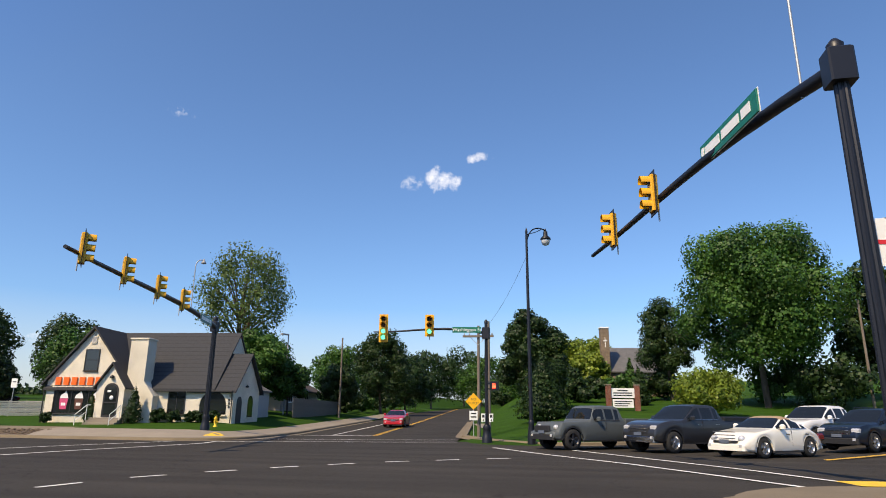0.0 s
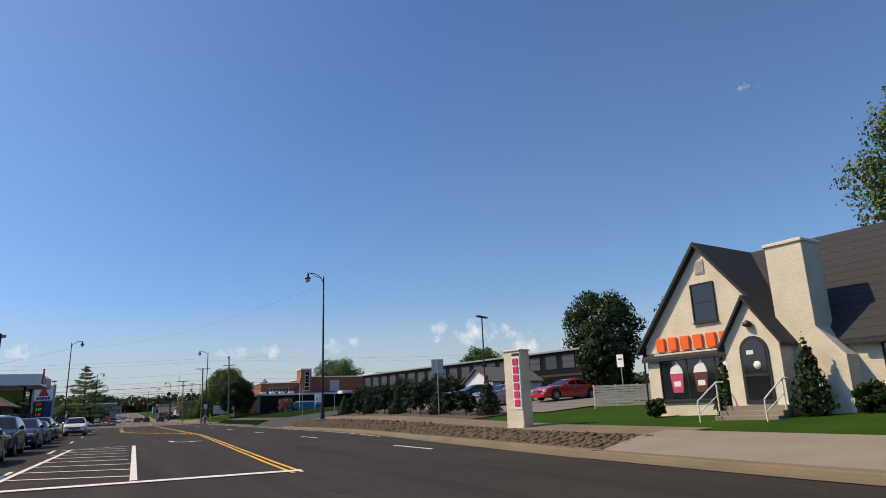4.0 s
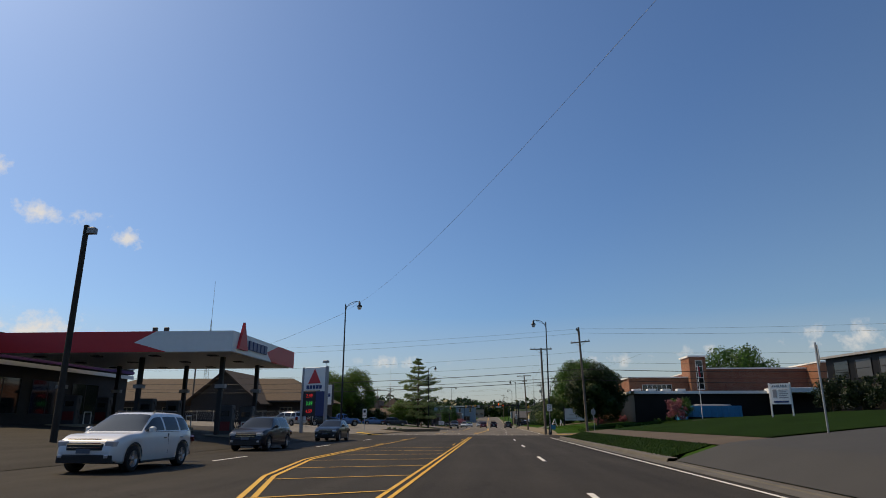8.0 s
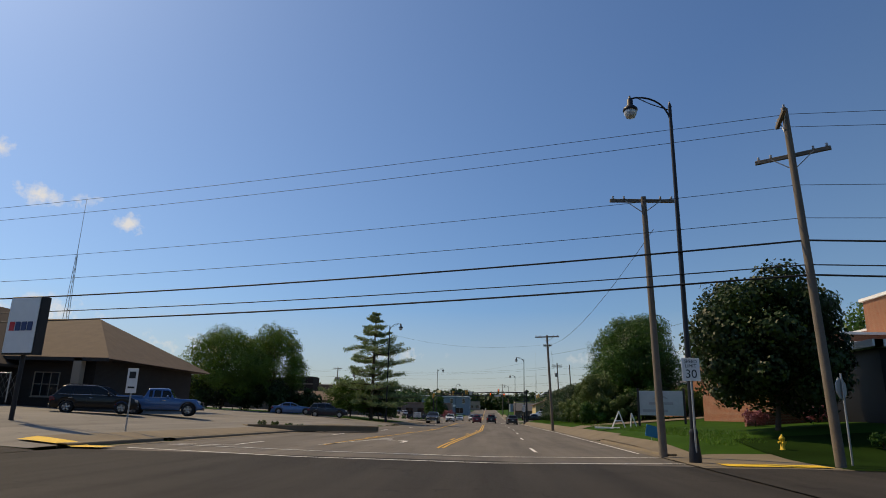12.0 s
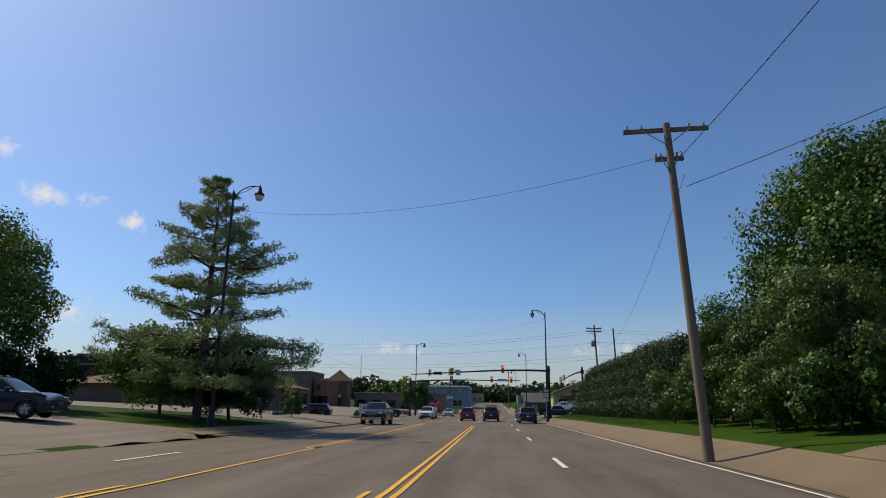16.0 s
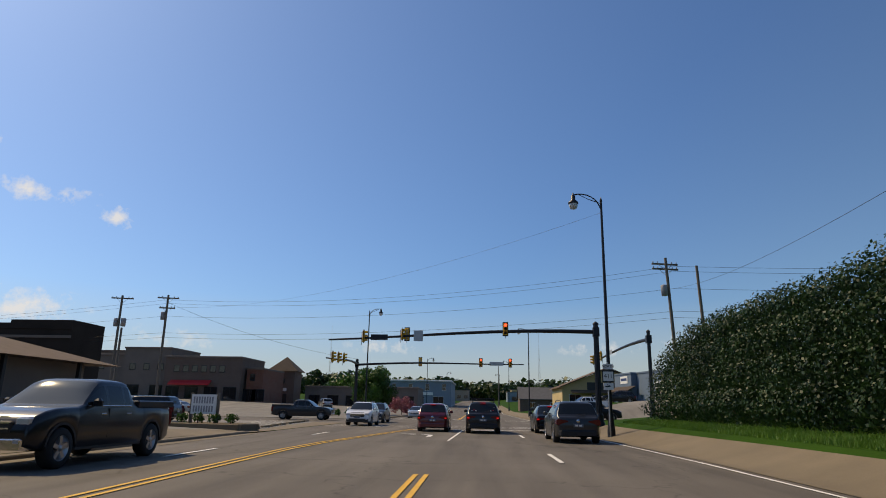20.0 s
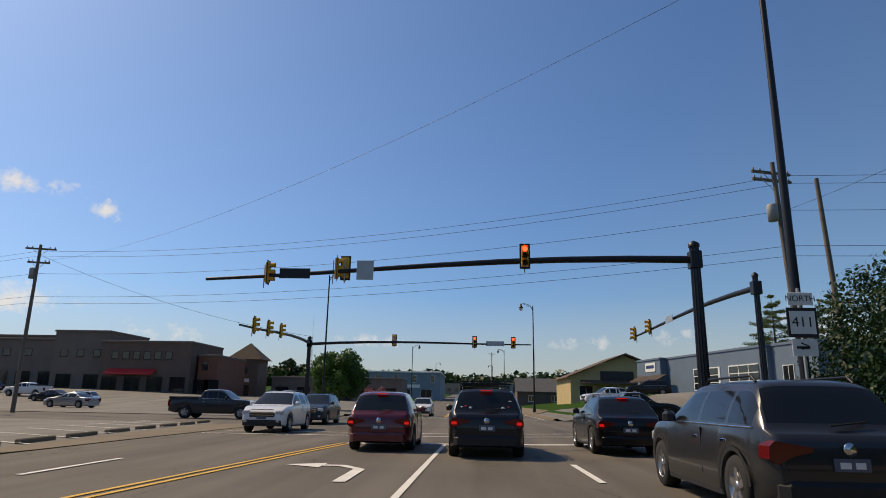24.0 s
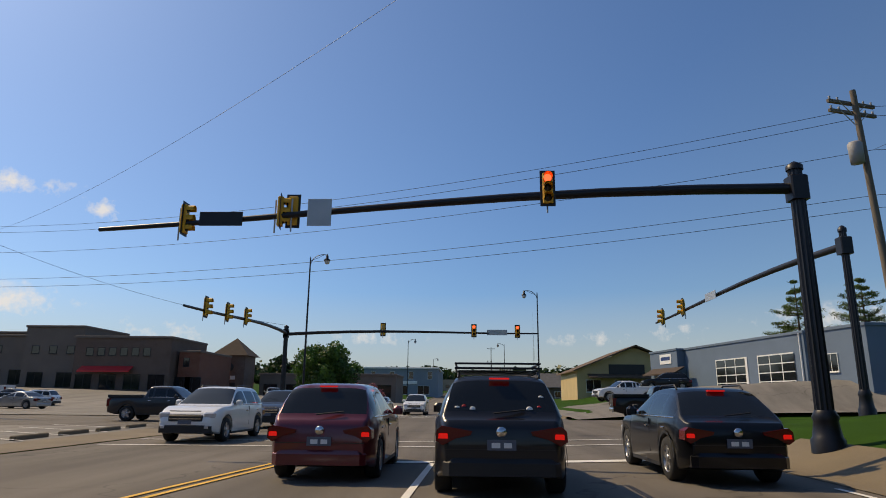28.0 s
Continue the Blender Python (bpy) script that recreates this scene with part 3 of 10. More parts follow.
def sheet(name, xs, ys, fx, material, dz=0.0, parent=None, label="", zf=None, cols=None):
    """A draped sheet: rows over ys, each from fx(y)[0] to fx(y)[1]."""
    n = xs
    ys = np.asarray(ys, float)
    v = []
    for y in ys:
        a, b = fx(y)
        for i in range(n + 1):
            x = a + (b - a) * i / n
            v.append((x, y))
    v = np.array(v)
    z = (hz(v[:, 0], v[:, 1]) if zf is None else zf(v[:, 0], v[:, 1])) + dz
    s = Shape()
    f = [(j * (n + 1) + i, j * (n + 1) + i + 1, (j + 1) * (n + 1) + i + 1, (j + 1) * (n + 1) + i) for j in range(len(ys) - 1) for i in range(n)]
    s.add(np.column_stack([v, z]).tolist(), f, True)
    return part(name, s, material, parent, label, fix=False)


# ground: one sheet out to the horizon
gx = np.concatenate([np.linspace(-1800, -130, 12), np.arange(-120, -40, 6), np.arange(-40, 45, 1.0), np.arange(46, 130, 6), np.linspace(140, 1800, 12)])
gy = np.concatenate([np.linspace(-1500, -130, 10), np.arange(-120, -64, 4), np.arange(-62, 262, 1.5), np.arange(264, 420, 6), np.linspace(430, 3500, 24)])
GX, GY = np.meshgrid(gx, gy)
GZ = hz(GX, np.clip(GY, -400, 620)) - 0.02 - 0.22 * in_road(GX, GY)
GZ -= 0.1 * ((GX < LE(GY) - 0.2) & (GX > -74) & (((GY > 31) & (GY < 157)) | ((GY > 175) & (GY < 223)) | ((GY > 240) & (GY < 326))))
GZ -= 0.14 * ((GX - RE(GY) > -0.1) & (GX - RE(GY) < 0.7) & (GY > -19) & (GY < 214))
far = np.hypot(GX, GY - 100)
GZ = np.where(far > 700, GZ * 0.0 + np.minimum(GZ, 8) + 14 * smooth01((far - 900) / 1500), GZ)
s = Shape()
nx_, ny_ = len(gx), len(gy)
s.add(np.column_stack([GX.ravel(), GY.ravel(), GZ.ravel()]).tolist(),
      [(j * nx_ + i, j * nx_ + i + 1, (j + 1) * nx_ + i + 1, (j + 1) * nx_ + i) for j in range(ny_ - 1) for i in range(nx_ - 1)], True)
ground = tagged(part("ground", s, GRASS, fix=False), "mown green grass with slightly uneven patches", "ground", kind="structure")

# carriageways
by = np.concatenate([np.arange(-140, -60, 4), np.arange(-60, 262, 2), np.arange(264, 640, 8)])
road = tagged(sheet("road", 10, by[by <= 96], lambda y: (LE(y), RE(y)), ASPHALT, zf=lambda x, y: rise(x, y)), "dark grey asphalt main road with faded lane markings", "road", kind="structure")
tagged(sheet("road", 10, by[by >= 96], lambda y: (LE(y), RE(y)), ASPHALT_WORN, zf=lambda x, y: rise(x, y)), "worn pale brown-grey asphalt main road with lane markings", "road", kind="structure")


def jsheet(name, x0, x1, y0, y1, material, dz, step=2.0, flat=True, parent=None, label=""):
    """A sheet in the plan of the first crossing."""
    xs, ys = np.arange(x0, x1 + 1e-6, step), np.linspace(y0, y1, max(2, int(abs(y1 - y0) / 1.5)))
    v = np.array([jn(x, y)[:2] for y in ys for x in xs])
    z = (rise(v[:, 0], v[:, 1]) if flat else hz(v[:, 0], v[:, 1])) + dz
    n = len(xs)
    s = Shape()
    s.add(np.column_stack([v, z]).tolist(), [(j * n + i, j * n + i + 1, (j + 1) * n + i + 1, (j + 1) * n + i) for j in range(len(ys) - 1) for i in range(n - 1)], True)
    return part(name, s, material, parent, label, fix=False)


tagged(jsheet("road", 0, 190, -41.4, -30.15, ASPHALT, 0.006), "narrow side street of grey asphalt between gardens", "road", kind="structure")
tagged(jsheet("road", -76, 2, -46.7, -27.0, ASPHALT, 0.008), "side street of grey asphalt crossing the main road", "road", kind="structure")
tagged(sheet("road", 40, np.arange(222, 240.5, 1.5), lambda y: (-120, 120), ASPHALT_WORN, 0.004, zf=lambda x, y: rise(x, y) + 0.35 * hz(x, y)), "cross street of grey asphalt at the far signals", "road", kind="structure")
tagged(sheet("driveway", 20, np.arange(84.2, 95.8, 1.4), lambda y: (RE(y) - 0.3, 60), ASPHALT, 0.03), "side street apron of dark grey asphalt", "driveway", kind="structure")


# ---------------------------------------------------------------- painted lines
def line(pts, width, material, dz=0.014, name="lane_marking", label=""):
    """A painted stripe along points on the road."""
    s = Shape()
    P = [Vector((p[0], p[1])) for p in pts]
    dense = []
    for a, b in zip(P[:-1], P[1:]):
        k = max(1, int((b - a).length / 6))
        dense += [a + (b - a) * (i / k) for i in range(k)]
    dense.append(P[-1])
    v = []
    for i, p in enumerate(dense):
        d = (dense[min(i + 1, len(dense) - 1)] - dense[max(i - 1, 0)]).normalized()
        q = Vector((-d.y, d.x)) * width / 2
        z = float(rise(p.x, p.y)) + dz
        v += [(p.x - q.x, p.y - q.y, z), (p.x + q.x, p.y + q.y, z)]
    s.add(v, [(2 * i, 2 * i + 1, 2 * i + 3, 2 * i + 2) for i in range(len(dense) - 1)])
    ob = part(name, s, material, None, fix=False)
    return tagged(ob, label or "worn painted stripe on the asphalt", "road marking", kind="structure")


def along(f, y0, y1, step=4.0):
    return [(float(f(y)), y) for y in np.arange(y0, y1 + 1e-6, step)]


dash_mesh = Shape().box(-0.065, 0.065, 0, 3.3, 0, 0.004).mesh("lane_dash")
dash_mesh.materials.append(WHITE_LINE)


def dash(x, y, ang=0.0, parent=None):
    ob = new("lane_dash", dash_mesh)
    ob.matrix_basis = pose(x, y, float(rise(x, y)) + 0.013, 0, 0, ang)
    ob.parent = road
    return ob


def lane_x(y):
    return float(np.interp(y, [-30, 0, 105, 140, 232, 700], [1.6, 1.72, 1.72, 2.6, 2.5, 2.5]))


def left_x(y):
    return float(np.interp(y, [-30, 0, 105, 140, 232, 700], [-10.3, -10.3, -10.3, -8.4, -7.0, -7.0]))


for k in range(-1, 15):
    y = 103.8 - 14.15 * 7 + 14.15 * k - 2
    if y < 205 and not 84 < y < 96:
        dash(lane_x(y), y)
for k in range(0, 30):
    y = 244 + 14.15 * k
    dash(lane_x(y), y)
for k in range(-1, 16):
    y = 2 + 14.15 * k
    if y < 206 and not 84 < y < 98:
        dash(left_x(y) , y)
# solid edges
line(along(lambda y: RE(y) - 0.75, 0, 84), 0.11, WHITE_LINE)
line(along(lambda y: RE(y) - 0.65, 103, 210), 0.11, WHITE_LINE)
line(along(lambda y: RE(y) - 0.65, 244, 600), 0.11, WHITE_LINE)
# double yellow in the middle
for o in (-0.11, 0.11):
    line(along(lambda y: yellow_x(y) + o, -16, 84), 0.1, YELLOW_LINE)
    line(along(lambda y: yellow_x(y) + o, 103, 185), 0.1, YELLOW_LINE)
    line(along(lambda y: -2.0 + o, 246, 600), 0.1, YELLOW_LINE)
# the far side of the middle lane
def far_yellow(y):
    return np.interp(y, [56, 105, 138, 178, 192, 209, 213], [-7.3, -7.3, -5.3, -5.4, -5.7, -3.9, -3.2])
for o in (-0.13, 0.13):
    line(along(lambda y: far_yellow(y) + o, 150, 213), 0.1, YELLOW_LINE)
line(along(lambda y: far_yellow(y) + 0.13, 58, 84), 0.1, YELLOW_LINE)
line(along(lambda y: far_yellow(y) + 0.13, 103, 152.5), 0.1, YELLOW_LINE)
for y in (62, 74, 112, 124, 136):
    line([(float(far_yellow(y)) - 0.15, y), (float(far_yellow(y + 3)) - 0.15, y + 3)], 0.1, YELLOW_LINE)
    line([(float(yellow_x(y)) - 0.4, y), (float(yellow_x(y + 3)) - 0.4, y + 3)], 0.1, YELLOW_LINE)
# hatched yellow island
for o in (-0.13, 0.13):
    line([(-3.0 + o, 27.5), (-4.2 + o, 31), (-6.0 + o, 38), (-7.2 + o, 46), (-7.3 + o, 58)], 0.12, YELLOW_LINE)
    line([(-2.35 + o, 23), (-3.0 + o, 27.5)], 0.12, YELLOW_LINE)
for y in np.arange(33, 58, 4.0):
    x = float(np.interp(y, [27.5, 31, 38, 46, 58], [-3.0, -4.2, -6.0, -7.2, -7.3]))
    line([(x, y), (-2.3, y + 1.6)], 0.11, YELLOW_LINE)
# crossing by the fuel station
line([(-12.6, 97.2), (-6, 95.2), (0, 95.0), (7.0, 97.5)], 0.16, WHITE_LINE)
line([(-12.6, 100.0), (-6, 98.4), (0, 98.0), (6.4, 100.4)], 0.16, WHITE_LINE)
line([(-12.6, 100.6), (-10.2, 100.6)], 0.1, WHITE_LINE)
line([(-7.4, 103), (-5.6, 113)], 0.12, WHITE_LINE)
# turn lane and stop lines at the far signals
line([(-0.9, 197), (-0.6, 210.4)], 0.12, WHITE_LINE)
line([(-3.7, 210.0), (-0.7, 210.4), (2.6, 211.0), (6.3, 212.2)], 0.45, WHITE_LINE)
line([(-10.2, 214.2), (-2, 214.6), (3, 216.0), (6.6, 217.6)], 0.16, WHITE_LINE)
line([(-10.2, 216.6), (-2, 216.9), (3, 218.4), (7.0, 220.2)], 0.16, WHITE_LINE)
line([(-10, 242.5), (6.5, 242.5)], 0.16, WHITE_LINE)
line([(-10, 245), (6.5, 245)], 0.16, WHITE_LINE)
line([(-9.8, 247.2), (-2.2, 247.2)], 0.45, WHITE_LINE)


def turn_arrow(x, y, size=1.0, ang=0.0, name="turn_arrow"):
    s = Shape()
    z = 0.0
    for q in ([(0.1, -1.6), (-0.1, -1.6), (-0.1, 0.2), (0.1, 0.2)], [(-0.1, 0.2), (0.1, 0.2), (-0.35, 0.85), (-0.45, 0.65)], [(-0.35, 0.85), (-0.45, 0.65), (-0.75, 0.65), (-0.75, 0.85)],
              [(-0.75, 0.35), (-0.75, 1.15), (-1.45, 0.75)]):
        s.add([(a * size, b * size, z) for a, b in q], [tuple(range(len(q)))])
    ob = part(name, s, WHITE_LINE)
    ob.matrix_basis = pose(x, y, float(rise(x, y)) + 0.016, 0, 0, ang)
    return tagged(ob, "white left turn arrow painted on the lane", "road marking", kind="structure")


turn_arrow(-2.0, 202.0, 1.15)
turn_arrow(-4.4, 109.0, 1.1)


# ---------------------------------------------------------------- markings of the first crossing
def jline(pts, w, material=None):
    return line([jn(*p)[:2] for p in pts], w, material or WHITE_LINE, dz=0.02)


for pts in ([(-11.2, -24.8), (-7.2, -25.6), (-3.8, -26.2), (-0.1, -27.1), (1.9, -27.7)], [(-11.6, -28.3), (-9.0, -28.9), (-6.0, -29.1), (-2.9, -29.7), (0.4, -30.1), (2.4, -29.6)],
            [(2.4, -29.6), (2.9, -31.3), (4.2, -34.6), (5.0, -38.0), (6.3, -41.0)], [(6.3, -29.8), (6.9, -32.5), (7.9, -37.0), (9.2, -40.4)],
            [(1.2, -43.4), (-3.5, -46.0), (-7.3, -48.4), (-11.2, -50.4), (-13.2, -51.4)], [(0.2, -46.8), (-4.5, -49.2), (-8.6, -51.3), (-11.6, -52.5)],
            [(-7.3, -14.8), (-6.9, 6.0)], [(-10.2, -14.8), (-9.6, 5.0), (-6.9, 6.0)], [(-24.5, -38.4), (-21.3, -39.4), (-21.1, -41.0)]):
    line(pts, 0.16, WHITE_LINE, dz=0.02)
line([(-10.3, -15.0), (-3.7, -15.5)], 0.42, WHITE_LINE, dz=0.02)
for y in np.arange(-13.5, 4, 2.4):
    line([(-10.0, y + 1.4), (-7.3, y)], 0.16, WHITE_LINE, dz=0.02)
# guide dashes through the crossing
guide = [(-18.6, -36.4), (-16.7, -37.0), (-14.6, -37.4), (-13.0, -38.2), (-11.4, -39.1), (-10.0, -40.1), (-8.5, -41.3), (-7.4, -42.6), (-6.2, -44.0), (-5.2, -45.6)]
for a, b in zip(guide[:-1], guide[1:]):
    line([a, (a[0] + 0.45 * (b[0] - a[0]), a[1] + 0.45 * (b[1] - a[1]))], 0.13, WHITE_LINE, dz=0.02)
turn_arrow(-4.9, 8.5, 1.1, 180)
jline([(9.5, -32.9), (40, -33.0)], 0.13)
jline([(9.8, -35.6), (9.6, -30.4)], 0.4)
for o in (-0.1, 0.1):
    jline([(10.0, -35.7 + o), (60, -35.8 + o), (150, -36 + o)], 0.1, YELLOW_LINE)
    jline([(-45, -37.0 + o), (-75, -37.0 + o)], 0.1, YELLOW_LINE)
    line([(-3.2 + o, -55.0), (20 + o, -84.0)], 0.1, YELLOW_LINE)


# ---------------------------------------------------------------- kerbs, walks, aprons
def kerb(f, ys, side, name="kerb", h=0.15, material=None):
    """A concrete kerb with a gutter along x = f(y); side 1 is to the right of the road."""
    s = Shape()
    prof = [(-0.45, 0.012), (0.0, 0.02), (0.03, h - 0.03), (0.06, h), (0.18, h), (0.4, h + 0.01), (0.41, -0.2)]
    n = len(prof)
    v = []
    for y in ys:
        x0 = float(f(y))
        for dx, z in prof:
            v.append((x0 + side * dx, y, float(rise(x0, y)) + z))
    s.add(v, [(j * n + i, j * n + i + 1, (j + 1) * n + i + 1, (j + 1) * n + i) for j in range(len(ys) - 1) for i in range(n - 1)])
    return tagged(part(name, s, material or CONCRETE), "pale concrete kerb with gutter beside the asphalt", "kerb", kind="structure")


kerb(RE, np.arange(-18, 31, 2.0), 1)
kerb(RE, np.arange(45, 84, 2.0), 1, material=KERB_GREY)
kerb(RE, np.arange(29, 46, 2.0), 1, h=0.045, material=KERB_GREY)
kerb(RE, np.arange(101, 119, 2.0), 1, h=0.12)
kerb(RE, np.arange(243, 500, 6.0), 1)
kerb(LE, np.arange(-12, 30, 2.0), -1)
kerb(LE, np.arange(96, 104, 2.0), -1)
kerb(LE, np.arange(103, 140, 2.0), -1, h=0.12)
kerb(LE, np.arange(156, 163, 2.0), -1, h=0.1)
kerb(LE, np.arange(162, 177, 2.0), -1, h=0.12)
kerb(LE, np.arange(176, 201, 2.0), -1, h=0.115)
kerb(LE, np.arange(246, 500, 6.0), -1)


def walk_strip(name, f0, f1, ys, material, dz=0.04, label="pale concrete pavement", category="pavement", n=3):
    return tagged(sheet(name, n, ys, lambda y: (float(f0(y)), float(f1(y))), material, dz), label, category, kind="structure")


Y = np.arange
walk_strip("pavement", lambda y: RE(y) + 2.4, lambda y: RE(y) + 4.4, Y(-18, 31, 1.5), CONCRETE)
walk_strip("pavement", lambda y: RE(y) + 1.9, lambda y: RE(y) + 3.9, Y(45, 86, 1.5), WALK_TAN)
walk_strip("pavement", lambda y: RE(y) + 0.19, lambda y: RE(y) + 1.25, Y(99, 118.6, 1.5), CONCRETE)
walk_strip("lawn", lambda y: RE(y) + 0.4, lambda y: RE(y) + 1.9, Y(46, 83, 1.5), TURF_DIM, 0.03, "deep green grass strip between kerb and pavement", "lawn", 6)
walk_strip("lawn", lambda y: RE(y) + 4.0, lambda y: 75, Y(95.0, 107, 1.5), TURF_DIM, 0.03, "deep green grass before the school annex", "lawn", 40)
walk_strip("pavement", lambda y: RE(y) - 0.3, lambda y: RE(y) + 4.0, Y(95.3, 101.4, 1.5), CONCRETE, 0.035, "tan concrete corner pavement with a ramp", "pavement", 8)
walk_strip("lawn", lambda y: RE(y) + 3.9, lambda y: 75, Y(46, 85, 1.5), TURF_DIM, 0.06, "deep green mown school lawn rising from the pavement", "lawn", 40)
tagged(sheet("pavement", 10, Y(118, 213, 1.5), lambda y: (float(RE(y)) - 0.35, float(RE(y)) + 1.5), CONCRETE,
             zf=lambda x, y: rise(x, y) + np.interp(x - RE(y), [-0.4, 0.0, 0.4, 1.2, 2.0, 7.0], [0.012, 0.03, 0.14, 0.38, 0.66, 1.16])), "dusty tan concrete walk flush with the road edge", "pavement", kind="structure")
tagged(sheet("driveway", 80, Y(30, 45.6, 1.0), lambda y: (float(RE(y)) + 0.3, float(RE(y)) + 26), DRIVE_GREY,
             zf=lambda x, y: rise(x, y) + np.minimum(hz(x, y) - rise(x, y) + 0.07, 0.012 + 0.33 * np.maximum(x - RE(y) - 0.1, 0))), "grey concrete driveway apron to the school", "driveway", kind="structure")
walk_strip("driveway", lambda y: RE(y) + 1.45, lambda y: RE(y) + 22, Y(136.5, 144.5, 1.0), CONCRETE, 0.06, "tan concrete driveway through the grass", "driveway", 24)
# left side: fuel station apron, lots, walks
walk_strip("parking_lot", lambda y: -75, lambda y: LE(y) + 0.1, Y(30, 95.5, 1.5), ASPHALT, 0.012, "worn dark asphalt forecourt of the fuel station", "forecourt", 40)
walk_strip("parking_lot", lambda y: -75, lambda y: LE(y) - 0.3, Y(94.6, 105, 1.5), ASPHALT_OLD, 0.008, "pale asphalt entrance beside the fuel station", "car park", 40)
walk_strip("parking_lot", lambda y: -75, lambda y: LE(y) - np.interp(y, [137, 139, 155, 157], [2.2, 0.0, 0.0, 2.2]), Y(103.5, 158, 1.5), ASPHALT_OLD, 0.012, "pale worn asphalt car park", "car park", 40)
walk_strip("pavement", lambda y: LE(y) - 2.2, lambda y: LE(y) - 0.38, Y(97, 139, 1.5), CONCRETE, 0.016)
walk_strip("pavement", lambda y: LE(y) - 2.2, lambda y: LE(y) - 0.38, Y(155.5, 178, 1.5), CONCRETE, 0.016)
def lot_edge(y):
    return float(LE(y)) - float(np.interp(y, [177, 179, 194, 205, 224], [2.1, 3.2, 3.0, 1.0, 2.9]))


walk_strip("parking_lot", lambda y: -90, lot_edge, Y(172, 225, 1.5), ASPHALT_OLD, 0.012, "grey asphalt car park with painted bays", "car park", 40)
walk_strip("pavement", lot_edge, lambda y: LE(y) - np.interp(y, [198, 201], [0.38, 0.02]), Y(178, 224, 1.5), CONCRETE, 0.014)
walk_strip("parking_lot", lambda y: 7.4, lambda y: 70, Y(239.5, 262, 1.5), ASPHALT_OLD, 0.04, "asphalt lot before the workshop", "car park", 24)
walk_strip("parking_lot", lambda y: -110, lambda y: LE(y) - 0.3, Y(239, 330, 3), ASPHALT_OLD, 0.04, "asphalt car park before the shops", "car park", 30)
walk_strip("pavement", lambda y: 7.2, lambda y: 9.0, Y(262, 420, 6), CONCRETE, 0.05)
tagged(jsheet("pavement", 40, 90, -29.8, -28.2, CONCRETE_PALE, 0.05, flat=False), "concrete pavement round the street corner", "pavement", kind="structure")
walk_strip("parking_lot", lambda y: RE(y) + 8.0, lambda y: 44, Y(-2, 31, 1.5), ASPHALT_OLD, 0.04, "asphalt car park behind the shop", "car park", 30)
for a, b, c, d in ((0.9, -28.6, 2.9, -27.9), (-20.2, -50.7, -18.9, -49.7)):
    tagged(jsheet("tactile_strip", a, b and c, b, d, TACTILE, 0.075 if a > 0 else 0.17, 0.5, flat=(a < 0)), "bright yellow tactile paving strip", "paving", kind="structure")
tagged(sheet("tactile_strip", 8, [95.8, 96.9], lambda y: (7.1, 10.2), TACTILE, 0.06), "bright yellow tactile paving strip", "paving", kind="structure")
tagged(sheet("tactile_strip", 6, [96.0, 97.0], lambda y: (-15.8, -12.9), TACTILE, 0.06), "bright yellow tactile paving strip", "paving", kind="structure")


def kerb_run(pts, h=0.14, closed=False):
    """A kerb along any line on the ground, with its road side to the left of the way."""
    P = [Vector(p) for p in pts]
    prof = [(-0.4, 0.014), (0.0, 0.02), (0.03, h - 0.03), (0.06, h), (0.18, h), (0.36, h + 0.01), (0.37, -0.2)]
    n = len(prof)
    v = []
    for i, p in enumerate(P):
        d = (P[min(i + 1, len(P) - 1)] - P[max(i - 1, 0)]).normalized()
        q = Vector((d.y, -d.x))
        for dx, z in prof:
            w = p + q * dx
            v.append((w.x, w.y, float(rise(p.x, p.y)) + z))
    s = Shape()
    s.add(v, [(j * n + i, j * n + i + 1, (j + 1) * n + i + 1, (j + 1) * n + i) for j in range(len(P) - 1) for i in range(n - 1)])
    return tagged(part("kerb", s, CONCRETE), "pale concrete kerb curving round a street corner", "kerb", kind="structure")


def bend(a, c, b, n=8):
    a, b, c = Vector(a), Vector(b), Vector(c)
    return [a.lerp(c, k).lerp(c.lerp(b, k), k) for k in np.linspace(0, 1, n)]


# corner by the shop and the near corner
kerb_run([jn(x, -30.15)[:2] for x in np.arange(40, 4, -4)] + bend(jn(3.4, -30.15)[:2], jn(-0.9, -30.1)[:2], (2.6, -26.0)) + [(float(RE(y)), y) for y in (-24.0, -22.0, -20.0, -18.0)])
outer = [Vector(jn(x, -29.8)[:2]) for x in np.arange(40, 4, -2.5)] + bend(jn(3.6, -29.8)[:2], jn(-0.6, -29.7)[:2], (2.95, -26.0), 8) + [Vector((float(RE(y)) + 0.35, y)) for y in (-24.0, -21.5, -18.0)]
inner = [Vector(jn(x, -28.2)[:2]) for x in np.arange(40, 4, -2.5)] + bend(jn(4.4, -28.2)[:2], jn(2.4, -28.1)[:2], (5.9, -25.4), 8) + [Vector((float(RE(y)) + 3.4, y)) for y in (-23.0, -20.5, -17.2)]
s = Shape()
n_ = len(outer)
mid_ = [a.lerp(b, 0.5) for a, b in zip(outer, inner)]
s.add([(p.x, p.y, float(hz(p.x, p.y)) + 0.07) for p in outer + mid_ + inner], [(k * n_ + i, k * n_ + i + 1, (k + 1) * n_ + i + 1, (k + 1) * n_ + i) for k in (0, 1) for i in range(n_ - 1)])
tagged(part("pavement", s, CONCRETE_PALE, fix=False), "concrete pavement curving round the shop corner", "pavement", kind="structure")
near = [Vector(jn(x, -46.7)[:2]) for x in (-76, -60, -45, -34, -27)] + bend((-17.2, -48.9), (-14.4, -49.0), (-13.7, -52.0)) + [Vector(p) for p in ((-12.9, -54.2), (-8.0, -60.4), (8.0, -80.5), (30.0, -108.0))]
kerb_run(near)
pav = near + [Vector((-75, -108))]
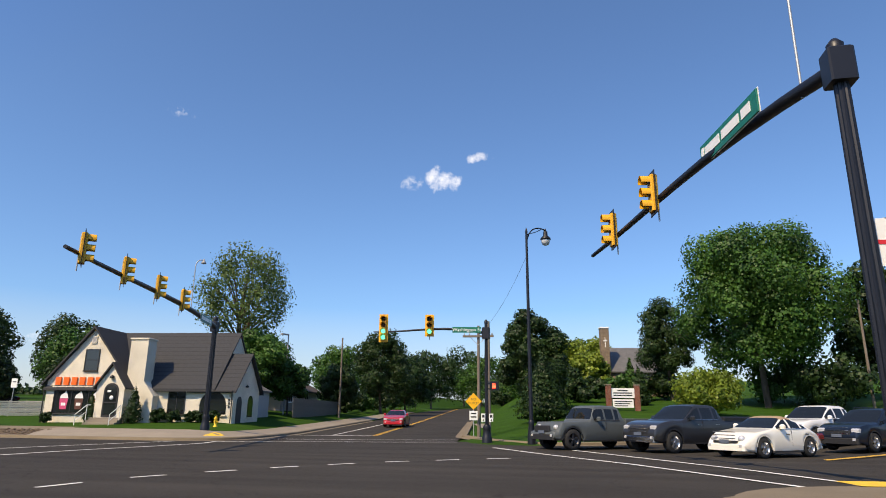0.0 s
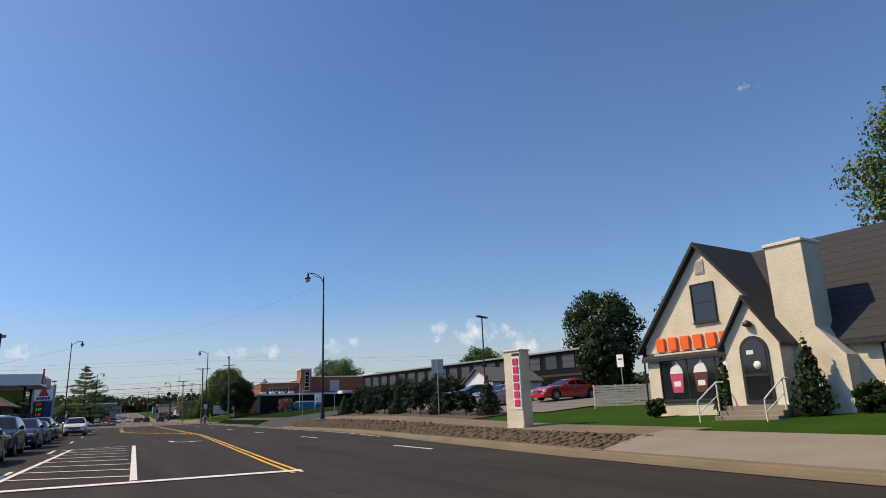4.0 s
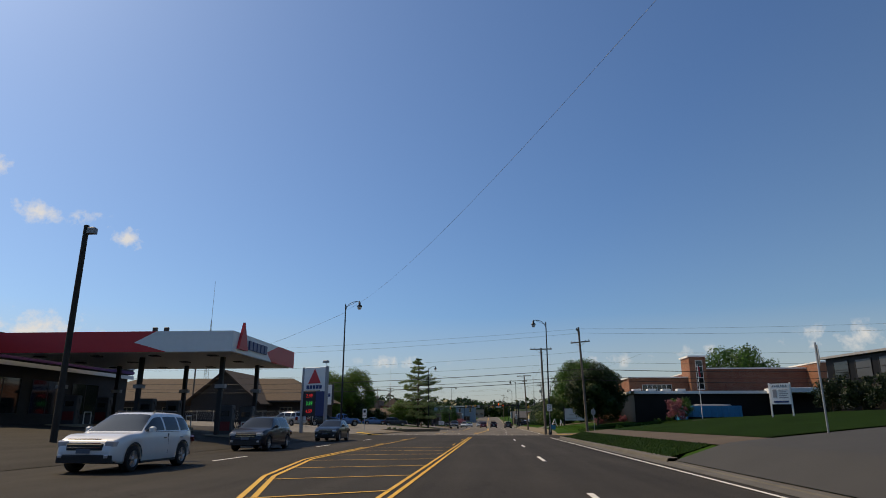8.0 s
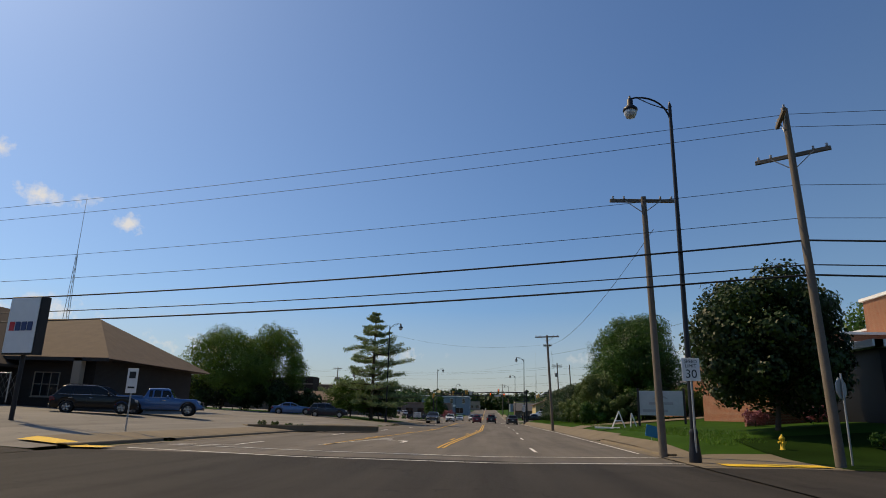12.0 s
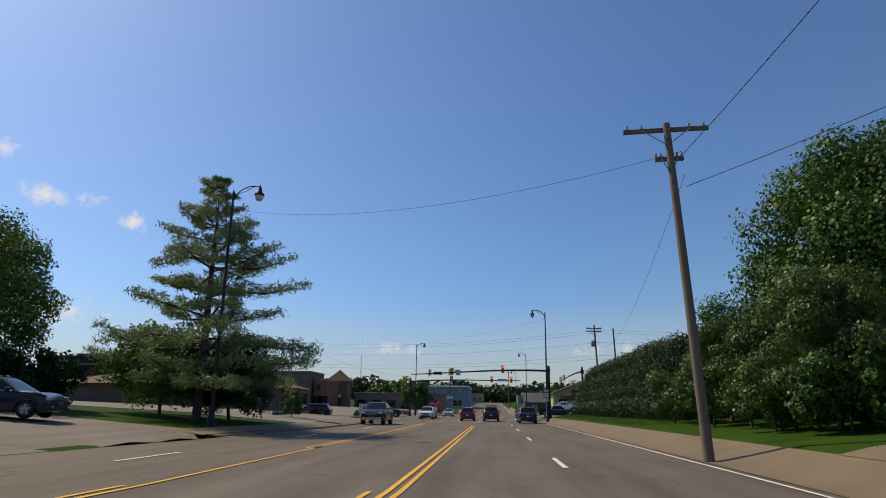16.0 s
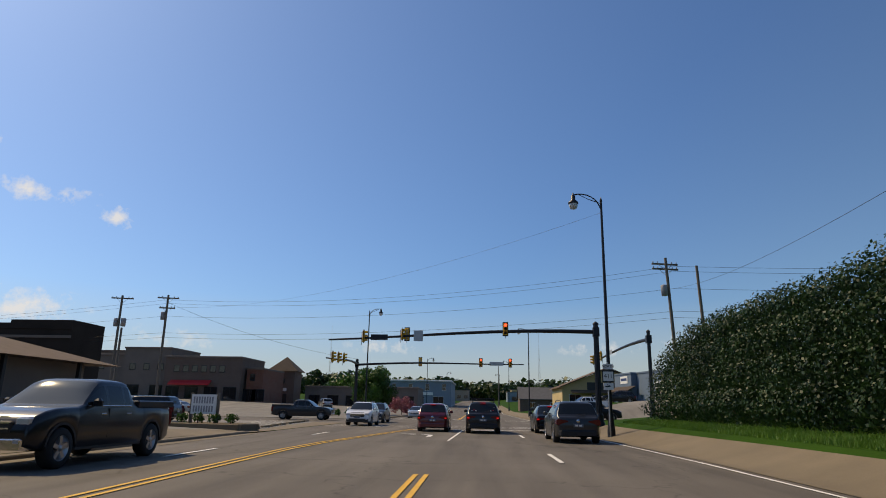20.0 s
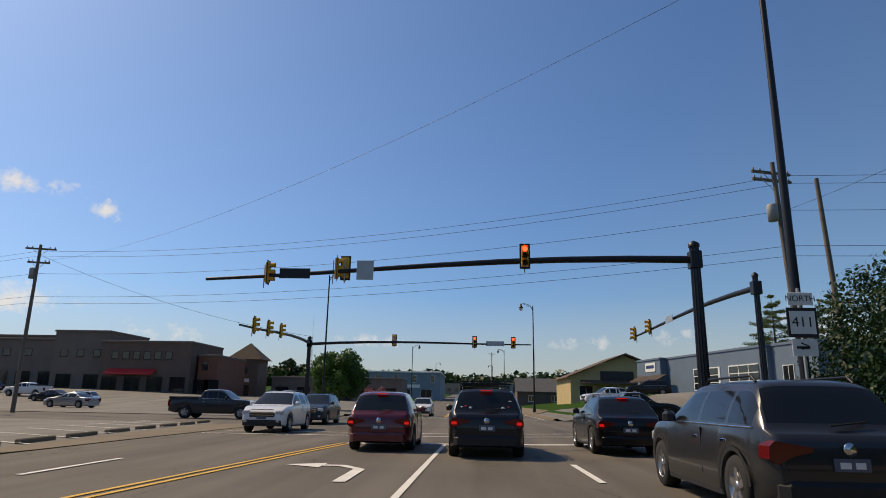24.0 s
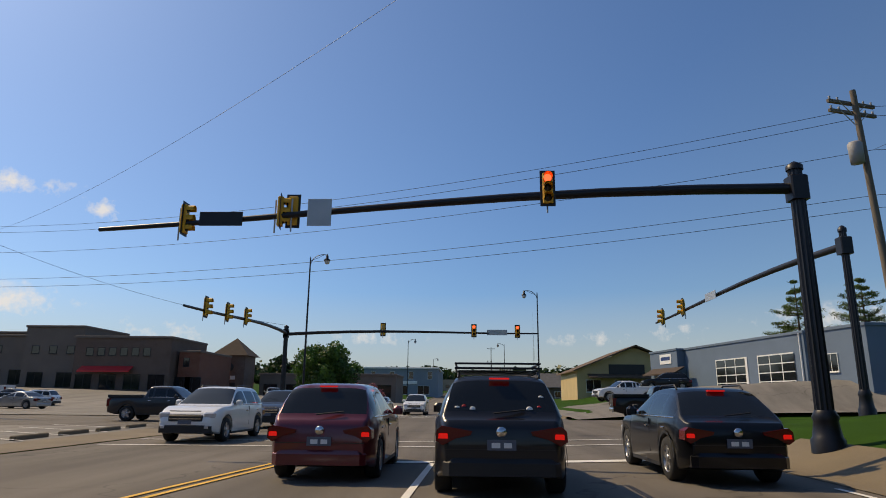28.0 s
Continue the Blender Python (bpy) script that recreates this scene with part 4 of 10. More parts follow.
s = Shape()
s.add([(p.x, p.y, float(rise(p.x, p.y)) + 0.15) for p in pav], [tuple(range(len(pav)))])
tagged(part("pavement", s, CONCRETE, fix=False), "tan concrete pavement at the near street corner", "pavement", kind="structure")
corner = [Vector(jn(x, -41.4)[:2]) for x in (40, 25, 15)] + bend(jn(9.0, -41.4)[:2], (1.6, -44.2), (5.2, -47.6)) + [Vector((float(RE(y)), y)) for y in (-50.0, -55.0, -62.0, -75.0)]
kerb_run(corner[::-1])
pav = bend(jn(30, -41.8)[:2], (1.5, -44.4), (8.2, -50.6), 12)
inn = bend(jn(30, -43.6)[:2], (3.9, -45.4), (9.9, -50.2), 12)
s = Shape()
s.add([(p.x, p.y, float(rise(p.x, p.y)) + 0.16) for p in pav] + [(p.x, p.y, float(rise(p.x, p.y)) + 0.2) for p in inn], [(i, i + 1, len(pav) + i + 1, len(pav) + i) for i in range(len(pav) - 1)])
tagged(part("pavement", s, CONCRETE_PALE, fix=False), "concrete pavement round the grassy street corner", "pavement", kind="structure")

# painted bays and wheel stops of the car park by the signals
for i in range(8):
    xx, yy = -11.2 - 0.33 * i, 203.4 + 2.75 * i
    line([(xx, yy), (xx - 5.2, yy + 2.6)], 0.1, WHITE_LINE, dz=float(hz(xx - 2.6, yy)) + 0.03, name="bay_marking", label="white painted parking bay line")
    ob = tagged(part("wheel_stop", Shape().box(-0.09, 0.09, 0.3, 2.2, 0, 0.14, 0.03), CONCRETE), "low concrete wheel stop at a parking bay", "wheel stop", "wheel stops")
    ob.matrix_basis = pose(xx - 0.5, yy, float(hz(xx, yy + 1)) + 0.01, 0, 0, 7)


# ================================================================ street furniture
def gz(x, y):
    return float(hz(x, y))


def street_lamp(x, y, top, ang, label="tall black street lamp with a pendant lantern on a curved arm"):
    """ang: heading of the arm, degrees from +x."""
    z = gz(x, y)
    h = top - z
    t = thing("street_lamp", label, "street lamp", "street lamps along the road", pose(x, y, z, 0, 0, ang))
    part("base", Shape().lathe([(0.2, -0.3), (0.2, 0.25), (0.17, 0.5), (0.13, 0.9), (0.15, 1.0), (0.105, 1.1)], n=14), BLACK_METAL, t)
    part("pole", Shape().lathe([(0.1, 1.0), (0.085, h * 0.5), (0.06, h)], n=14), BLACK_METAL, t)
    part("finial", Shape().lathe([(0.06, h), (0.075, h + 0.05), (0.02, h + 0.25), (0.0, h + 0.3)], n=10), BLACK_METAL, t)
    pts = [(0.0, 0, h - 0.5)] + [(1.75 * (1 - math.cos(a)) * 0.62 + 0.05, 0, h - 0.5 + 0.95 * math.sin(a)) for a in np.linspace(0.3, 1.9, 8)]
    end = pts[-1]
    part("arm", Shape().path(pts, 0.035), BLACK_METAL, t)
    part("brace", Shape().path([(0, 0, h - 0.1), (end[0] * 0.45, 0, h + 0.15), (end[0] * 0.8, 0, end[2] + 0.02)], 0.02), BLACK_METAL, t)
    lan = part("lantern", Shape().lathe([(0.03, 0.12), (0.05, 0.0), (0.11, -0.05), (0.12, -0.28), (0.27, -0.42), (0.28, -0.5), (0.25, -0.52)], (end[0], 0, end[2]), 16), BLACK_METAL, t)
    part("globe", Shape().lathe([(0.23, -0.5), (0.24, -0.62), (0.17, -0.78), (0.0, -0.84)], (end[0], 0, end[2]), 14), mat_globe, lan, "clear glass globe")
    return t


mat_globe = mat("lamp_globe", (0.5, 0.52, 0.53), 0.15, vary=0.0, spec=0.7)
street_lamp(8.25, 24.7, 13.2, 180)
street_lamp(-15.3, 86.2, 13.3, 0)
street_lamp(6.65, 97.6, 12.9, 180)
street_lamp(-13.5, 160.4, 12.8, 0)
street_lamp(6.95, 202.3, 12.3, 180)
street_lamp(-13.8, 250.3, 13.2, 0)
street_lamp(8.0, 268, 13.0, 180)
street_lamp(-12.5, 330, 13.0, 0)
street_lamp(8.5, 345, 13.5, 180)
street_lamp(-12, 420, 14.5, 0)
street_lamp(9, 440, 15.0, 180)
street_lamp(4.6, -44.9, 10.6, -40)


def utility_pole(x, y, top, arms=((0.5, 2.4, 0),), lean=(0, 0), label="weathered wooden utility pole with a crossarm", kits=(), r=0.16):
    """arms: metres below the top, length, heading; kits: grey transformer cans."""
    z = gz(x, y)
    h = top - z
    t = thing("utility_pole", label, "utility pole", "wooden utility poles", pose(x, y, z, lean[0], lean[1], 0))
    part("pole", Shape().tube((0, 0, -0.4), (0, 0, h), r, r * 0.68, 12), WOOD_POLE, t)
    for d, ln, a in arms:
        c, s_ = math.cos(radians(a)), math.sin(radians(a))
        arm = part("crossarm", Shape().box(-ln / 2, ln / 2, 0.1, 0.22, -0.06, 0.07, 0.01), WOOD_POLE, t, at=pose(0, 0, h - d, 0, 0, a))
        for k in (-0.45, -0.28, 0.28, 0.45):
            part("insulator", Shape().lathe([(0.02, 0.07), (0.05, 0.1), (0.03, 0.15), (0.05, 0.19), (0.0, 0.22)], (k * ln, 0.16, 0), 8), GREY_PAINT, arm)
        part("brace", Shape().tube((-ln * 0.28, 0.1, 0), (0, 0.1, -0.55), 0.018).tube((ln * 0.28, 0.1, 0), (0, 0.1, -0.55), 0.018), GALV, t, at=pose(0, 0, h - d, 0, 0, a))
    for d, a in kits:
        part("transformer", Shape().lathe([(0.0, -0.5), (0.24, -0.48), (0.26, 0.3), (0.2, 0.38), (0.0, 0.4)], (0.42 * math.cos(radians(a)), 0.42 * math.sin(radians(a)), h - d), 12), GREY_PAINT, t, "grey transformer can")
    return t


utility_pole(10.75, 96.6, 12.3, ((0.35, 1.6, 75), (1.75, 2.4, -32)), (0, -1.8))
utility_pole(6.35, 100.4, 10.3, ((0.12, 2.7, 4),), (0, -1), "wooden utility pole carrying thick telephone cables")
utility_pole(6.9, 147.2, 10.35, ((0.15, 2.7, 0), (1.15, 0.9, 0)), (0, -2.5), "leaning wooden utility pole with two crossarms")
utility_pole(15.7, 219.5, 13.3, ((0.5, 2.4, 20), (0.9, 2.4, 20)), (0, -2), kits=((2.6, 200),))
utility_pole(18.6, 221.0, 13.0, (), (0, -2), "bare wooden utility pole beside the hedge")
utility_pole(-33.6, 236.0, 12.8, ((0.3, 2.2, 15), (1.4, 1.6, 15)), kits=((2.2, 160),), label="wooden utility pole with a transformer by the car park")
utility_pole(-37.6, 234.0, 12.4, ((0.3, 2.2, 15),), kits=((2.8, 160), (2.8, 20)), label="wooden utility pole with two transformers by the car park")
utility_pole(-34.5, 101, 9.2, ((0.8, 2.0, 40),), label="wooden utility pole behind the fuel station")
utility_pole(-46, 118, 10.5, ((0.6, 2.0, 40),), label="wooden utility pole behind the fuel station")
utility_pole(7.2, 395, 17, ((0.5, 2.4, 0),), label="distant wooden utility pole beside the road")
utility_pole(-28.5, 219, 7.2, (), label="short bare wooden pole at the car park", r=0.12)
for x, y, tp in ((13.4, -41.2, 7.0), (15.6, -41.6, 7.6), (40, -22.5, 9.6), (27.7, -69.8, 10.5)):
    utility_pole(x, y, tp, ((0.7, 2.0, 90),) if x < 14 else (), label="wooden utility pole at the side street", r=0.12)


def flood_pole(x, y, top):
    z = gz(x, y)
    t = thing("flood_light_pole", "dark wooden pole with a flood light", "light pole", m=pose(x, y, z))
    h = top - z
    part("pole", Shape().tube((0, 0, -0.3), (0, 0, h), 0.15, 0.12, 12), mat_darkpole, t)
    f = part("flood_light", Shape().box(0.12, 0.5, -0.16, 0.16, h - 0.42, h - 0.12, 0.03), GREY_PAINT, t, "grey flood light")
    part("bracket", Shape().tube((0, 0, h - 0.5), (0.3, 0, h - 0.4), 0.03), GREY_PAINT, f)
    return t


mat_darkpole = mat("dark_pole", (0.035, 0.028, 0.022), 0.9, vary=0.3, scale=1.5, fine=20, bump=0.4)
flood_pole(-19.4, 48.6, 10.5)


def slim_light(x, y, top, ang, n=1, label="slim grey parking lot light pole", metal=None):
    z = gz(x, y)
    h = top - z
    t = thing("lot_light", label, "light pole", "parking lot lights", pose(x, y, z, 0, 0, ang))
    part("pole", Shape().tube((0, 0, -0.2), (0, 0, h), 0.07, 0.055, 10), metal or mat_darkpole, t)
    for s_ in ((1,) if n == 1 else (-1, 1)):
        part("lamp_head", Shape().box(0.05 if s_ > 0 else -0.85, 0.85 if s_ > 0 else -0.05, -0.16, 0.16, h - 0.06, h + 0.07, 0.02), metal or mat_darkpole, t)
    return t


slim_light(21.4, 18.8, 9.2, 30, 2)
slim_light(30.4, -20.4, 8.8, 150, 1, "slim grey street light with a short arm", GREY_PAINT)


# ---------------------------------------------------------------- traffic signals
def signal_head(parent, m, lit=None, sections=3, group_label="", size=1.0):
    """A yellow signal head facing local -y, with a backplate, hoods and lenses."""
    h = 0.36 * sections
    head = part("signal_head", Shape().box(-0.18, 0.18, 0.0, 0.2, -h / 2, h / 2, 0.03), SIGNAL_YELLOW, parent, group_label or "yellow signal head", at=m @ Matrix.Scale(size, 4))
    plate = Shape().box(-0.26, 0.26, 0.08, 0.1, -h / 2 - 0.1, h / 2 + 0.1)
    part("backplate", plate, SIGNAL_YELLOW if sections > 3 or lit == "green" else BLACK_METAL, head)
    for i in range(sections):
        cz = h / 2 - 0.18 - 0.36 * i
        v = []
        n = 10
        for r, y0, y1 in ((0.16, 0.0, -0.26), (0.145, 0.0, -0.26)):
            for a in np.linspace(-0.35, math.pi + 0.35, n):
                v += [(r * math.cos(a), y0, cz + r * math.sin(a)), (r * math.cos(a), y1 if r > 0.15 else y1, cz + r * math.sin(a))]
        s = Shape()
        s.add(v, [(2 * k, 2 * k + 1, 2 * k + 3, 2 * k + 2) for k in range(n - 1)] + [(2 * n + 2 * k, 2 * n + 2 * k + 1, 2 * n + 2 * k + 3, 2 * n + 2 * k + 2) for k in range(n - 1)], True)
        part("hood", s, SIGNAL_YELLOW if sections > 0 else BLACK_METAL, head, fix=False)
        on = (lit == "red" and i == 0) or (lit == "green" and i == sections - 1) or (lit == "green4" and i >= sections - 2)
        part("lens", Shape().lathe([(0.0, -0.05), (0.08, -0.04), (0.135, 0.0)], (0, 0, cz), 14, "y"), (RED_LIT if lit == "red" else GREEN_LIT) if on else LENS_DARK, head, "lit lens" if on else "")
    return head


def mast(base, top, arms, label, flute=0.17, size=1.0, arm_r=0.135):
    """arms: (z at the pole, end point, heads, plates). heads: share of the arm, heading, lit, sections."""
    x, y = base
    z = gz(x, y)
    h = top - z
    t = thing("traffic_signal", label, "traffic signal", "mast arm traffic signals", pose(x, y, z))
    g = 0.82 if flute > 0.18 else 0.62
    s = Shape().lathe([(0.42 * g, -0.3), (0.42 * g, 0.22), (0.36 * g, 0.3), (0.3 * g, 0.62), (0.34 * g, 0.7), (0.24 * g, 0.85)], n=16)
    part("base", s, BLACK_METAL, t)
    s = Shape()
    n = 24
    v = []
    for r, zz in ((flute, 0.7), (flute * 0.8, h)):
        for i in range(n):
            a = 2 * math.pi * i / n
            q = r * (1.0 if i % 2 else 0.86)
            v.append((q * math.cos(a), q * math.sin(a), zz))
    s.add(v, [(i, (i + 1) % n, n + (i + 1) % n, n + i) for i in range(n)])
    part("pole", s, BLACK_METAL, t)
    part("cap", Shape().lathe([(flute * 0.95, h - 0.05), (flute * 0.95, h + 0.06), (0.05, h + 0.16), (0, h + 0.18)], n=14), BLACK_METAL, t)
    for az, end, heads, plates in arms:
        a = Vector((0, 0, az - z))
        e = Vector((end[0] - x, end[1] - y, end[2] - z))
        pts = [a.lerp(e, k) + Vector((0, 0, 0.35 * math.sin(math.pi * k) * (1 - k))) for k in np.linspace(0, 1, 9)]
        s = Shape()
        for i, (p, q) in enumerate(zip(pts[:-1], pts[1:])):
            s.tube(p, q, arm_r * (1 - 0.07 * i), arm_r * (1 - 0.07 * (i + 1)), 12)
        part("mast_arm", s, BLACK_METAL, t)
        part("arm_flange", Shape().box(-0.2, 0.2, -0.2, 0.2, az - z - 0.3, az - z + 0.3, 0.03), BLACK_METAL, t)

        def on_arm(k):
            k = k * 8
            i = min(int(k), 7)
            return pts[i].lerp(pts[i + 1], k - i)
        for k, ang, lit, sec in heads:
            p = on_arm(k)
            c, s_ = math.cos(radians(ang)), math.sin(radians(ang))
            off = Vector((s_ * 0.2, -c * 0.2, 0.2 * size))
            signal_head(t, Matrix.Translation(p + off) @ pose(0, 0, 0, 0, 0, ang), lit, sec, size=size)
            part("hanger", Shape().tube(p + Vector((0, 0, 0.62 * size)), p - Vector((0, 0, 0.62 * size)), 0.022), GALV, t)
        for k, ang, w, hh, col, words, dz in plates:
            p = on_arm(k) + Vector((0, 0, dz))
            m = Matrix.Translation(p) @ pose(0, 0, 0, 0, 0, ang)
            pl = part("sign_plate", Shape().box(-w / 2, w / 2, -0.2, -0.17, -hh / 2, hh / 2, 0.008), col, t, at=m)
            if words == "bars":
                for i, (b0, b1) in enumerate(((-0.4, -0.12), (-0.08, 0.22), (0.26, 0.4))):
                    part("lettering", Shape().box(b0 * w, b1 * w, -0.212, -0.2, -hh * 0.22, hh * 0.22), SIGN_WHITE, pl)
                part("shield", Shape().box(-0.47 * w, -0.42 * w, -0.212, -0.2, -hh * 0.3, hh * 0.3, 0.01), SIGN_WHITE, pl)
                part("edge", Shape().box(-w / 2 - 0.02, w / 2 + 0.02, -0.17, -0.16, -hh / 2 - 0.02, hh / 2 + 0.02), SIGN_WHITE, pl)
            elif words:
                letters("lettering", words, hh * 0.85, SIGN_WHITE, pl, pose(0, -0.205, 0) @ FACE_S, 0.004)
    return t


# corner by the shop: long arm over the road, heads towards the south
SX, SY, STIP = 6.8, -26.4, (-10.8, -31.4, 6.35)
ms = mast((SX, SY), 6.75, [(6.3, STIP, [(0.95, 38, None, 3), (0.76, 38, None, 3), (0.56, 38, None, 3), (0.37, 38, None, 3)], [(0.14, 16, 2.2, 0.4, mat("sign_teal", (0.02, 0.16, 0.13), 0.4, vary=0.08), "bars", -0.1)])], "black fluted signal mast with four yellow heads over the road", 0.17, 0.95, 0.15)


def arm_lamp(parent, at, base, rise_, reach, lean):
    """A slim white lamp on a bent tube that stands on a mast arm."""
    p = Vector(at) - Vector(base)
    d = Vector((math.cos(radians(lean)), math.sin(radians(lean)), 0))
    pts = [p, p + Vector((0, 0, rise_ * 0.85))] + [p + d * reach * (1 - math.cos(a)) + Vector((0, 0, rise_ * (0.85 + 0.15 * math.sin(a)))) for a in np.linspace(0.2, 1.9, 7)]
    lt = part("lamp_tube", Shape().path(pts, 0.026, 8), GALV, parent, "pale grey lamp tube")
    e = pts[-1]
    part("lamp_head", Shape().lathe([(0.03, 0.08), (0.06, 0.0), (0.12, -0.1), (0.13, -0.16), (0.0, -0.2)], tuple(e), 12), GREY_PAINT, lt)


arm_lamp(ms, (SX + 0.27 * (STIP[0] - SX), SY + 0.27 * (STIP[1] - SY), 6.5), (SX, SY, gz(SX, SY)), 2.7, 0.3, -40)
# near corner
NX, NY = -17.2, -51.1
mn = mast((NX, NY), 7.2, [(6.85, (-7.1, -47.6, 6.35), [(0.82, 190, None, 3), (0.58, 190, None, 3)], [(0.26, 190, 2.7, 0.46, SIGN_GREEN, "bars", 0.12)])], "black signal mast at the near corner with two yellow heads", 0.14, 0.9, 0.13)
arm_lamp(mn, (NX + 0.8, NY + 0.28, 6.75), (NX, NY, gz(NX, NY)), 3.2, 0.5, 120)
# side street
px2, py2 = 5.8, -42.6
mast((px2, py2), 6.1, [(5.55, (5.0, -36.7, 5.6), [(0.91, -82, "green4", 4), (0.5, -82, "green", 3)], [(0.17, -82, 1.5, 0.3, SIGN_GREEN, "Washington St", 0.0)])], "black signal mast with green lit heads over the side street", 0.1, 0.9, 0.08)
ph = thing("pedestrian_signal", "black walk signal box with a lit red hand on its mast", "signal", m=pose(px2, py2, gz(px2, py2), 0, 0, -82))
part("box", Shape().box(0.16, 0.62, -0.2, 0.05, 2.55, 3.0, 0.02), BLACK_METAL, ph)
part("bracket", Shape().box(0.0, 0.16, -0.08, 0.0, 2.6, 2.66).box(0.0, 0.16, -0.08, 0.0, 2.88, 2.94), BLACK_METAL, ph)
part("signal_face", Shape().box(0.29, 0.47, -0.215, -0.2, 2.66, 2.8, 0.02).box(0.3, 0.335, -0.215, -0.2, 2.8, 2.9).box(0.355, 0.39, -0.215, -0.2, 2.8, 2.92).box(0.41, 0.445, -0.215, -0.2, 2.8, 2.9), RED_LIT, ph, "lit red hand symbol")
for xx in (-0.28, 0.12):
    bx = part("button_plate", Shape().box(xx, xx + 0.2, -0.2, -0.17, 1.0, 1.4, 0.01), SIGN_WHITE, ph, "white push button plate")
    part("push_button", Shape().lathe([(0.0, -0.235), (0.035, -0.23), (0.04, -0.2)], (xx + 0.1, 0, 1.08), 10, "y"), SIGN_BLACK, bx)
    part("lettering", Shape().box(xx + 0.04, xx + 0.16, -0.205, -0.2, 1.2, 1.34), SIGN_BLACK, bx)
# far crossing, near mast
mast((7.9, 210.6), 6.75, [(6.25, (-9.9, 212.4, 5.75), [(0.87, 90, None, 3), (0.72, 100, None, 3), (0.695, 180, None, 3), (0.325, 0, "red", 3)],
     [(0.8, 0, 1.15, 0.38, BLACK_METAL, "", 0.0), (0.65, 0, 0.62, 0.72, SIGN_BACK, "", -0.05)])], "heavy black fluted signal mast with a lit red head", 0.2, 0.72)
# far crossing, far mast
mast((-14.3, 246), 6.75, [(6.2, (6.0, 250.0, 6.75), [(0.37, 180, None, 3), (0.735, 0, "red", 3), (0.915, 0, "red", 3)], [(0.83, 0, 1.7, 0.45, SIGN_BACK, "", 0.05)]),
     (6.3, (-12.9, 224.5, 5.4), [(0.55, 90, None, 3), (0.72, 90, None, 3), (0.88, 90, None, 3)], [])], "black signal mast with two arms at the far corner", 0.2, 0.85)
mast((13.1, 217.8), 7.15, [(6.6, (12.0, 236.5, 6.1), [(0.75, -90, None, 3), (0.92, -90, None, 3)], [(0.55, -90, 1.4, 0.4, SIGN_BACK, "", 0.0)])], "black signal mast beside the grass corner", 0.15, 0.8)


# ---------------------------------------------------------------- road signs
def sign_post(x, y, plates, label, ang=0.0, post=None, h=None, category="road sign", r=0.035, name="road_sign"):
    """plates: list of (shape, z centre, w, h, face material, list of (words, size, dz, material))."""
    z = gz(x, y)
    t = thing(name, label, category, m=pose(x, y, z, 0, 0, ang))
    if post is not None:
        part("post", Shape().tube((0, 0.03, -0.2), (0, 0.03, h), r, r, 8), post, t)
    for kind, zc, w, hh, face, words in plates:
        if kind == "rect":
            pl = part("plate", Shape().box(-w / 2, w / 2, -0.03, -0.01, zc - hh / 2, zc + hh / 2, 0.006), face, t)
        elif kind == "diamond":
            pl = part("plate", Shape().prism([(0, zc - hh / 2), (w / 2, zc), (0, zc + hh / 2), (-w / 2, zc)], -0.03, -0.01), face, t)
        else:
            n = 8
            pl = part("plate", Shape().prism([(w / 2 * math.cos(2 * math.pi * (i + 0.5) / n), zc + w / 2 * math.sin(2 * math.pi * (i + 0.5) / n)) for i in range(n)], -0.03, -0.01), face, t)
        for wd in words:
            txt, size, dz, mt = wd
            if txt == "#bar":
                part("lettering", Shape().box(-size[0] / 2 + size[2], size[0] / 2 + size[2], -0.036, -0.03, zc + dz - size[1] / 2, zc + dz + size[1] / 2), mt, pl)
            else:
                letters("lettering", txt, size, mt, pl, pose(0, -0.034, zc + dz) @ FACE_S, 0.002)
    return t


sign_post(6.65, 97.42, [("rect", 3.05, 0.6, 0.76, SIGN_WHITE, [("SPEED", 0.16, 0.26, SIGN_BLACK), ("LIMIT", 0.16, 0.11, SIGN_BLACK), ("30", 0.4, -0.16, SIGN_BLACK)])], "white speed limit sign on a lamp pole", 0, GALV, 3.45)
sign_post(6.85, 202.0, [("rect", 3.38, 0.5, 0.26, SIGN_WHITE, [("NORTH", 0.17, 0, SIGN_BLACK)]), ("rect", 2.9, 0.6, 0.6, SIGN_BLACK, [("#bar", (0.5, 0.46, 0), 0, SIGN_WHITE), ]),
     ("rect", 2.4, 0.5, 0.34, SIGN_WHITE, [("#bar", (0.26, 0.05, -0.04), 0, SIGN_BLACK), (">", 0.32, 0.01, SIGN_BLACK)])], "black and white route sign with an arrow", 0, GALV, 3.6)
letters("lettering", "411", 0.29, SIGN_BLACK, [o for o in bpy.data.objects if o.name.startswith("road_sign")][-1], pose(0, -0.042, 2.9) @ FACE_S, 0.002)
sign_post(12.4, -41.0, [("diamond", 2.15, 1.0, 1.0, SIGN_YELLOW, [("NO", 0.2, 0.12, SIGN_BLACK), ("OUTLET", 0.18, -0.12, SIGN_BLACK)]), ("rect", 1.3, 0.5, 0.55, SIGN_WHITE, [("#bar", (0.3, 0.08, 0), 0.12, SIGN_BLACK), ("#bar", (0.34, 0.08, 0), -0.08, SIGN_BLACK)])],
          "yellow diamond warning sign above a white plate", -80, GALV, 2.65)
sign_post(-16.2, 103.2, [("rect", 2.2, 0.5, 1.1, SIGN_WHITE, [("#bar", (0.3, 0.3, 0), 0.25, SIGN_BLACK), ("#bar", (0.32, 0.08, 0), -0.3, SIGN_BLACK)])], "white parking rules sign near the parked pickups", 0, GALV, 2.7)
sign_post(11.7, 97.8, [("oct", 2.5, 0.75, 0.75, SIGN_BACK, [])], "back of a grey stop sign on a steel post", 217, GALV, 3.0)
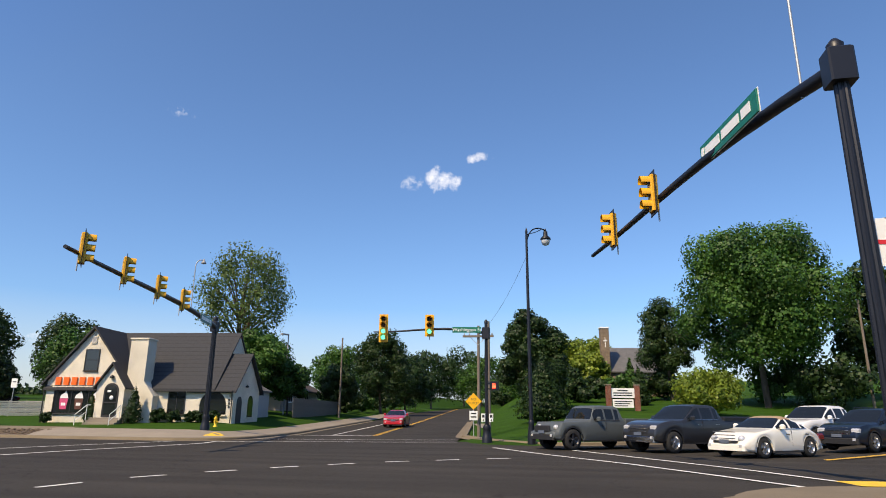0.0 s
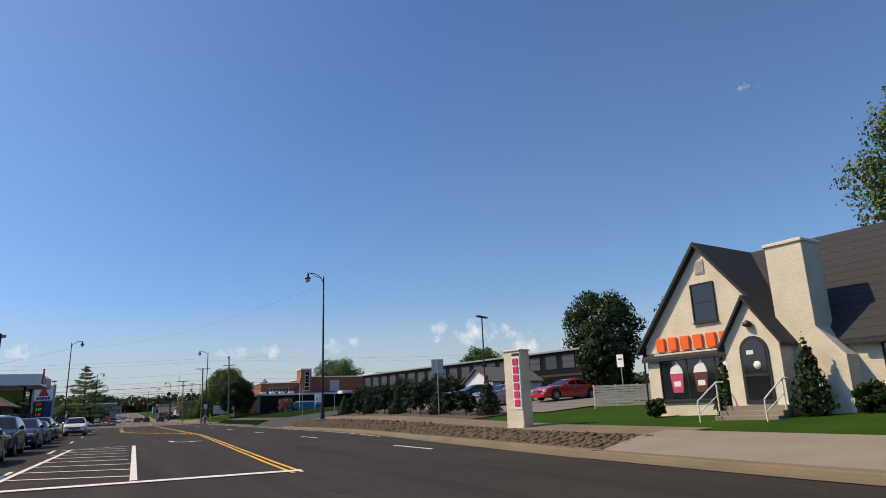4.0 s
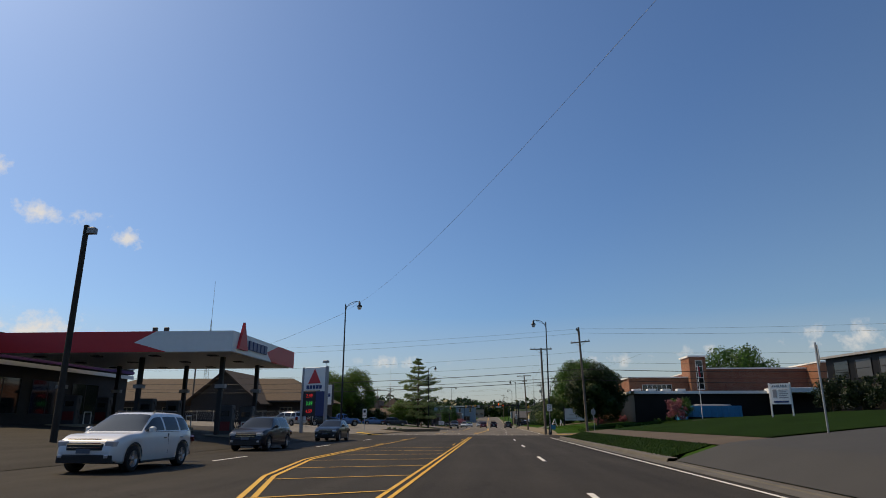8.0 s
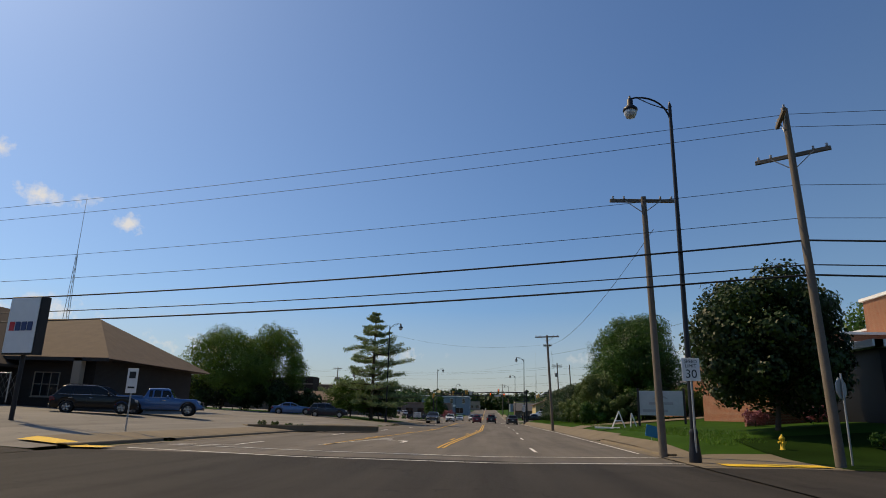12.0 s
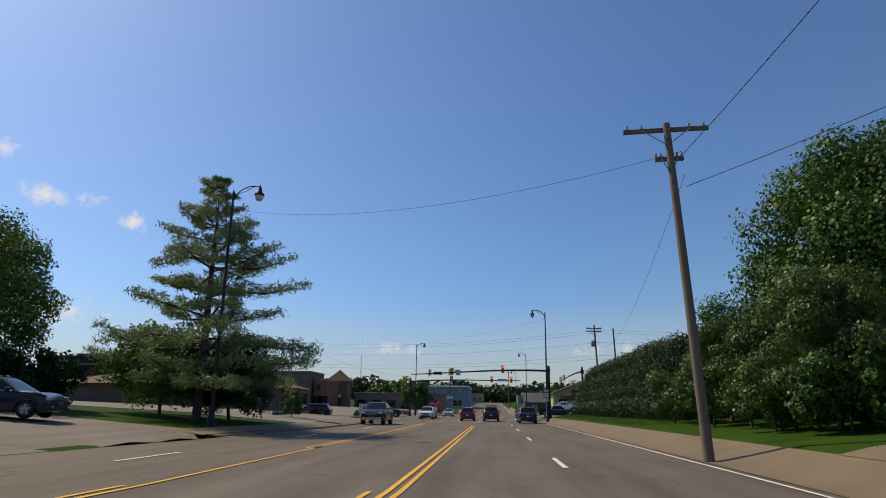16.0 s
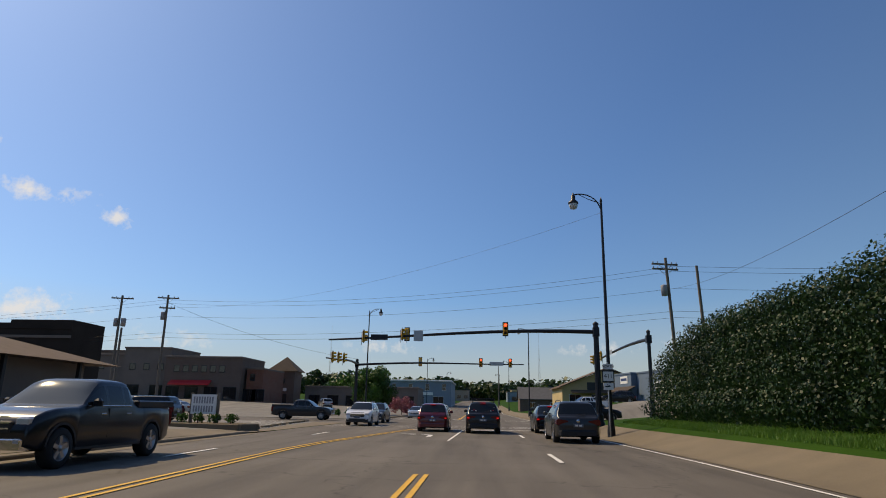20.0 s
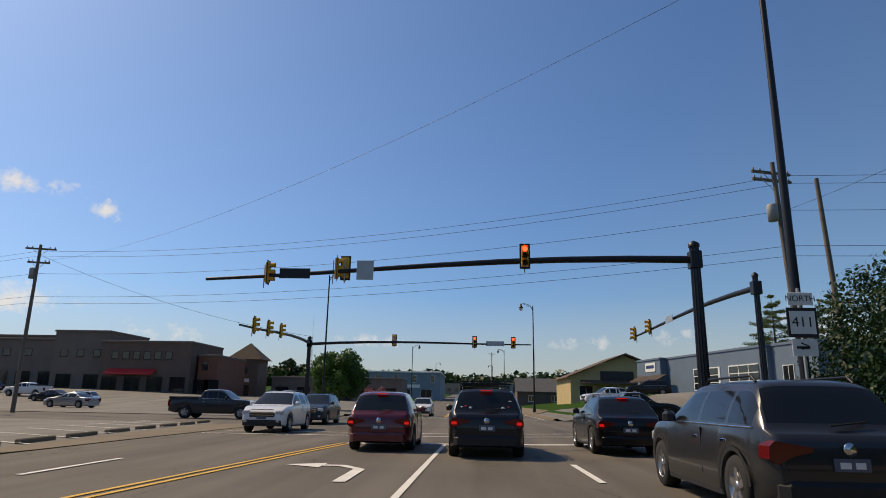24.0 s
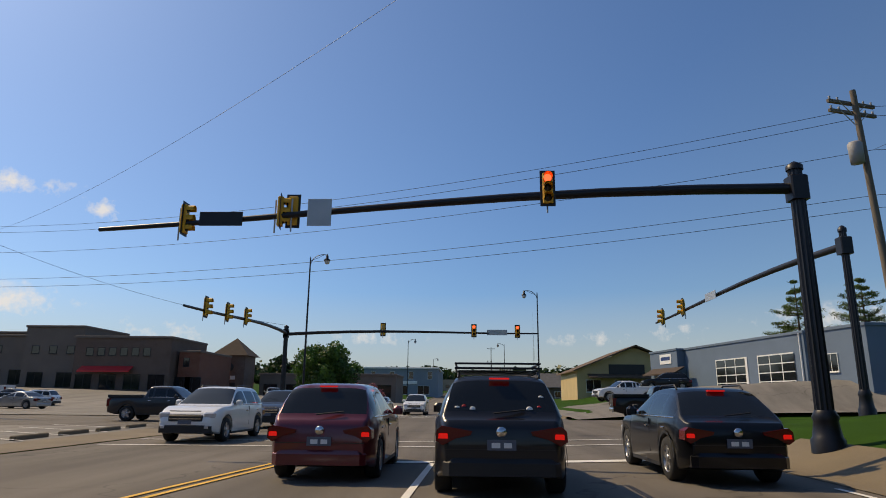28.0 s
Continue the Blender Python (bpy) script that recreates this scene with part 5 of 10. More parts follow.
sign_post(11.55, 44.7, [("oct", 2.75, 0.8, 0.8, SIGN_BACK, [])], "edge of a grey stop sign by the driveway", 68, GALV, 3.2)
sign_post(12.0, 33.5, [("rect", 2.9, 0.95, 1.1, SIGN_BACK, [])], "bare back of a road sign in the shrubs", 165, GALV, 3.5)
sign_post(11.2, 7.5, [("rect", 3.2, 0.8, 0.9, SIGN_BACK, [])], "bare back of a road sign beside the car park", 150, GALV, 3.6)
sign_post(19.5, -1.0, [("rect", 2.4, 0.5, 0.75, SIGN_WHITE, [("#bar", (0.3, 0.08, 0), 0.1, SIGN_BLACK)])], "white parking sign by the car park fence", -80, GALV, 2.8)
sign_post(NX + 0.2, NY - 0.38, [("rect", 3.9, 0.6, 0.75, SIGN_WHITE, [("#bar", (0.4, 0.07, 0), 0.0, SIGN_RED)])], "white no turn sign with a red bar on the near mast", -80, GALV, 4.3)


def hydrant(x, y):
    t = thing("fire_hydrant", "yellow cast iron fire hydrant in the grass", "hydrant", m=pose(x, y, gz(x, y)) @ Matrix.Scale(0.8, 4))
    part("barrel", Shape().lathe([(0.16, -0.1), (0.16, 0.04), (0.11, 0.06), (0.11, 0.5), (0.15, 0.53), (0.13, 0.62), (0.05, 0.7), (0.03, 0.76), (0, 0.77)], n=14), TACTILE, t)
    part("outlet", Shape().tube((-0.2, 0, 0.38), (0.2, 0, 0.38), 0.06), TACTILE, t)
    part("outlet", Shape().tube((0, -0.2, 0.34), (0, 0, 0.34), 0.075), TACTILE, t)
    return t


hydrant(9.3, -25.6)
hydrant(11.6, 102.5)


# ---------------------------------------------------------------- overhead cables
def cable(name, a, b, sag, r=0.018, label="thin black overhead cable between poles"):
    A, B = Vector(a), Vector(b)
    pts = [A.lerp(B, k) - Vector((0, 0, 4 * sag * k * (1 - k))) for k in np.linspace(0, 1, 25)]
    s = Shape().path(pts, r, 5)
    return tagged(part(name, s, TRIM_BLACK, fix=False), label, "cable", "overhead cables")


for z, sg, r in ((12.1, 0.6, 0.01), (11.6, 0.8, 0.01), (9.4, 0.8, 0.01), (8.2, 0.8, 0.012), (7.4, 0.9, 0.035), (6.55, 0.8, 0.022), (6.2, 0.9, 0.035)):
    cable("cable", (10.5, 96.6, z), (-60, 112 , z * 0.9 + 0.4), sg, r)
    cable("cable", (10.5, 96.6, z), (75, 88, z + 0.5), sg, r)
cable("cable", (6.9, 147.2, 9.4), (-13.5, 160.4, 11.9), 1.0, 0.008)
cable("cable", (6.9, 147.2, 8.6), (15.7, 219.5, 10.8), 2.4, 0.008)
cable("cable", (6.9, 147.2, 8.2), (24, 125, 12), 0.6, 0.012)
cable("cable", (6.5, 100.4, 8.9), (6.9, 147.2, 9.3), 0.9, 0.012)
cable("cable", (8.25, 24.7, 12.7), (-15.3, 86.2, 12.8), 1.6, 0.006)
cable("cable", (-15.3, 86.2, 12.6), (-46, 118, 9.9), 0.6, 0.011)
cable("cable", (6.95, 202.3, 11.7), (-33.6, 236, 11.5), 1.6, 0.006)
for z, sg in ((12.6, 1.2), (12.2, 1.2), (10.8, 1.0), (9.0, 0.8), (8.5, 0.8)):
    cable("cable", (15.7, 219.5, z), (-33.6, 236, z - 0.3), sg, 0.011)
    cable("cable", (15.7, 219.5, z), (80, 205, z), sg, 0.011)
    cable("cable", (-33.6, 236, z - 0.3), (-120, 262, z), sg, 0.011)
cable("cable", (-33.6, 236, 12), (-14.3, 246, 6.9), 0.8, 0.012)
cable("cable", (4.6, -44.9, 9.4), (13.4, -41.2, 6.4), 0.5, 0.008)


# two slim radio masts on the skyline
def radio_mast(x, y, h, label):
    t = thing("radio_mast", label, "mast", m=pose(x, y, gz(x, y)))
    s = Shape()
    for k in range(3):
        a = 2 * math.pi * k / 3
        s.tube((0.9 * math.cos(a), 0.9 * math.sin(a), 0), (0.12 * math.cos(a), 0.12 * math.sin(a), h * 0.7), 0.05, 0.04, 5)
    for i in range(14):
        z0, z1 = h * 0.7 * i / 14, h * 0.7 * (i + 1) / 14
        r0, r1 = 0.9 - 0.78 * i / 14, 0.9 - 0.78 * (i + 1) / 14
        for k in range(3):
            a, b = 2 * math.pi * k / 3, 2 * math.pi * (k + 1) / 3
            s.tube((r0 * math.cos(a), r0 * math.sin(a), z0), (r1 * math.cos(b), r1 * math.sin(b), z1), 0.02, 0.02, 4)
    part("lattice", s, GALV, t)
    part("antenna", Shape().tube((0, 0, h * 0.7), (0, 0, h), 0.05, 0.03, 6), GALV, t)
    return t


radio_mast(-70, 175, 34, "tall thin lattice radio mast on the skyline")
radio_mast(-70, 470, 33, "distant lattice radio mast behind the shops")
radio_mast(33, 520, 38, "distant radio mast beyond the far crossing")


# ================================================================ buildings
def window(parent, x, z, w, h, y=0.0, frame=None, cols=1, rows=1, glass=None, name="window", at=None, sill=True, t=0.06):
    """A window on a wall that faces local -y: frame proud of the wall, panes set back in it."""
    frame = frame or CREAM_TRIM
    s = Shape()
    bars = []
    s.box(x - w / 2 - t, x - w / 2, y - 0.07, y + 0.02, z - h / 2 - t, z + h / 2 + t).box(x + w / 2, x + w / 2 + t, y - 0.07, y + 0.02, z - h / 2 - t, z + h / 2 + t)
    s.box(x - w / 2, x + w / 2, y - 0.07, y + 0.02, z + h / 2, z + h / 2 + t).box(x - w / 2, x + w / 2, y - 0.07, y + 0.02, z - h / 2 - t, z - h / 2)
    for i in range(1, cols):
        cx = x - w / 2 + w * i / cols
        bars.append((cx - 0.025, cx + 0.025, y - 0.05, y + 0.0, z - h / 2, z + h / 2))
    for j in range(1, rows):
        cz = z - h / 2 + h * j / rows
        bars.append((x - w / 2, x + w / 2, y - 0.052, y - 0.002, cz - 0.025, cz + 0.025))
    fr = part(name, s, frame, parent, at=at)
    for b in bars:
        part("glazing_bar", Shape().box(*b), frame, fr)
    for i in range(cols):
        for j in range(rows):
            a, b = x - w / 2 + w * i / cols, z - h / 2 + h * j / rows
            part("pane", Shape().box(a + 0.01, a + w / cols - 0.01, y - 0.028, y - 0.012, b + 0.01, b + h / rows - 0.01), glass or GLASS_DARK, fr)
    if sill:
        part("sill", Shape().box(x - w / 2 - t - 0.04, x + w / 2 + t + 0.04, y - 0.12, y + 0.02, z - h / 2 - t - 0.07, z - h / 2 - t, 0.01), frame, fr)
    return fr


def arch_poly(x, z0, w, h, n=10):
    """Outline of a round-headed opening."""
    r = w / 2
    return [(x - r, z0), (x + r, z0)] + [(x + r * math.cos(a), z0 + h - r + r * math.sin(a)) for a in np.linspace(0, math.pi, n)]


def chevron(y0, y1, ze, zr, yc=None, over=0.35, th=0.16):
    """Cross-section of a pitched roof."""
    yc = (y0 + y1) / 2 if yc is None else yc
    k0, k1 = (zr - ze) / (yc - y0), (zr - ze) / (y1 - yc)
    return [(y0 - over, ze - k0 * over), (yc, zr), (y1 + over, ze - k1 * over), (y1 + over, ze - k1 * over + th), (yc, zr + th * 1.3), (y0 - over, ze - k0 * over + th)]


def shingle_rows(parent, y0, yc, ze, zr, x0, x1, n, material, name="shingle_course"):
    """Courses of shingles lapped up a roof slope from the eave to the ridge."""
    for i in range(n):
        a, b = i / n, (i + 1) / n
        ya, yb, za, zb = y0 + (yc - y0) * a, y0 + (yc - y0) * b, ze + (zr - ze) * a, ze + (zr - ze) * b
        s = Shape()
        s.add([(x0, ya, za + 0.035), (x1, ya, za + 0.035), (x1, yb, zb + 0.012), (x0, yb, zb + 0.012), (x0, ya, za), (x1, ya, za)], [(0, 1, 2, 3), (4, 5, 1, 0)])
        part(name, s, material, parent, fix=False)


# ---------------------------------------------------------------- the white cottage shop on the corner
HM = pose(11.9, -11.1, -0.5, 0, 0, -83.1) @ Matrix.Scale(0.80, 4)
cot = thing("cottage_shop", "cream painted brick cottage shop with steep dark roofs", "shop", m=HM)
B0 = 0.6
part("wall", Shape().box(0, 15.0, 0, 9.4, B0, 4.6), CREAM, cot, "cream painted brick wall")
part("wall", Shape().prism([(0.02, B0), (7.4, B0), (7.4, 4.95), (3.75, 9.45), (0.02, 4.95)], -0.06, 4.7, "xz"), CREAM, cot)
part("wall", Shape().prism([(0, 4.6), (9.4, 4.6), (4.7, 9.45)], 14.7, 15.0, "yz"), CREAM, cot)
part("wall", Shape().prism([(0, 4.6), (9.4, 4.6), (4.7, 9.45)], 0.0, 0.3, "yz"), CREAM, cot)
wing = part("wall", Shape().box(12.6, 16.7, 0.02, 6.2, B0 - 0.3, 4.4), CREAM, cot)
part("wall", Shape().prism([(0.02, 4.4), (6.2, 4.4), (3.1, 7.35)], 16.4, 16.7, "yz"), CREAM, cot)
rf = part("roof", Shape().prism(chevron(0, 9.4, 4.45, 9.5, over=0.3), -0.15, 15.1, "yz"), SHINGLE, cot, "dark shingle roof")
shingle_rows(rf, -0.3, 4.7, 4.45 - 0.32 + 0.17, 9.5 + 0.2, 7.2, 15.12, 14, SHINGLE)
part("roof", Shape().prism(chevron(0.02, 7.4, 4.95, 9.5, 3.75, over=0.32), -0.32, 4.7, "xz"), SHINGLE, cot)
rf2 = part("roof", Shape().prism(chevron(0.02, 6.2, 4.3, 7.4, over=0.3), 12.7, 16.95, "yz"), SHINGLE, cot)
shingle_rows(rf2, -0.28, 3.1, 4.3 - 0.3 + 0.17, 7.6, 12.72, 16.97, 9, SHINGLE)
part("bargeboard", Shape().prism([(-0.35, 4.5), (-0.35, 4.7), (3.75, 9.72), (7.75, 4.7), (7.75, 4.5), (3.75, 9.5)], -0.4, -0.33, "xz"), SHINGLE, cot, "dark gable edge")
part("bargeboard", Shape().prism([(-0.35, 4.0), (-0.35, 4.18), (3.1, 7.62), (6.55, 4.18), (6.55, 4.0), (3.1, 7.44)], 16.95, 17.02, "yz"), SHINGLE, cot)
# chimney with a shoulder
part("chimney", Shape().prism([(7.75, B0), (10.1, B0), (10.1, 3.7), (9.15, 4.9), (9.15, 8.45), (7.6, 8.45), (7.6, 4.6), (7.75, 4.2)], -0.95, 0.5, "xz"), CREAM, cot, "cream brick chimney with a sloped shoulder")
part("chimney_cap", Shape().box(7.52, 9.23, -1.03, 0.55, 8.45, 8.58, 0.03), CREAM_TRIM, cot)
# porch
part("porch", Shape().prism([(5.75, B0), (8.15, B0), (8.15, 4.5), (6.95, 6.2), (5.75, 4.5)], -2.0, 0.0, "xz"), CREAM, cot, "cream brick gabled porch")
part("porch_roof", Shape().prism(chevron(5.75, 8.15, 4.5, 6.25, 6.95, over=0.22, th=0.14), -2.25, 1.4, "xz"), SHINGLE, cot)
dr = part("door", Shape().prism(arch_poly(7.05, 1.95, 1.25, 2.75), -2.05, -1.99, "xz"), TRIM_BLACK, cot, "dark arched glass door")
part("door_glass", Shape().prism(arch_poly(7.05, 2.15, 1.0, 2.4), -2.07, -2.052, "xz"), GLASS_DARK, dr)
part("door_rail", Shape().box(6.5, 7.6, -2.09, -2.071, 3.05, 3.17), TRIM_BLACK, dr)
part("sticker", Shape().lathe([(0.0, -2.085), (0.17, -2.083), (0.17, -2.072)], (7.15, 0, 3.5), 14, "y"), SIGN_WHITE, dr)
part("sticker", Shape().box(6.75, 7.05, -2.085, -2.072, 3.95, 4.12), SIGN_WHITE, dr)
part("porch_lamp", Shape().lathe([(0.0, 0.22), (0.16, 0.12), (0.2, 0.0), (0.12, -0.06), (0.0, -0.07)], (7.0, -2.12, 5.15), 12), SIGN_BLACK, cot)
# display window with three drink posters
dw = window(cot, 3.15, 3.25, 4.6, 2.0, -0.07, TRIM_BLACK, 3, 1)
for cx, col, lid in ((1.75, (0.55, 0.06, 0.16), 0), (3.1, (0.10, 0.035, 0.02), 0), (4.5, (0.65, 0.33, 0.05), 0)):
    ps = part("poster", Shape().prism([(cx - 0.28, 2.55), (cx + 0.28, 2.55), (cx + 0.38, 3.45), (cx - 0.38, 3.45)], -0.125, -0.105, "xz"), mat("poster_drink", col, 0.5, vary=0.25, scale=4), dw, "poster of an iced drink")
    part("poster_cup", Shape().prism([(cx - 0.38, 3.47), (cx + 0.38, 3.47), (cx + 0.3, 3.75), (cx + 0.1, 4.1), (cx - 0.05, 3.9), (cx - 0.3, 3.75)], -0.126, -0.107, "xz"), SIGN_WHITE, ps)
    part("poster_label", Shape().box(cx - 0.2, cx + 0.2, -0.13, -0.126, 2.85, 3.1), SIGN_WHITE, ps)
window(cot, 3.75, 6.75, 1.15, 1.75, -0.07, TRIM_BLACK, 1, 2)
vent = part("gable_vent", Shape().box(3.5, 4.0, -0.12, -0.07, 8.15, 8.85, 0.01), CREAM_TRIM, cot, "cream louvred vent")
for i in range(6):
    part("louvre", Shape().box(3.54, 3.96, -0.14, -0.12, 8.2 + 0.1 * i, 8.25 + 0.1 * i), GREY_PAINT, vent)
window(cot, 11.75, 3.2, 1.4, 1.9, 0.0, TRIM_BLACK, 2, 1)
ar = part("arch_window", Shape().prism(arch_poly(14.95, 2.2, 2.3, 1.95), -0.03, 0.01, "xz"), GLASS_DARK, cot, "round-headed porch opening")
for i in range(16):
    a0, a1 = math.pi * i / 16, math.pi * (i + 1) / 16
    r0, r1 = 1.16, 1.36
    q = [(14.95 + r * math.cos(a), 3.0 + r * math.sin(a)) for r, a in ((r0, a0), (r1, a0), (r1, a1), (r0, a1))]
    part("arch_stone", Shape().prism(q, -0.05, 0.0, "xz"), CREAM_TRIM, ar, fix=True)
part("arch_sill", Shape().box(13.7, 16.2, -0.12, 0.0, 2.08, 2.2, 0.02), CREAM_TRIM, ar)
for yc, wd, z0, hh, mt in ((1.35, 1.15, 0.95, 2.8, TRIM_BLACK), (4.0, 1.25, 2.0, 1.9, GLASS_DARK)):
    side = part("arch_window", Shape().prism(arch_poly(yc, z0, wd, hh), 16.69, 16.73, "yz"), mt, cot, "round-headed side opening")
    part("arch_sill", Shape().box(16.68, 16.8, yc - wd / 2 - 0.1, yc + wd / 2 + 0.1, z0 - 0.1, z0, 0.01), CREAM_TRIM, side)
part("wall_lamp", Shape().lathe([(0.0, 0.2), (0.15, 0.1), (0.18, 0.0), (0, -0.05)], (16.85, 2.6, 4.6), 10), SIGN_BLACK, cot)
for i in range(3):
    part("number_bar", Shape().box(16.28, 16.42, -0.04, -0.005, 2.75 + 0.3 * i, 2.93 + 0.3 * i), SIGN_BLACK, cot)
part("sign_band", Shape().box(0.6, 5.4, -0.2, -0.06, 4.42, 4.5), CREAM_TRIM, cot)
# the shop's name in orange, as plain blocks
for i in range(6):
    part("sign_block", Shape().box(0.78 + 0.72 * i, 1.28 + 0.72 * i, -0.2, -0.08, 4.6, 5.26, 0.02), ORANGE_SIGN, cot, "orange sign block")
part("downpipe", Shape().tube((-0.1, -0.15, B0), (-0.1, -0.15, 4.9), 0.05), TRIM_BLACK, cot)
part("downpipe", Shape().tube((16.6, -0.12, B0), (16.6, -0.12, 4.3), 0.05), TRIM_BLACK, cot)
part("gutter", Shape().box(10.2, 16.7, -0.45, -0.33, 4.08, 4.2, 0.02), TRIM_BLACK, cot)
part("meter_box", Shape().box(12.9, 13.2, -0.25, -0.02, 1.6, 2.2, 0.02), GREY_PAINT, cot)

# steps and rails before the porch
st = thing("entrance_steps", "concrete entrance steps with white tube handrails", "steps", m=HM)
for i in range(4):
    part("step", Shape().box(5.6, 8.3, -2.0 - 0.38 * (i + 1), -2.0, 0.7, 1.9 - 0.19 * i, 0.015), CONCRETE_PALE, st)
for xx in (5.5, 8.35):
    hr = part("handrail", Shape().path([(xx, -2.1, 2.9), (xx, -2.6, 2.9), (xx, -4.0, 2.15), (xx, -4.0, 1.3)], 0.03), WHITE_PAINT, st, "white tube handrail")
    part("handrail_post", Shape().tube((xx, -2.6, 1.7), (xx, -2.6, 2.9), 0.03), WHITE_PAINT, hr)
    part("handrail_bar", Shape().path([(xx, -2.6, 2.35), (xx, -4.0, 1.65)], 0.022), WHITE_PAINT, hr)

# pylon sign
sx, sy = 6.9, -8.8
py = thing("pylon_sign", "cream brick pylon sign with upright pink lettering blocks", "sign", m=pose(sx, sy, gz(sx, sy), 0, 0, -74) @ Matrix.Scale(0.82, 4))
part("pillar", Shape().box(-0.55, 0.55, -0.35, 0.35, -0.3, 3.75, 0.02), CREAM, py, "cream painted pillar")
part("pillar_cap", Shape().box(-0.6, 0.6, -0.4, 0.4, 3.75, 3.82, 0.02), CREAM_TRIM, py)
part("sign_panel", Shape().box(0.0, 0.5, -0.38, -0.35, 0.9, 3.45), SIGN_WHITE, py)
for i in range(6):
    part("sign_block", Shape().box(0.08, 0.42, -0.41, -0.38, 1.05 + 0.4 * i, 1.37 + 0.4 * i, 0.03), PINK_SIGN, py, "pink sign block")
part("notice", Shape().box(0.02, 0.5, -0.37, -0.35, 3.5, 3.62), SIGN_BLACK, py)

# slatted fence of the bin yard
fx, fy = 15.1, -3.6
fe = thing("slat_fence", "beige slatted bin yard fence beside the car park", "fence", m=pose(fx, fy, gz(fx, fy), 0, 0, -34) @ Matrix.Scale(0.62, 4))
for i in range(9):
    part("slat", Shape().box(0, 5.6, -0.03, 0.03, 0.15 + 0.2 * i, 0.31 + 0.2 * i, 0.01), CREAM_TRIM, fe)
for k in range(4):
    part("fence_post", Shape().box(1.85 * k - 0.05, 1.85 * k + 0.05, 0.03, 0.13, -0.2, 2.0, 0.01), CREAM_TRIM, fe)

# small pale shed and picket fence behind the shop
qx, qy = 21.0, -22.0
shd = thing("shed", "pale blue-grey shed behind the shop", "shed", m=pose(qx, qy, gz(qx, qy) - 0.2, 0, 0, 6) @ Matrix.Scale(0.8, 4))
part("wall", Shape().box(0, 4.6, 0, 3.4, 0, 2.9), GREY_PAINT, shd)
part("roof", Shape().prism(chevron(0, 3.4, 2.9, 3.7, over=0.25), -0.2, 4.8, "yz"), ROOF_GREY, shd)
part("door", Shape().box(-0.05, 0.0, 1.0, 2.1, 0.2, 2.3), WHITE_PAINT, shd)
pf = thing("board_fence", "weathered grey board fence along the side street gardens", "fence", m=pose(27.5, -22.6, gz(33, -22) - 0.1, 0, 0, 7))
pick = Shape().box(0.0, 0.24, -0.015, 0.015, 0.05, 1.75, 0.01).mesh("board")
pick.materials.append(WOOD_POLE)
for i in range(75):
    part("board", pick, None, pf, at=pose(0.26 * i, 0, 0.03 * math.sin(i * 1.7)))
part("rail", Shape().box(0, 19.5, 0.015, 0.07, 0.5, 0.6), WOOD_POLE, pf)
part("rail", Shape().box(0, 19.5, 0.015, 0.07, 1.3, 1.4), WOOD_POLE, pf)


def simple_house(x, y, ang, w, d, ze, zr, wall, roof, label, name="house", wins=(), chimney=None, base=0.0):
    """A gabled house: ridge along local x."""
    t = thing(name, label, "house", m=pose(x, y, gz(x, y) + base, 0, 0, ang))
    part("wall", Shape().box(0, w, 0, d, -1.0, ze), wall, t)
    part("wall", Shape().prism([(0, ze), (d, ze), (d / 2, zr)], 0.0, 0.25, "yz"), wall, t)
    part("wall", Shape().prism([(0, ze), (d, ze), (d / 2, zr)], w - 0.25, w, "yz"), wall, t)
    part("roof", Shape().prism(chevron(0, d, ze, zr, over=0.5), -0.4, w + 0.4, "yz"), roof, t)
    for wx_, wz_, ww_, wh_ in wins:
        window(t, wx_, wz_, ww_, wh_, 0.0, WHITE_PAINT, 2, 1)
    if chimney:
        part("chimney", Shape().box(chimney - 0.4, chimney + 0.4, d / 2 - 0.4, d / 2 + 0.4, ze, zr + 1.0, 0.03), BRICK_RED, t)
    return t


simple_house(36, -17.5, 6, 14, 9, 2.4, 4.9, STUCCO, ROOF_BROWN, "brown roofed bungalow behind garden trees", wins=((3, 1.6, 1.4, 1.2), (9, 1.6, 1.4, 1.2)), chimney=4)
simple_house(33, 37, 5, 7.5, 6, 1.9, 3.5, WHITE_PAINT, ROOF_GREY, "small white house beyond the car park", wins=((1.8, 1.1, 0.9, 0.9), (5.2, 1.1, 0.9, 0.9)))

# ---------------------------------------------------------------- church behind its sign
ch = thing("church", "brown stone church with a square bell tower", "church", m=pose(57.2, -53.2, gz(57, -53) - 0.3, 0, 0, -82) @ Matrix.Scale(0.82, 4))
part("tower", Shape().box(-2.2, -0.9, 0, 1.4, -1, 10.9, 0.04), STONE, ch, "rubble stone tower")
part("tower_cap", Shape().box(-2.28, -0.82, -0.08, 1.48, 10.9, 11.1, 0.03), SIGN_WHITE, ch)
part("cross", Shape().box(-1.6, -1.5, -0.08, 0.0, 7.9, 9.5).box(-1.85, -1.25, -0.081, 0.0, 8.85, 8.98), SIGN_WHITE, ch, "white cross on the tower")
part("wall", Shape().box(-0.6, 9, 0.6, 9, -1, 4.4), STONE, ch)
part("wall", Shape().prism([(0.6, 4.4), (9, 4.4), (4.8, 8.0)], -0.6, -0.3, "yz"), STONE, ch)
part("roof", Shape().prism(chevron(0.6, 9, 4.4, 8.1, over=0.4), -1.0, 9.4, "yz"), ROOF_GREY, ch)
for i in range(3):
    window(ch, 1.4 + 2.6 * i, 3.0, 1.7, 1.3, 0.6, SIGN_WHITE, 3, 1)

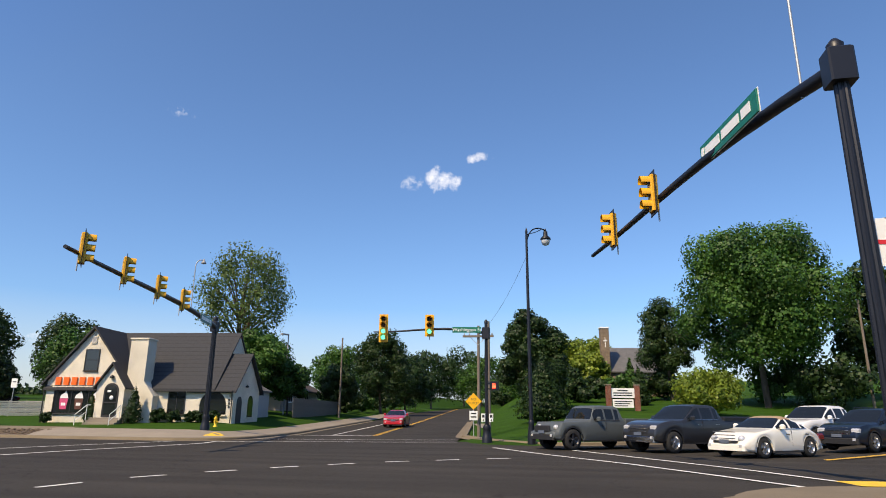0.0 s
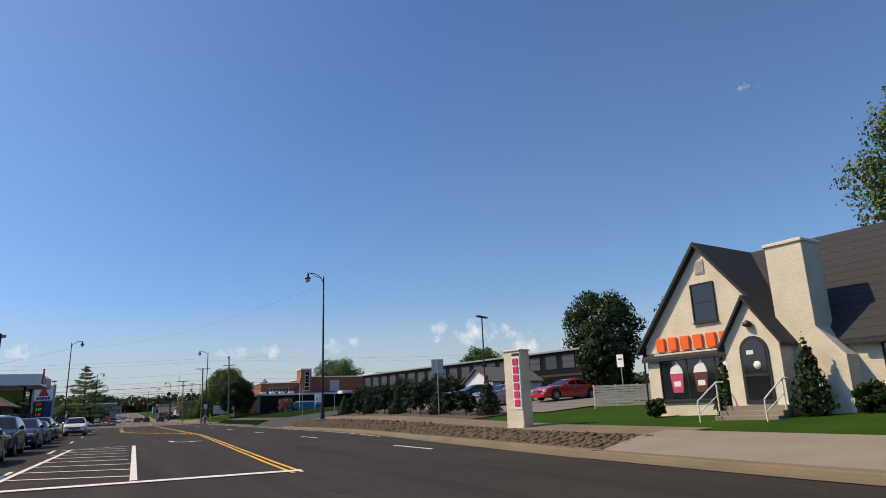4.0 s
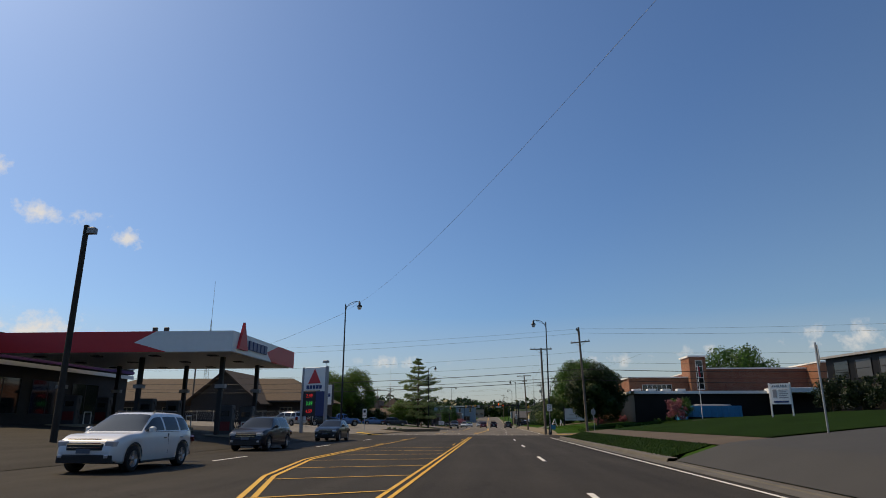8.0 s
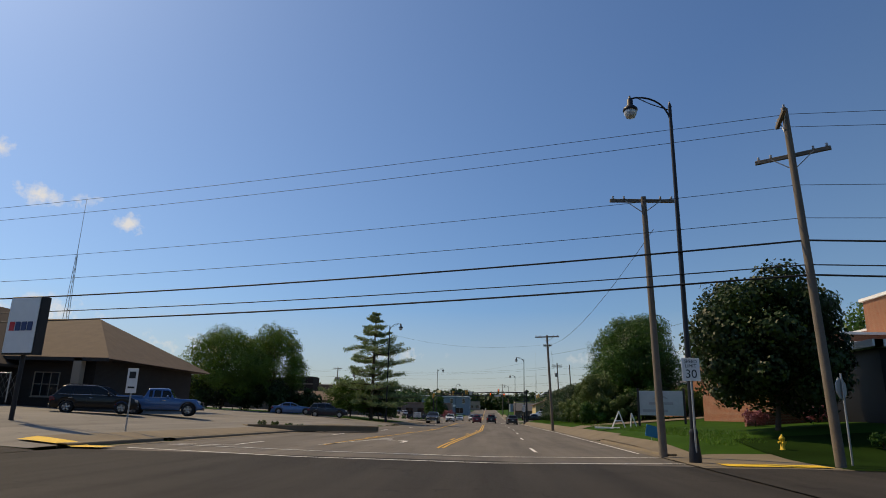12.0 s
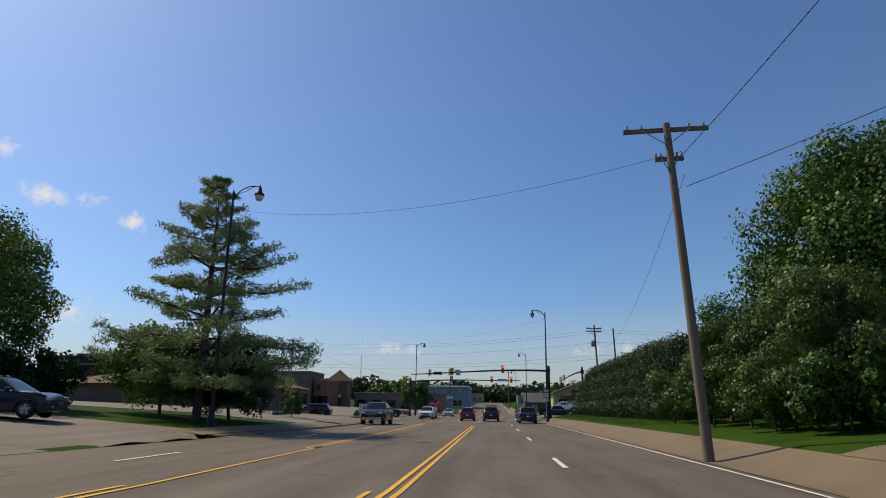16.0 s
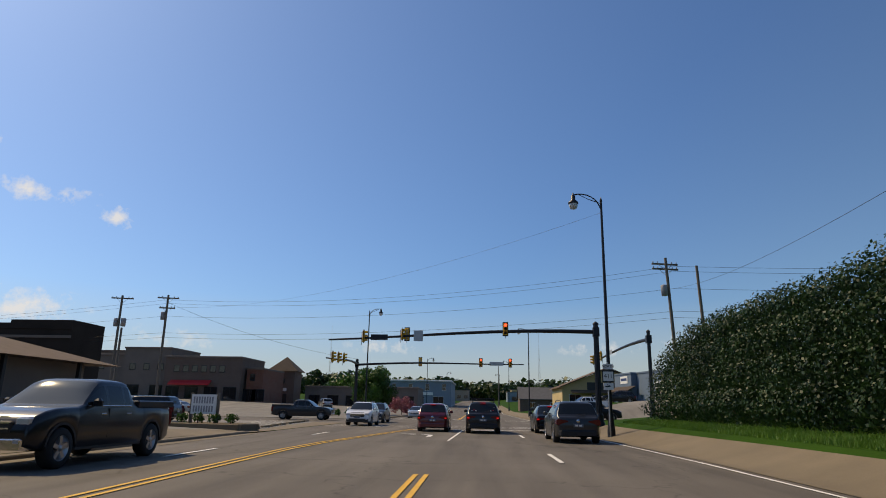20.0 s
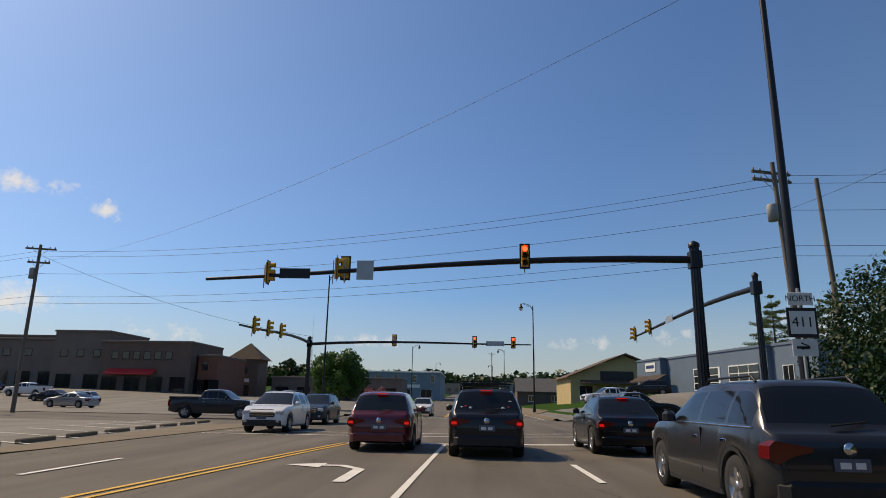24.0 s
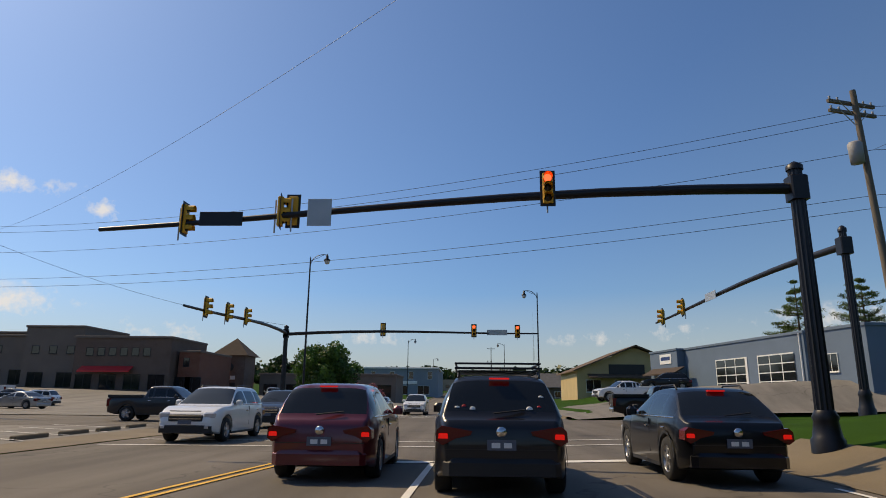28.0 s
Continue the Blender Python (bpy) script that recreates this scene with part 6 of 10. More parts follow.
cs = thing("church_sign", "white church notice board between red brick piers", "sign", m=pose(27.9, -50.1, gz(27.9, -51), 0, 0, -78) @ Matrix.Scale(0.58, 4))
for xx in (0.0, 4.1):
    part("pier", Shape().box(xx - 0.35, xx + 0.35, -0.3, 0.3, -0.6, 3.5, 0.02), BRICK_RED, cs, "red brick pier")
    part("pier_cap", Shape().box(xx - 0.42, xx + 0.42, -0.37, 0.37, 3.5, 3.62, 0.02), CONCRETE_PALE, cs)
bd = part("board", Shape().box(0.35, 3.75, -0.08, 0.08, 1.75, 3.1, 0.04), SIGN_WHITE, cs, "white board")
bd2 = part("board", Shape().box(0.55, 3.55, -0.08, 0.08, 0.4, 1.55, 0.03), SIGN_WHITE, cs)
for i, (a, b) in enumerate(((1.3, 2.8), (0.7, 3.4), (0.7, 3.4))):
    part("lettering", Shape().box(a, b, -0.1, -0.08, 2.7 - 0.34 * i, 2.85 - 0.34 * i), SIGN_BLACK, bd)
for i in range(3):
    part("lettering", Shape().box(0.8, 3.3 - 0.3 * i, -0.1, -0.08, 1.2 - 0.3 * i, 1.32 - 0.3 * i), SIGN_BLACK, bd2)

# ---------------------------------------------------------------- fuel station
FS_Z = gz(-24, 66)
can = thing("fuel_canopy", "white and red fuel station canopy on slim columns", "canopy", m=pose(0, 0, 0))
part("deck", Shape().box(-32.2, -16.5, 60.1, 72.9, 5.75, 6.95), WHITE_PAINT, can, "white canopy deck")
part("soffit", Shape().box(-32.0, -16.7, 60.3, 72.7, 5.68, 5.75), SIGN_WHITE, can)
part("fascia", Shape().prism([(-32.25, 5.7), (-20.7, 5.7), (-22.9, 6.3), (-21.5, 7.02), (-32.25, 7.02)], 60.02, 60.1, "xz"), SIGN_RED, can, "red fascia panel")
part("fascia", Shape().prism([(-20.7, 5.7), (-16.42, 5.7), (-16.42, 7.02), (-21.5, 7.02), (-22.9, 6.3)], 60.02, 60.1, "xz"), SIGN_WHITE, can, "white fascia panel")
part("fascia", Shape().prism([(60.1, 5.7), (67.5, 5.7), (66.4, 6.3), (69.0, 7.02), (60.1, 7.02)], -16.5, -16.42, "yz"), SIGN_WHITE, can, "white fascia panel")
part("fascia", Shape().prism([(67.5, 5.7), (73.0, 5.7), (73.0, 7.02), (69.0, 7.02), (66.4, 6.3)], -16.5, -16.42, "yz"), SIGN_RED, can, "red fascia panel")
part("triangle_emblem", Shape().prism([(60.7, 5.95), (62.3, 5.95), (61.5, 7.75)], -16.42, -16.25, "yz"), SIGN_RED, can, "red triangle emblem")
for i in range(5):
    part("sign_block", Shape().box(-16.42, -16.3, 62.7 + 0.72 * i, 63.28 + 0.72 * i, 6.1, 6.7, 0.03), NAVY_SIGN, can, "blue sign block")
for i, (xx, yy) in enumerate([(a, b) for a in (-29.5, -24.0, -18.3) for b in (63.2, 69.8)]):
    part("column", Shape().box(xx - 0.14, xx + 0.14, yy - 0.14, yy + 0.14, FS_Z - 0.3, 5.7, 0.02), TRIM_BLACK, can, "dark column")
    part("column_sign", Shape().box(xx - 0.35, xx + 0.35, yy - 0.17, yy + 0.17, 3.6, 3.85, 0.01), GREY_PAINT, can)
for i in range(4):
    for j in range(3):
        part("downlight", Shape().box(-30.5 + 4 * i - 0.3, -30.5 + 4 * i + 0.3, 62 + 4.4 * j - 0.3, 62 + 4.4 * j + 0.3, 5.62, 5.68), SIGN_BLACK, can)
for xx in (-22.9, -22.1):
    fl_ = part("floodlight", Shape().box(xx - 0.16, xx + 0.16, 62.3, 62.5, 7.35, 7.62, 0.03), TRIM_BLACK, can, "small dark floodlight")
    part("floodlight_stem", Shape().tube((xx, 62.45, 6.94), (xx, 62.45, 7.4), 0.03), TRIM_BLACK, fl_)


def pump(x, y):
    t = thing("fuel_pump", "dark fuel pump with a red front on its island", "fuel pump", "fuel pumps", pose(x, y, gz(x, y)))
    part("cabinet", Shape().box(-0.5, 0.5, -0.3, 0.3, 0.15, 2.1, 0.04), mat_pump, t)
    part("front", Shape().box(-0.4, 0.4, -0.33, -0.3, 0.4, 1.0), mat_pump_front, t)
    part("screen", Shape().box(-0.3, 0.3, -0.33, -0.3, 1.35, 1.7), GLASS_DARK, t)
    for s_ in (-1, 1):
        part("hose", Shape().path([(s_ * 0.52, -0.1, 1.9), (s_ * 0.75, -0.15, 1.2), (s_ * 0.7, -0.15, 0.5), (s_ * 0.54, -0.12, 1.1)], 0.025, 6), TRIM_BLACK, t)
    part("island", Shape().box(-1.4, 1.4, -0.6, 0.6, -0.1, 0.15, 0.04), CONCRETE_PALE, t)
    part("guard", Shape().path([(1.25, -0.4, 0.15), (1.25, -0.4, 0.95), (1.25, 0.4, 0.95), (1.25, 0.4, 0.15)], 0.04), STEEL, t)
    return t


mat_pump_front = mat("pump_front", (0.16, 0.012, 0.015), 0.5, vary=0.15)
mat_pump = mat("pump_cabinet", (0.05, 0.05, 0.055), 0.5, vary=0.1)
for xx in (-29.5, -24.0, -18.3):
    pump(xx, 64.6)
    pump(xx, 68.4)

shop = thing("station_shop", "dark station shop with white and purple striped band", "shop", m=pose(0, 0, gz(-34, 60)))
part("wall", Shape().box(-48, -33.5, 44, 78, -1, 5.0), DARK_WALL, shop)
part("parapet", Shape().box(-48, -33.2, 43.7, 78.3, 4.3, 6.0), TRIM_BLACK, shop)
part("stripe", Shape().box(-33.2, -33.1, 43.7, 78.3, 4.75, 5.25), SIGN_WHITE, shop, "white band")
part("stripe", Shape().box(-33.2, -33.08, 43.7, 78.3, 4.35, 4.6), mat("purple_band", (0.10, 0.03, 0.16), 0.6, vary=0.1), shop, "purple band")
part("stripe", Shape().box(-33.2, -33.1, 43.7, 78.3, 3.9, 4.2), SIGN_WHITE, shop, "white band")
part("stripe", Shape().box(-47.9, -33.1, 43.55, 43.7, 4.75, 5.25), SIGN_WHITE, shop)
part("stripe", Shape().box(-47.9, -33.1, 43.55, 43.7, 3.9, 4.2), SIGN_WHITE, shop)
for i in range(6):
    window(shop, 49 + 4.6 * i, 1.9, 3.4, 2.4, 0.0, TRIM_BLACK, 2, 1, at=pose(-33.5, 0, 0, 0, 0, 90), sill=False)
simple_house(-47, 27, 0, 17, 11, 3.6, 6.3, GREY_PAINT, ROOF_GREY, "blue-grey gabled building beside the fuel station", wins=((12, 2.0, 1.6, 1.2),))
simple_house(-62, 84, 8, 16, 10, 4.2, 7.6, STUCCO_DARK, ROOF_BROWN, "dark brown roofed house behind the pumps", wins=((3, 2.0, 1.4, 1.5), (7, 2.0, 1.4, 1.5), (11, 2.0, 1.4, 1.5)))

# price sign
ps = thing("price_sign", "tall fuel price sign with a red triangle and lit digits", "sign", m=pose(-19.8, 87.7, 0, 0, 0, -26))
gzp = gz(-19, 87)
for xx in (0.0, 3.15):
    part("post", Shape().box(xx - 0.14, xx + 0.14, -0.14, 0.14, gzp - 0.3, 7.0, 0.02), GREY_PAINT, ps, "pale steel post")
part("panel", Shape().box(0.14, 3.01, -0.12, 0.12, 4.6, 6.95, 0.02), SIGN_WHITE, ps, "white sign panel")
part("triangle_emblem", Shape().prism([(0.75, 5.3), (2.45, 5.3), (1.6, 6.8)], -0.15, -0.12), SIGN_RED, ps, "red triangle emblem")
for i in range(5):
    part("sign_block", Shape().box(0.55 + 0.43 * i, 0.9 + 0.43 * i, -0.145, -0.12, 4.75, 5.12), NAVY_SIGN, ps, "blue sign block")
led = part("price_board", Shape().box(0.14, 1.85, -0.1, 0.1, 2.0, 4.5, 0.01), TRIM_BLACK, ps, "black price board")
part("side_board", Shape().box(1.85, 3.01, -0.1, 0.1, 2.0, 4.5, 0.01), NAVY_SIGN, ps, "dark blue side board")
LED_R = mat("led_red", (0.4, 0.01, 0.01), 0.4, vary=0, emit=(1, 0.03, 0.03), power=0.4)
LED_G = mat("led_green", (0.01, 0.4, 0.05), 0.4, vary=0, emit=(0.05, 1, 0.2), power=0.4)
for i, (wd, m_) in enumerate((("2.99", LED_R), ("3.59", LED_G), ("4.59", LED_R))):
    letters("price_digits", wd, 0.52, m_, led, pose(1.0, -0.11, 4.05 - 0.78 * i) @ FACE_S, 0.004)
part("top_lamp", Shape().box(2.7, 3.3, -0.3, 0.1, 7.35, 7.6, 0.03), GREY_PAINT, ps)
part("lamp_arm", Shape().tube((3.1, 0, 6.9), (3.0, 0, 7.4), 0.03), GREY_PAINT, ps)

am = thing("clinic_sign", "white box sign on a dark post with blue blocks", "sign", m=pose(-21.0, 102.3, 0, 0, 0, -12))
part("post", Shape().tube((0, 0.1, 0), (0, 0.1, 3.6), 0.1), TRIM_BLACK, am)
part("box", Shape().box(-0.9, 0.9, -0.25, 0.25, 3.5, 6.1, 0.03), TRIM_BLACK, am)
part("panel", Shape().box(-0.83, 0.83, -0.28, -0.25, 3.57, 6.03), SIGN_WHITE, am, "white panel")
for i, mm_ in enumerate((SIGN_RED, NAVY_SIGN, NAVY_SIGN, NAVY_SIGN)):
    part("sign_block", Shape().box(-0.66 + 0.34 * i, -0.38 + 0.34 * i, -0.3, -0.28, 4.55, 4.95, 0.02), mm_, am)

# ---------------------------------------------------------------- tan roofed clinic
cl = thing("clinic_building", "low tan brick clinic under a wide brown shingle roof", "building", m=pose(0, 0, gz(-40, 120) - 0.4))
ROOF_CLINIC = mat("clinic_shingle", (0.085, 0.057, 0.039), 0.9, vary=0.25, scale=1.5, fine=14, bump=0.5)
# brick darkened to near-black: the walls' shade is put into the colour
CLINIC_BRICK_SHADE = brick_mat("clinic_brick_shade", (0.034, 0.024, 0.019), (0.028, 0.020, 0.016), (0.042, 0.033, 0.028))
part("wall", Shape().box(-66, -28, 119, 134, -1, 3.6), CLINIC_BRICK_SHADE, cl)
s = Shape()
s.add([(-67, 118, 3.5), (-26.5, 118, 3.5), (-26.5, 135, 3.5), (-67, 135, 3.5), (-60, 126.5, 7.4), (-33, 126.5, 7.4)], [(0, 1, 5, 4), (1, 2, 5), (2, 3, 4, 5), (3, 0, 4), (0, 3, 2, 1)])
part("roof", s, ROOF_CLINIC, cl, "brown shingle hip roof")
# gable front also near-black, standing for shade under its eave
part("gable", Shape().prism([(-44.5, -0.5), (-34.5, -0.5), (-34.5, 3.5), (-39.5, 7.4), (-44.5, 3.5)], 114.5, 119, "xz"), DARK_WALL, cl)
part("roof", Shape().prism(chevron(-44.5, -34.5, 3.5, 7.6, over=0.9, th=0.2), 113.5, 126, "xz"), ROOF_BROWN, cl)
part("fascia", Shape().box(-67, -26.5, 117.9, 118, 3.3, 3.55), DARK_WALL, cl)
for i in range(3):
    window(cl, -63 + 6.5 * i, 1.7, 2.2, 1.6, 119, STUCCO, 3, 2)
window(cl, -31.5, 1.7, 1.8, 1.6, 119, STUCCO, 3, 2)
part("column", Shape().box(-29, -28.4, 117.9, 118.4, -1, 3.5), STUCCO, cl)
fnc = thing("chain_fence", "low chain link fence beside the clinic", "fence", m=pose(-52, 104, gz(-45, 104), 0, 0, 2))
for i in range(14):
    part("fence_post", Shape().tube((2.2 * i, 0, -0.2), (2.2 * i, 0, 1.25), 0.03, 0.03, 6), GALV, fnc)
part("top_rail", Shape().tube((0, 0, 1.2), (28.6, 0, 1.2), 0.025, 0.025, 6), GALV, fnc)
s = Shape()
for i in range(120):
    s.tube((0.24 * i, 0, 0.05), (0.24 * i + 0.6, 0, 1.2), 0.006, 0.006, 3, False)
    s.tube((0.24 * i + 0.6, 0, 0.05), (0.24 * i, 0, 1.2), 0.006, 0.006, 3, False)
part("mesh", s, GALV, fnc, fix=False)

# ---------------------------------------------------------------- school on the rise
# near-black stands for the shade on the school's glazed front and wing wall
SCHOOL_SHADE = mat("shaded_front", (0.010, 0.010, 0.011), 0.45, vary=0.3, scale=0.8, spec=0.15)
sch = thing("school", "long low red brick school with a dark glazed front", "school", m=pose(0, 0, 0))
low = part("wall", Shape().box(18.5, 60, 107, 128, 0.5, 5.0), SCHOOL_SHADE, sch, "dark glazed front")
part("fascia", Shape().box(18.0, 60, 106.4, 107.0, 5.0, 5.35), WHITE_PAINT, sch, "white roof edge")
part("fascia", Shape().box(17.9, 18.4, 106.4, 128, 5.0, 5.35), WHITE_PAINT, sch)
part("roof", Shape().box(18.4, 60, 107, 128, 5.0, 5.25), GREY_PAINT, sch)
part("tower", Shape().box(31.8, 34.4, 126.5, 131, 4.5, 11.6, 0.03), BRICK_ORANGE, sch, "orange brick stair tower")
part("tower_cap", Shape().box(31.6, 34.6, 126.3, 131.2, 11.6, 11.85), WHITE_PAINT, sch)
window(sch, 33.3, 8.8, 1.0, 4.4, 126.5, WHITE_PAINT, 1, 5)
part("hall", Shape().box(34.4, 50.5, 128, 150, 4.5, 9.8), BRICK_RED, sch, "red brick hall")
part("hall_cap", Shape().box(34.4, 50.7, 127.8, 150, 9.8, 10.0), WHITE_PAINT, sch)
part("classroom_block", Shape().box(22.4, 31.8, 128, 150, 4.5, 8.4), BRICK_ORANGE, sch, "orange brick classrooms")
part("classroom_cap", Shape().box(22.2, 31.8, 127.8, 150, 8.4, 8.6), WHITE_PAINT, sch)
window(sch, 26.8, 6.5, 4.6, 1.6, 128, WHITE_PAINT, 6, 2)
part("office", Shape().box(50.5, 60, 124, 150, 4.5, 10.4), BRICK_ORANGE, sch, "orange brick block")
part("office_cap", Shape().box(50.4, 60.2, 123.8, 150, 10.4, 10.6), WHITE_PAINT, sch)
window(sch, 52.5, 7.9, 1.6, 2.2, 124, WHITE_PAINT, 2, 3)
part("entrance_canopy", Shape().box(35, 46, 103.5, 107, 5.0, 5.6, 0.03), WHITE_PAINT, sch, "white entrance canopy")
part("roof_ladder", Shape().tube((50.2, 127.4, 5.3), (51.6, 127.4, 10.8), 0.04).tube((50.9, 127.4, 5.3), (52.3, 127.4, 10.8), 0.04), SIGN_RED, sch)
for i in range(4):
    part("roof_unit", Shape().box(19.5 + 2.0 * i, 20.6 + 2.0 * i, 112, 113.2, 5.25, 5.9, 0.04), WHITE_PAINT, sch)
# glazed classroom wing nearer the crossing
wg = thing("school_wing", "two storey school wing with rows of windows", "school", m=pose(35.6, 92, 0, 0, 0, -80.5))
L_ = 58.0
# wing wall takes the same shade-coloured material
part("wall", Shape().box(0, L_, 0, 10, 0.5, 7.9), SCHOOL_SHADE, wg, "dark stained wall")
part("roof_edge", Shape().box(-0.4, L_ + 0.4, -0.5, 10, 7.9, 8.12), GREY_PAINT, wg)
part("band", Shape().box(0, L_, -0.06, 0, 4.7, 5.0), DARK_WALL, wg)
WINDOW_PALE = mat("blind_window", (0.075, 0.08, 0.088), 0.25, vary=0.2, scale=0.6)
for i in range(18):
    window(wg, 2.2 + 3.15 * i, 6.6, 2.1, 1.7, 0.0, TRIM_BLACK, 1, 2, WINDOW_PALE if i % 4 else GLASS_DARK, sill=False)
    window(wg, 2.2 + 3.15 * i, 3.6, 2.1, 1.6, 0.0, TRIM_BLACK, 1, 2, GLASS_DARK if i % 3 else WINDOW_PALE, sill=False)

dm = thing("dumpster", "blue steel roll-off dumpster on the school lawn", "dumpster", m=pose(25.0, 104.5, gz(27, 104), 0, 0, 8))
BLUE_BIN = mat("blue_steel", (0.02, 0.22, 0.42), 0.55, vary=0.2, scale=2, fine=25)
bx_ = Shape()
bx_.box(0, 6.4, 0, 0.1, 0.15, 1.55).box(0, 6.4, 2.2, 2.3, 0.15, 1.55).box(0, 0.1, 0.1, 2.2, 0.15, 1.55).box(6.3, 6.4, 0.1, 2.2, 0.15, 1.55).box(0.1, 6.3, 0.1, 2.2, 0.15, 0.25)
part("body", bx_, BLUE_BIN, dm)
for i in range(9):
    part("rib", Shape().box(0.1 + 0.75 * i, 0.2 + 0.75 * i, -0.08, 0.0, 0.15, 1.5), BLUE_BIN, dm)
part("rubble", Shape().box(0.6, 5.6, 0.3, 2.0, 1.3, 1.75, 0.3), GREY_PAINT, dm)
part("runner", Shape().box(0, 6.4, 0.3, 0.5, -0.2, 0.15).box(0, 6.4, 1.8, 2.0, -0.2, 0.15), TRIM_BLACK, dm)
prt = thing("portable_toilet", "light blue portable toilet beside the dumpster", "toilet cabin", m=pose(23.2, 104.2, gz(23.5, 104), 0, 0, 8))
part("cabin", Shape().box(0, 1.15, 0, 1.15, -0.1, 2.1, 0.03), BLUE_BIN, prt)
part("door", Shape().box(0.15, 1.0, -0.04, 0, 0.1, 1.95, 0.01), mat("pale_blue", (0.25, 0.45, 0.6), 0.5, vary=0.1), prt)
part("roof", Shape().box(-0.05, 1.2, -0.05, 1.2, 2.1, 2.3, 0.12), WHITE_PAINT, prt)
fp = thing("flag_pole", "white flag pole with a furled flag on the lawn", "flag pole", m=pose(25.8, 103.5, gz(26, 103.5)))
part("pole", Shape().tube((0, 0, -0.2), (0, 0, 6.6), 0.06, 0.035), WHITE_PAINT, fp)
part("flag", Shape().prism([(0.04, 5.2), (0.3, 5.0), (0.22, 6.3), (0.04, 6.4)], -0.03, 0.03), SIGN_RED, fp)
av = thing("lawn_sign", "white two-post lawn sign with a plan and writing", "sign", m=pose(19.9, 67.5, gz(20.2, 67), 0, 0, -35))
for xx in (-0.66, 0.66):
    part("post", Shape().box(xx - 0.05, xx + 0.05, -0.05, 0.05, -0.2, 2.3, 0.01), WHITE_PAINT, av)
bdp = part("board", Shape().box(-0.61, 0.61, -0.09, -0.05, 0.85, 2.25), SIGN_WHITE, av)
letters("lettering", "AVAILABLE", 0.2, SIGN_BLACK, bdp, pose(0, -0.093, 2.07) @ FACE_S, 0.003)
for i in range(5):
    part("lettering", Shape().box(-0.08, 0.5 - 0.09 * (i % 2), -0.1, -0.09, 1.78 - 0.13 * i, 1.84 - 0.13 * i), GREY_PAINT, bdp)
part("lettering", Shape().box(-0.45, -0.2, -0.1, -0.09, 1.3, 1.85), GREY_PAINT, bdp)
part("lettering", Shape().box(-0.45, 0.5, -0.1, -0.09, 0.95, 1.08), NAVY_SIGN, bdp)

# ---------------------------------------------------------------- brick buildings past the side street
bb = thing("brick_building", "flat roofed orange brick building behind the lawn", "building", m=pose(0, 0, gz(24, 150) - 0.3))
part("wall", Shape().box(24.5, 50, 152, 175, -1, 4.2), BRICK_ORANGE, bb)
part("coping", Shape().box(24.3, 50, 151.8, 175, 4.2, 4.4), WHITE_PAINT, bb)
part("roof", Shape().prism(chevron(25, 42, 4.4, 6.6, over=0.2), 162, 180, "xz"), ROOF_GREY, bb)
part("vent", Shape().tube((27, 160, 4.3), (27, 160, 5.4), 0.2), GALV, bb)
for i in range(4):
    window(bb, 26 + 5 * i, 1.8, 2.0, 1.2, 152, WHITE_PAINT, 2, 1)
b2 = thing("brick_annex", "low brick annex with a pale rendered bay and basement windows", "building", m=pose(0, 0, gz(20, 112) - 0.2))
part("wall", Shape().box(17.5, 18.6, 117, 130, -1, 3.3), BRICK_ORANGE, b2, "orange brick corner")
part("wall", Shape().box(18.6, 21.4, 117, 130, -1, 3.3), STUCCO, b2, "pale rendered bay")
part("wall", Shape().box(21.4, 34, 117, 130, -1, 3.3), DARK_WALL, b2)
part("coping", Shape().box(17.3, 34, 116.8, 130, 3.3, 3.5), WHITE_PAINT, b2)
for i in range(4):
    window(b2, 19 + 3 * i, 0.9, 1.2, 0.7, 117, TRIM_BLACK, 1, 1)
part("garden_wall", Shape().box(14.5, 30, 113.5, 113.8, -0.6, 0.5), BRICK_RED, b2)
gs = thing("company_sign", "grey company sign board between two dark posts", "sign", m=pose(11.6, 127, gz(11.8, 126), 0, 0, -25))
for xx in (0.0, 3.4):
    part("post", Shape().box(xx - 0.08, xx + 0.08, -0.08, 0.08, -0.3, 2.9, 0.01), TRIM_BLACK, gs)
gb = part("board", Shape().box(0.08, 3.32, -0.04, 0.04, 0.85, 2.7), SIGN_BACK, gs)
part("emblem", Shape().prism([(1.1, 2.05), (1.7, 2.5), (2.3, 2.05), (1.7, 2.2)], -0.06, -0.04), GREY_PAINT, gb)
part("lettering", Shape().box(0.8, 2.6, -0.06, -0.04, 1.65, 1.85), GREY_PAINT, gb)
part("lettering", Shape().box(0.3, 2.2, -0.06, -0.04, 1.1, 1.3), GREY_PAINT, gb)
fs_ = thing("folded_sign", "toppled white A-frame sign on the grass", "sign", m=pose(9.4, 126.6, gz(9.6, 126.6), 0, 0, -10))
part("leg", Shape().tube((0, 0, 0.05), (0.55, 0.2, 1.3), 0.05).tube((1.0, 0, 0.05), (0.55, 0.2, 1.3), 0.05).tube((0.25, 0.05, 0.6), (0.8, 0.1, 0.6), 0.04), WHITE_PAINT, fs_)
part("board", Shape().box(-1.3, 0.6, -0.5, 0.4, 0.0, 0.12, 0.02), WHITE_PAINT, fs_)
part("leg", Shape().tube((1.4, 0.3, 0.05), (1.5, 0.4, 1.2), 0.05).tube((1.9, 0.3, 0.05), (1.5, 0.4, 1.2), 0.05), WHITE_PAINT, fs_)
ys_ = thing("yard_sign", "small blue yard sign tilted beside the pole", "sign", m=pose(7.9, 108.5, gz(8, 108.5), 0, 12, 10))
part("panel", Shape().box(-0.35, 0.35, -0.015, 0.015, 0.2, 0.75), BLUE_BIN, ys_)
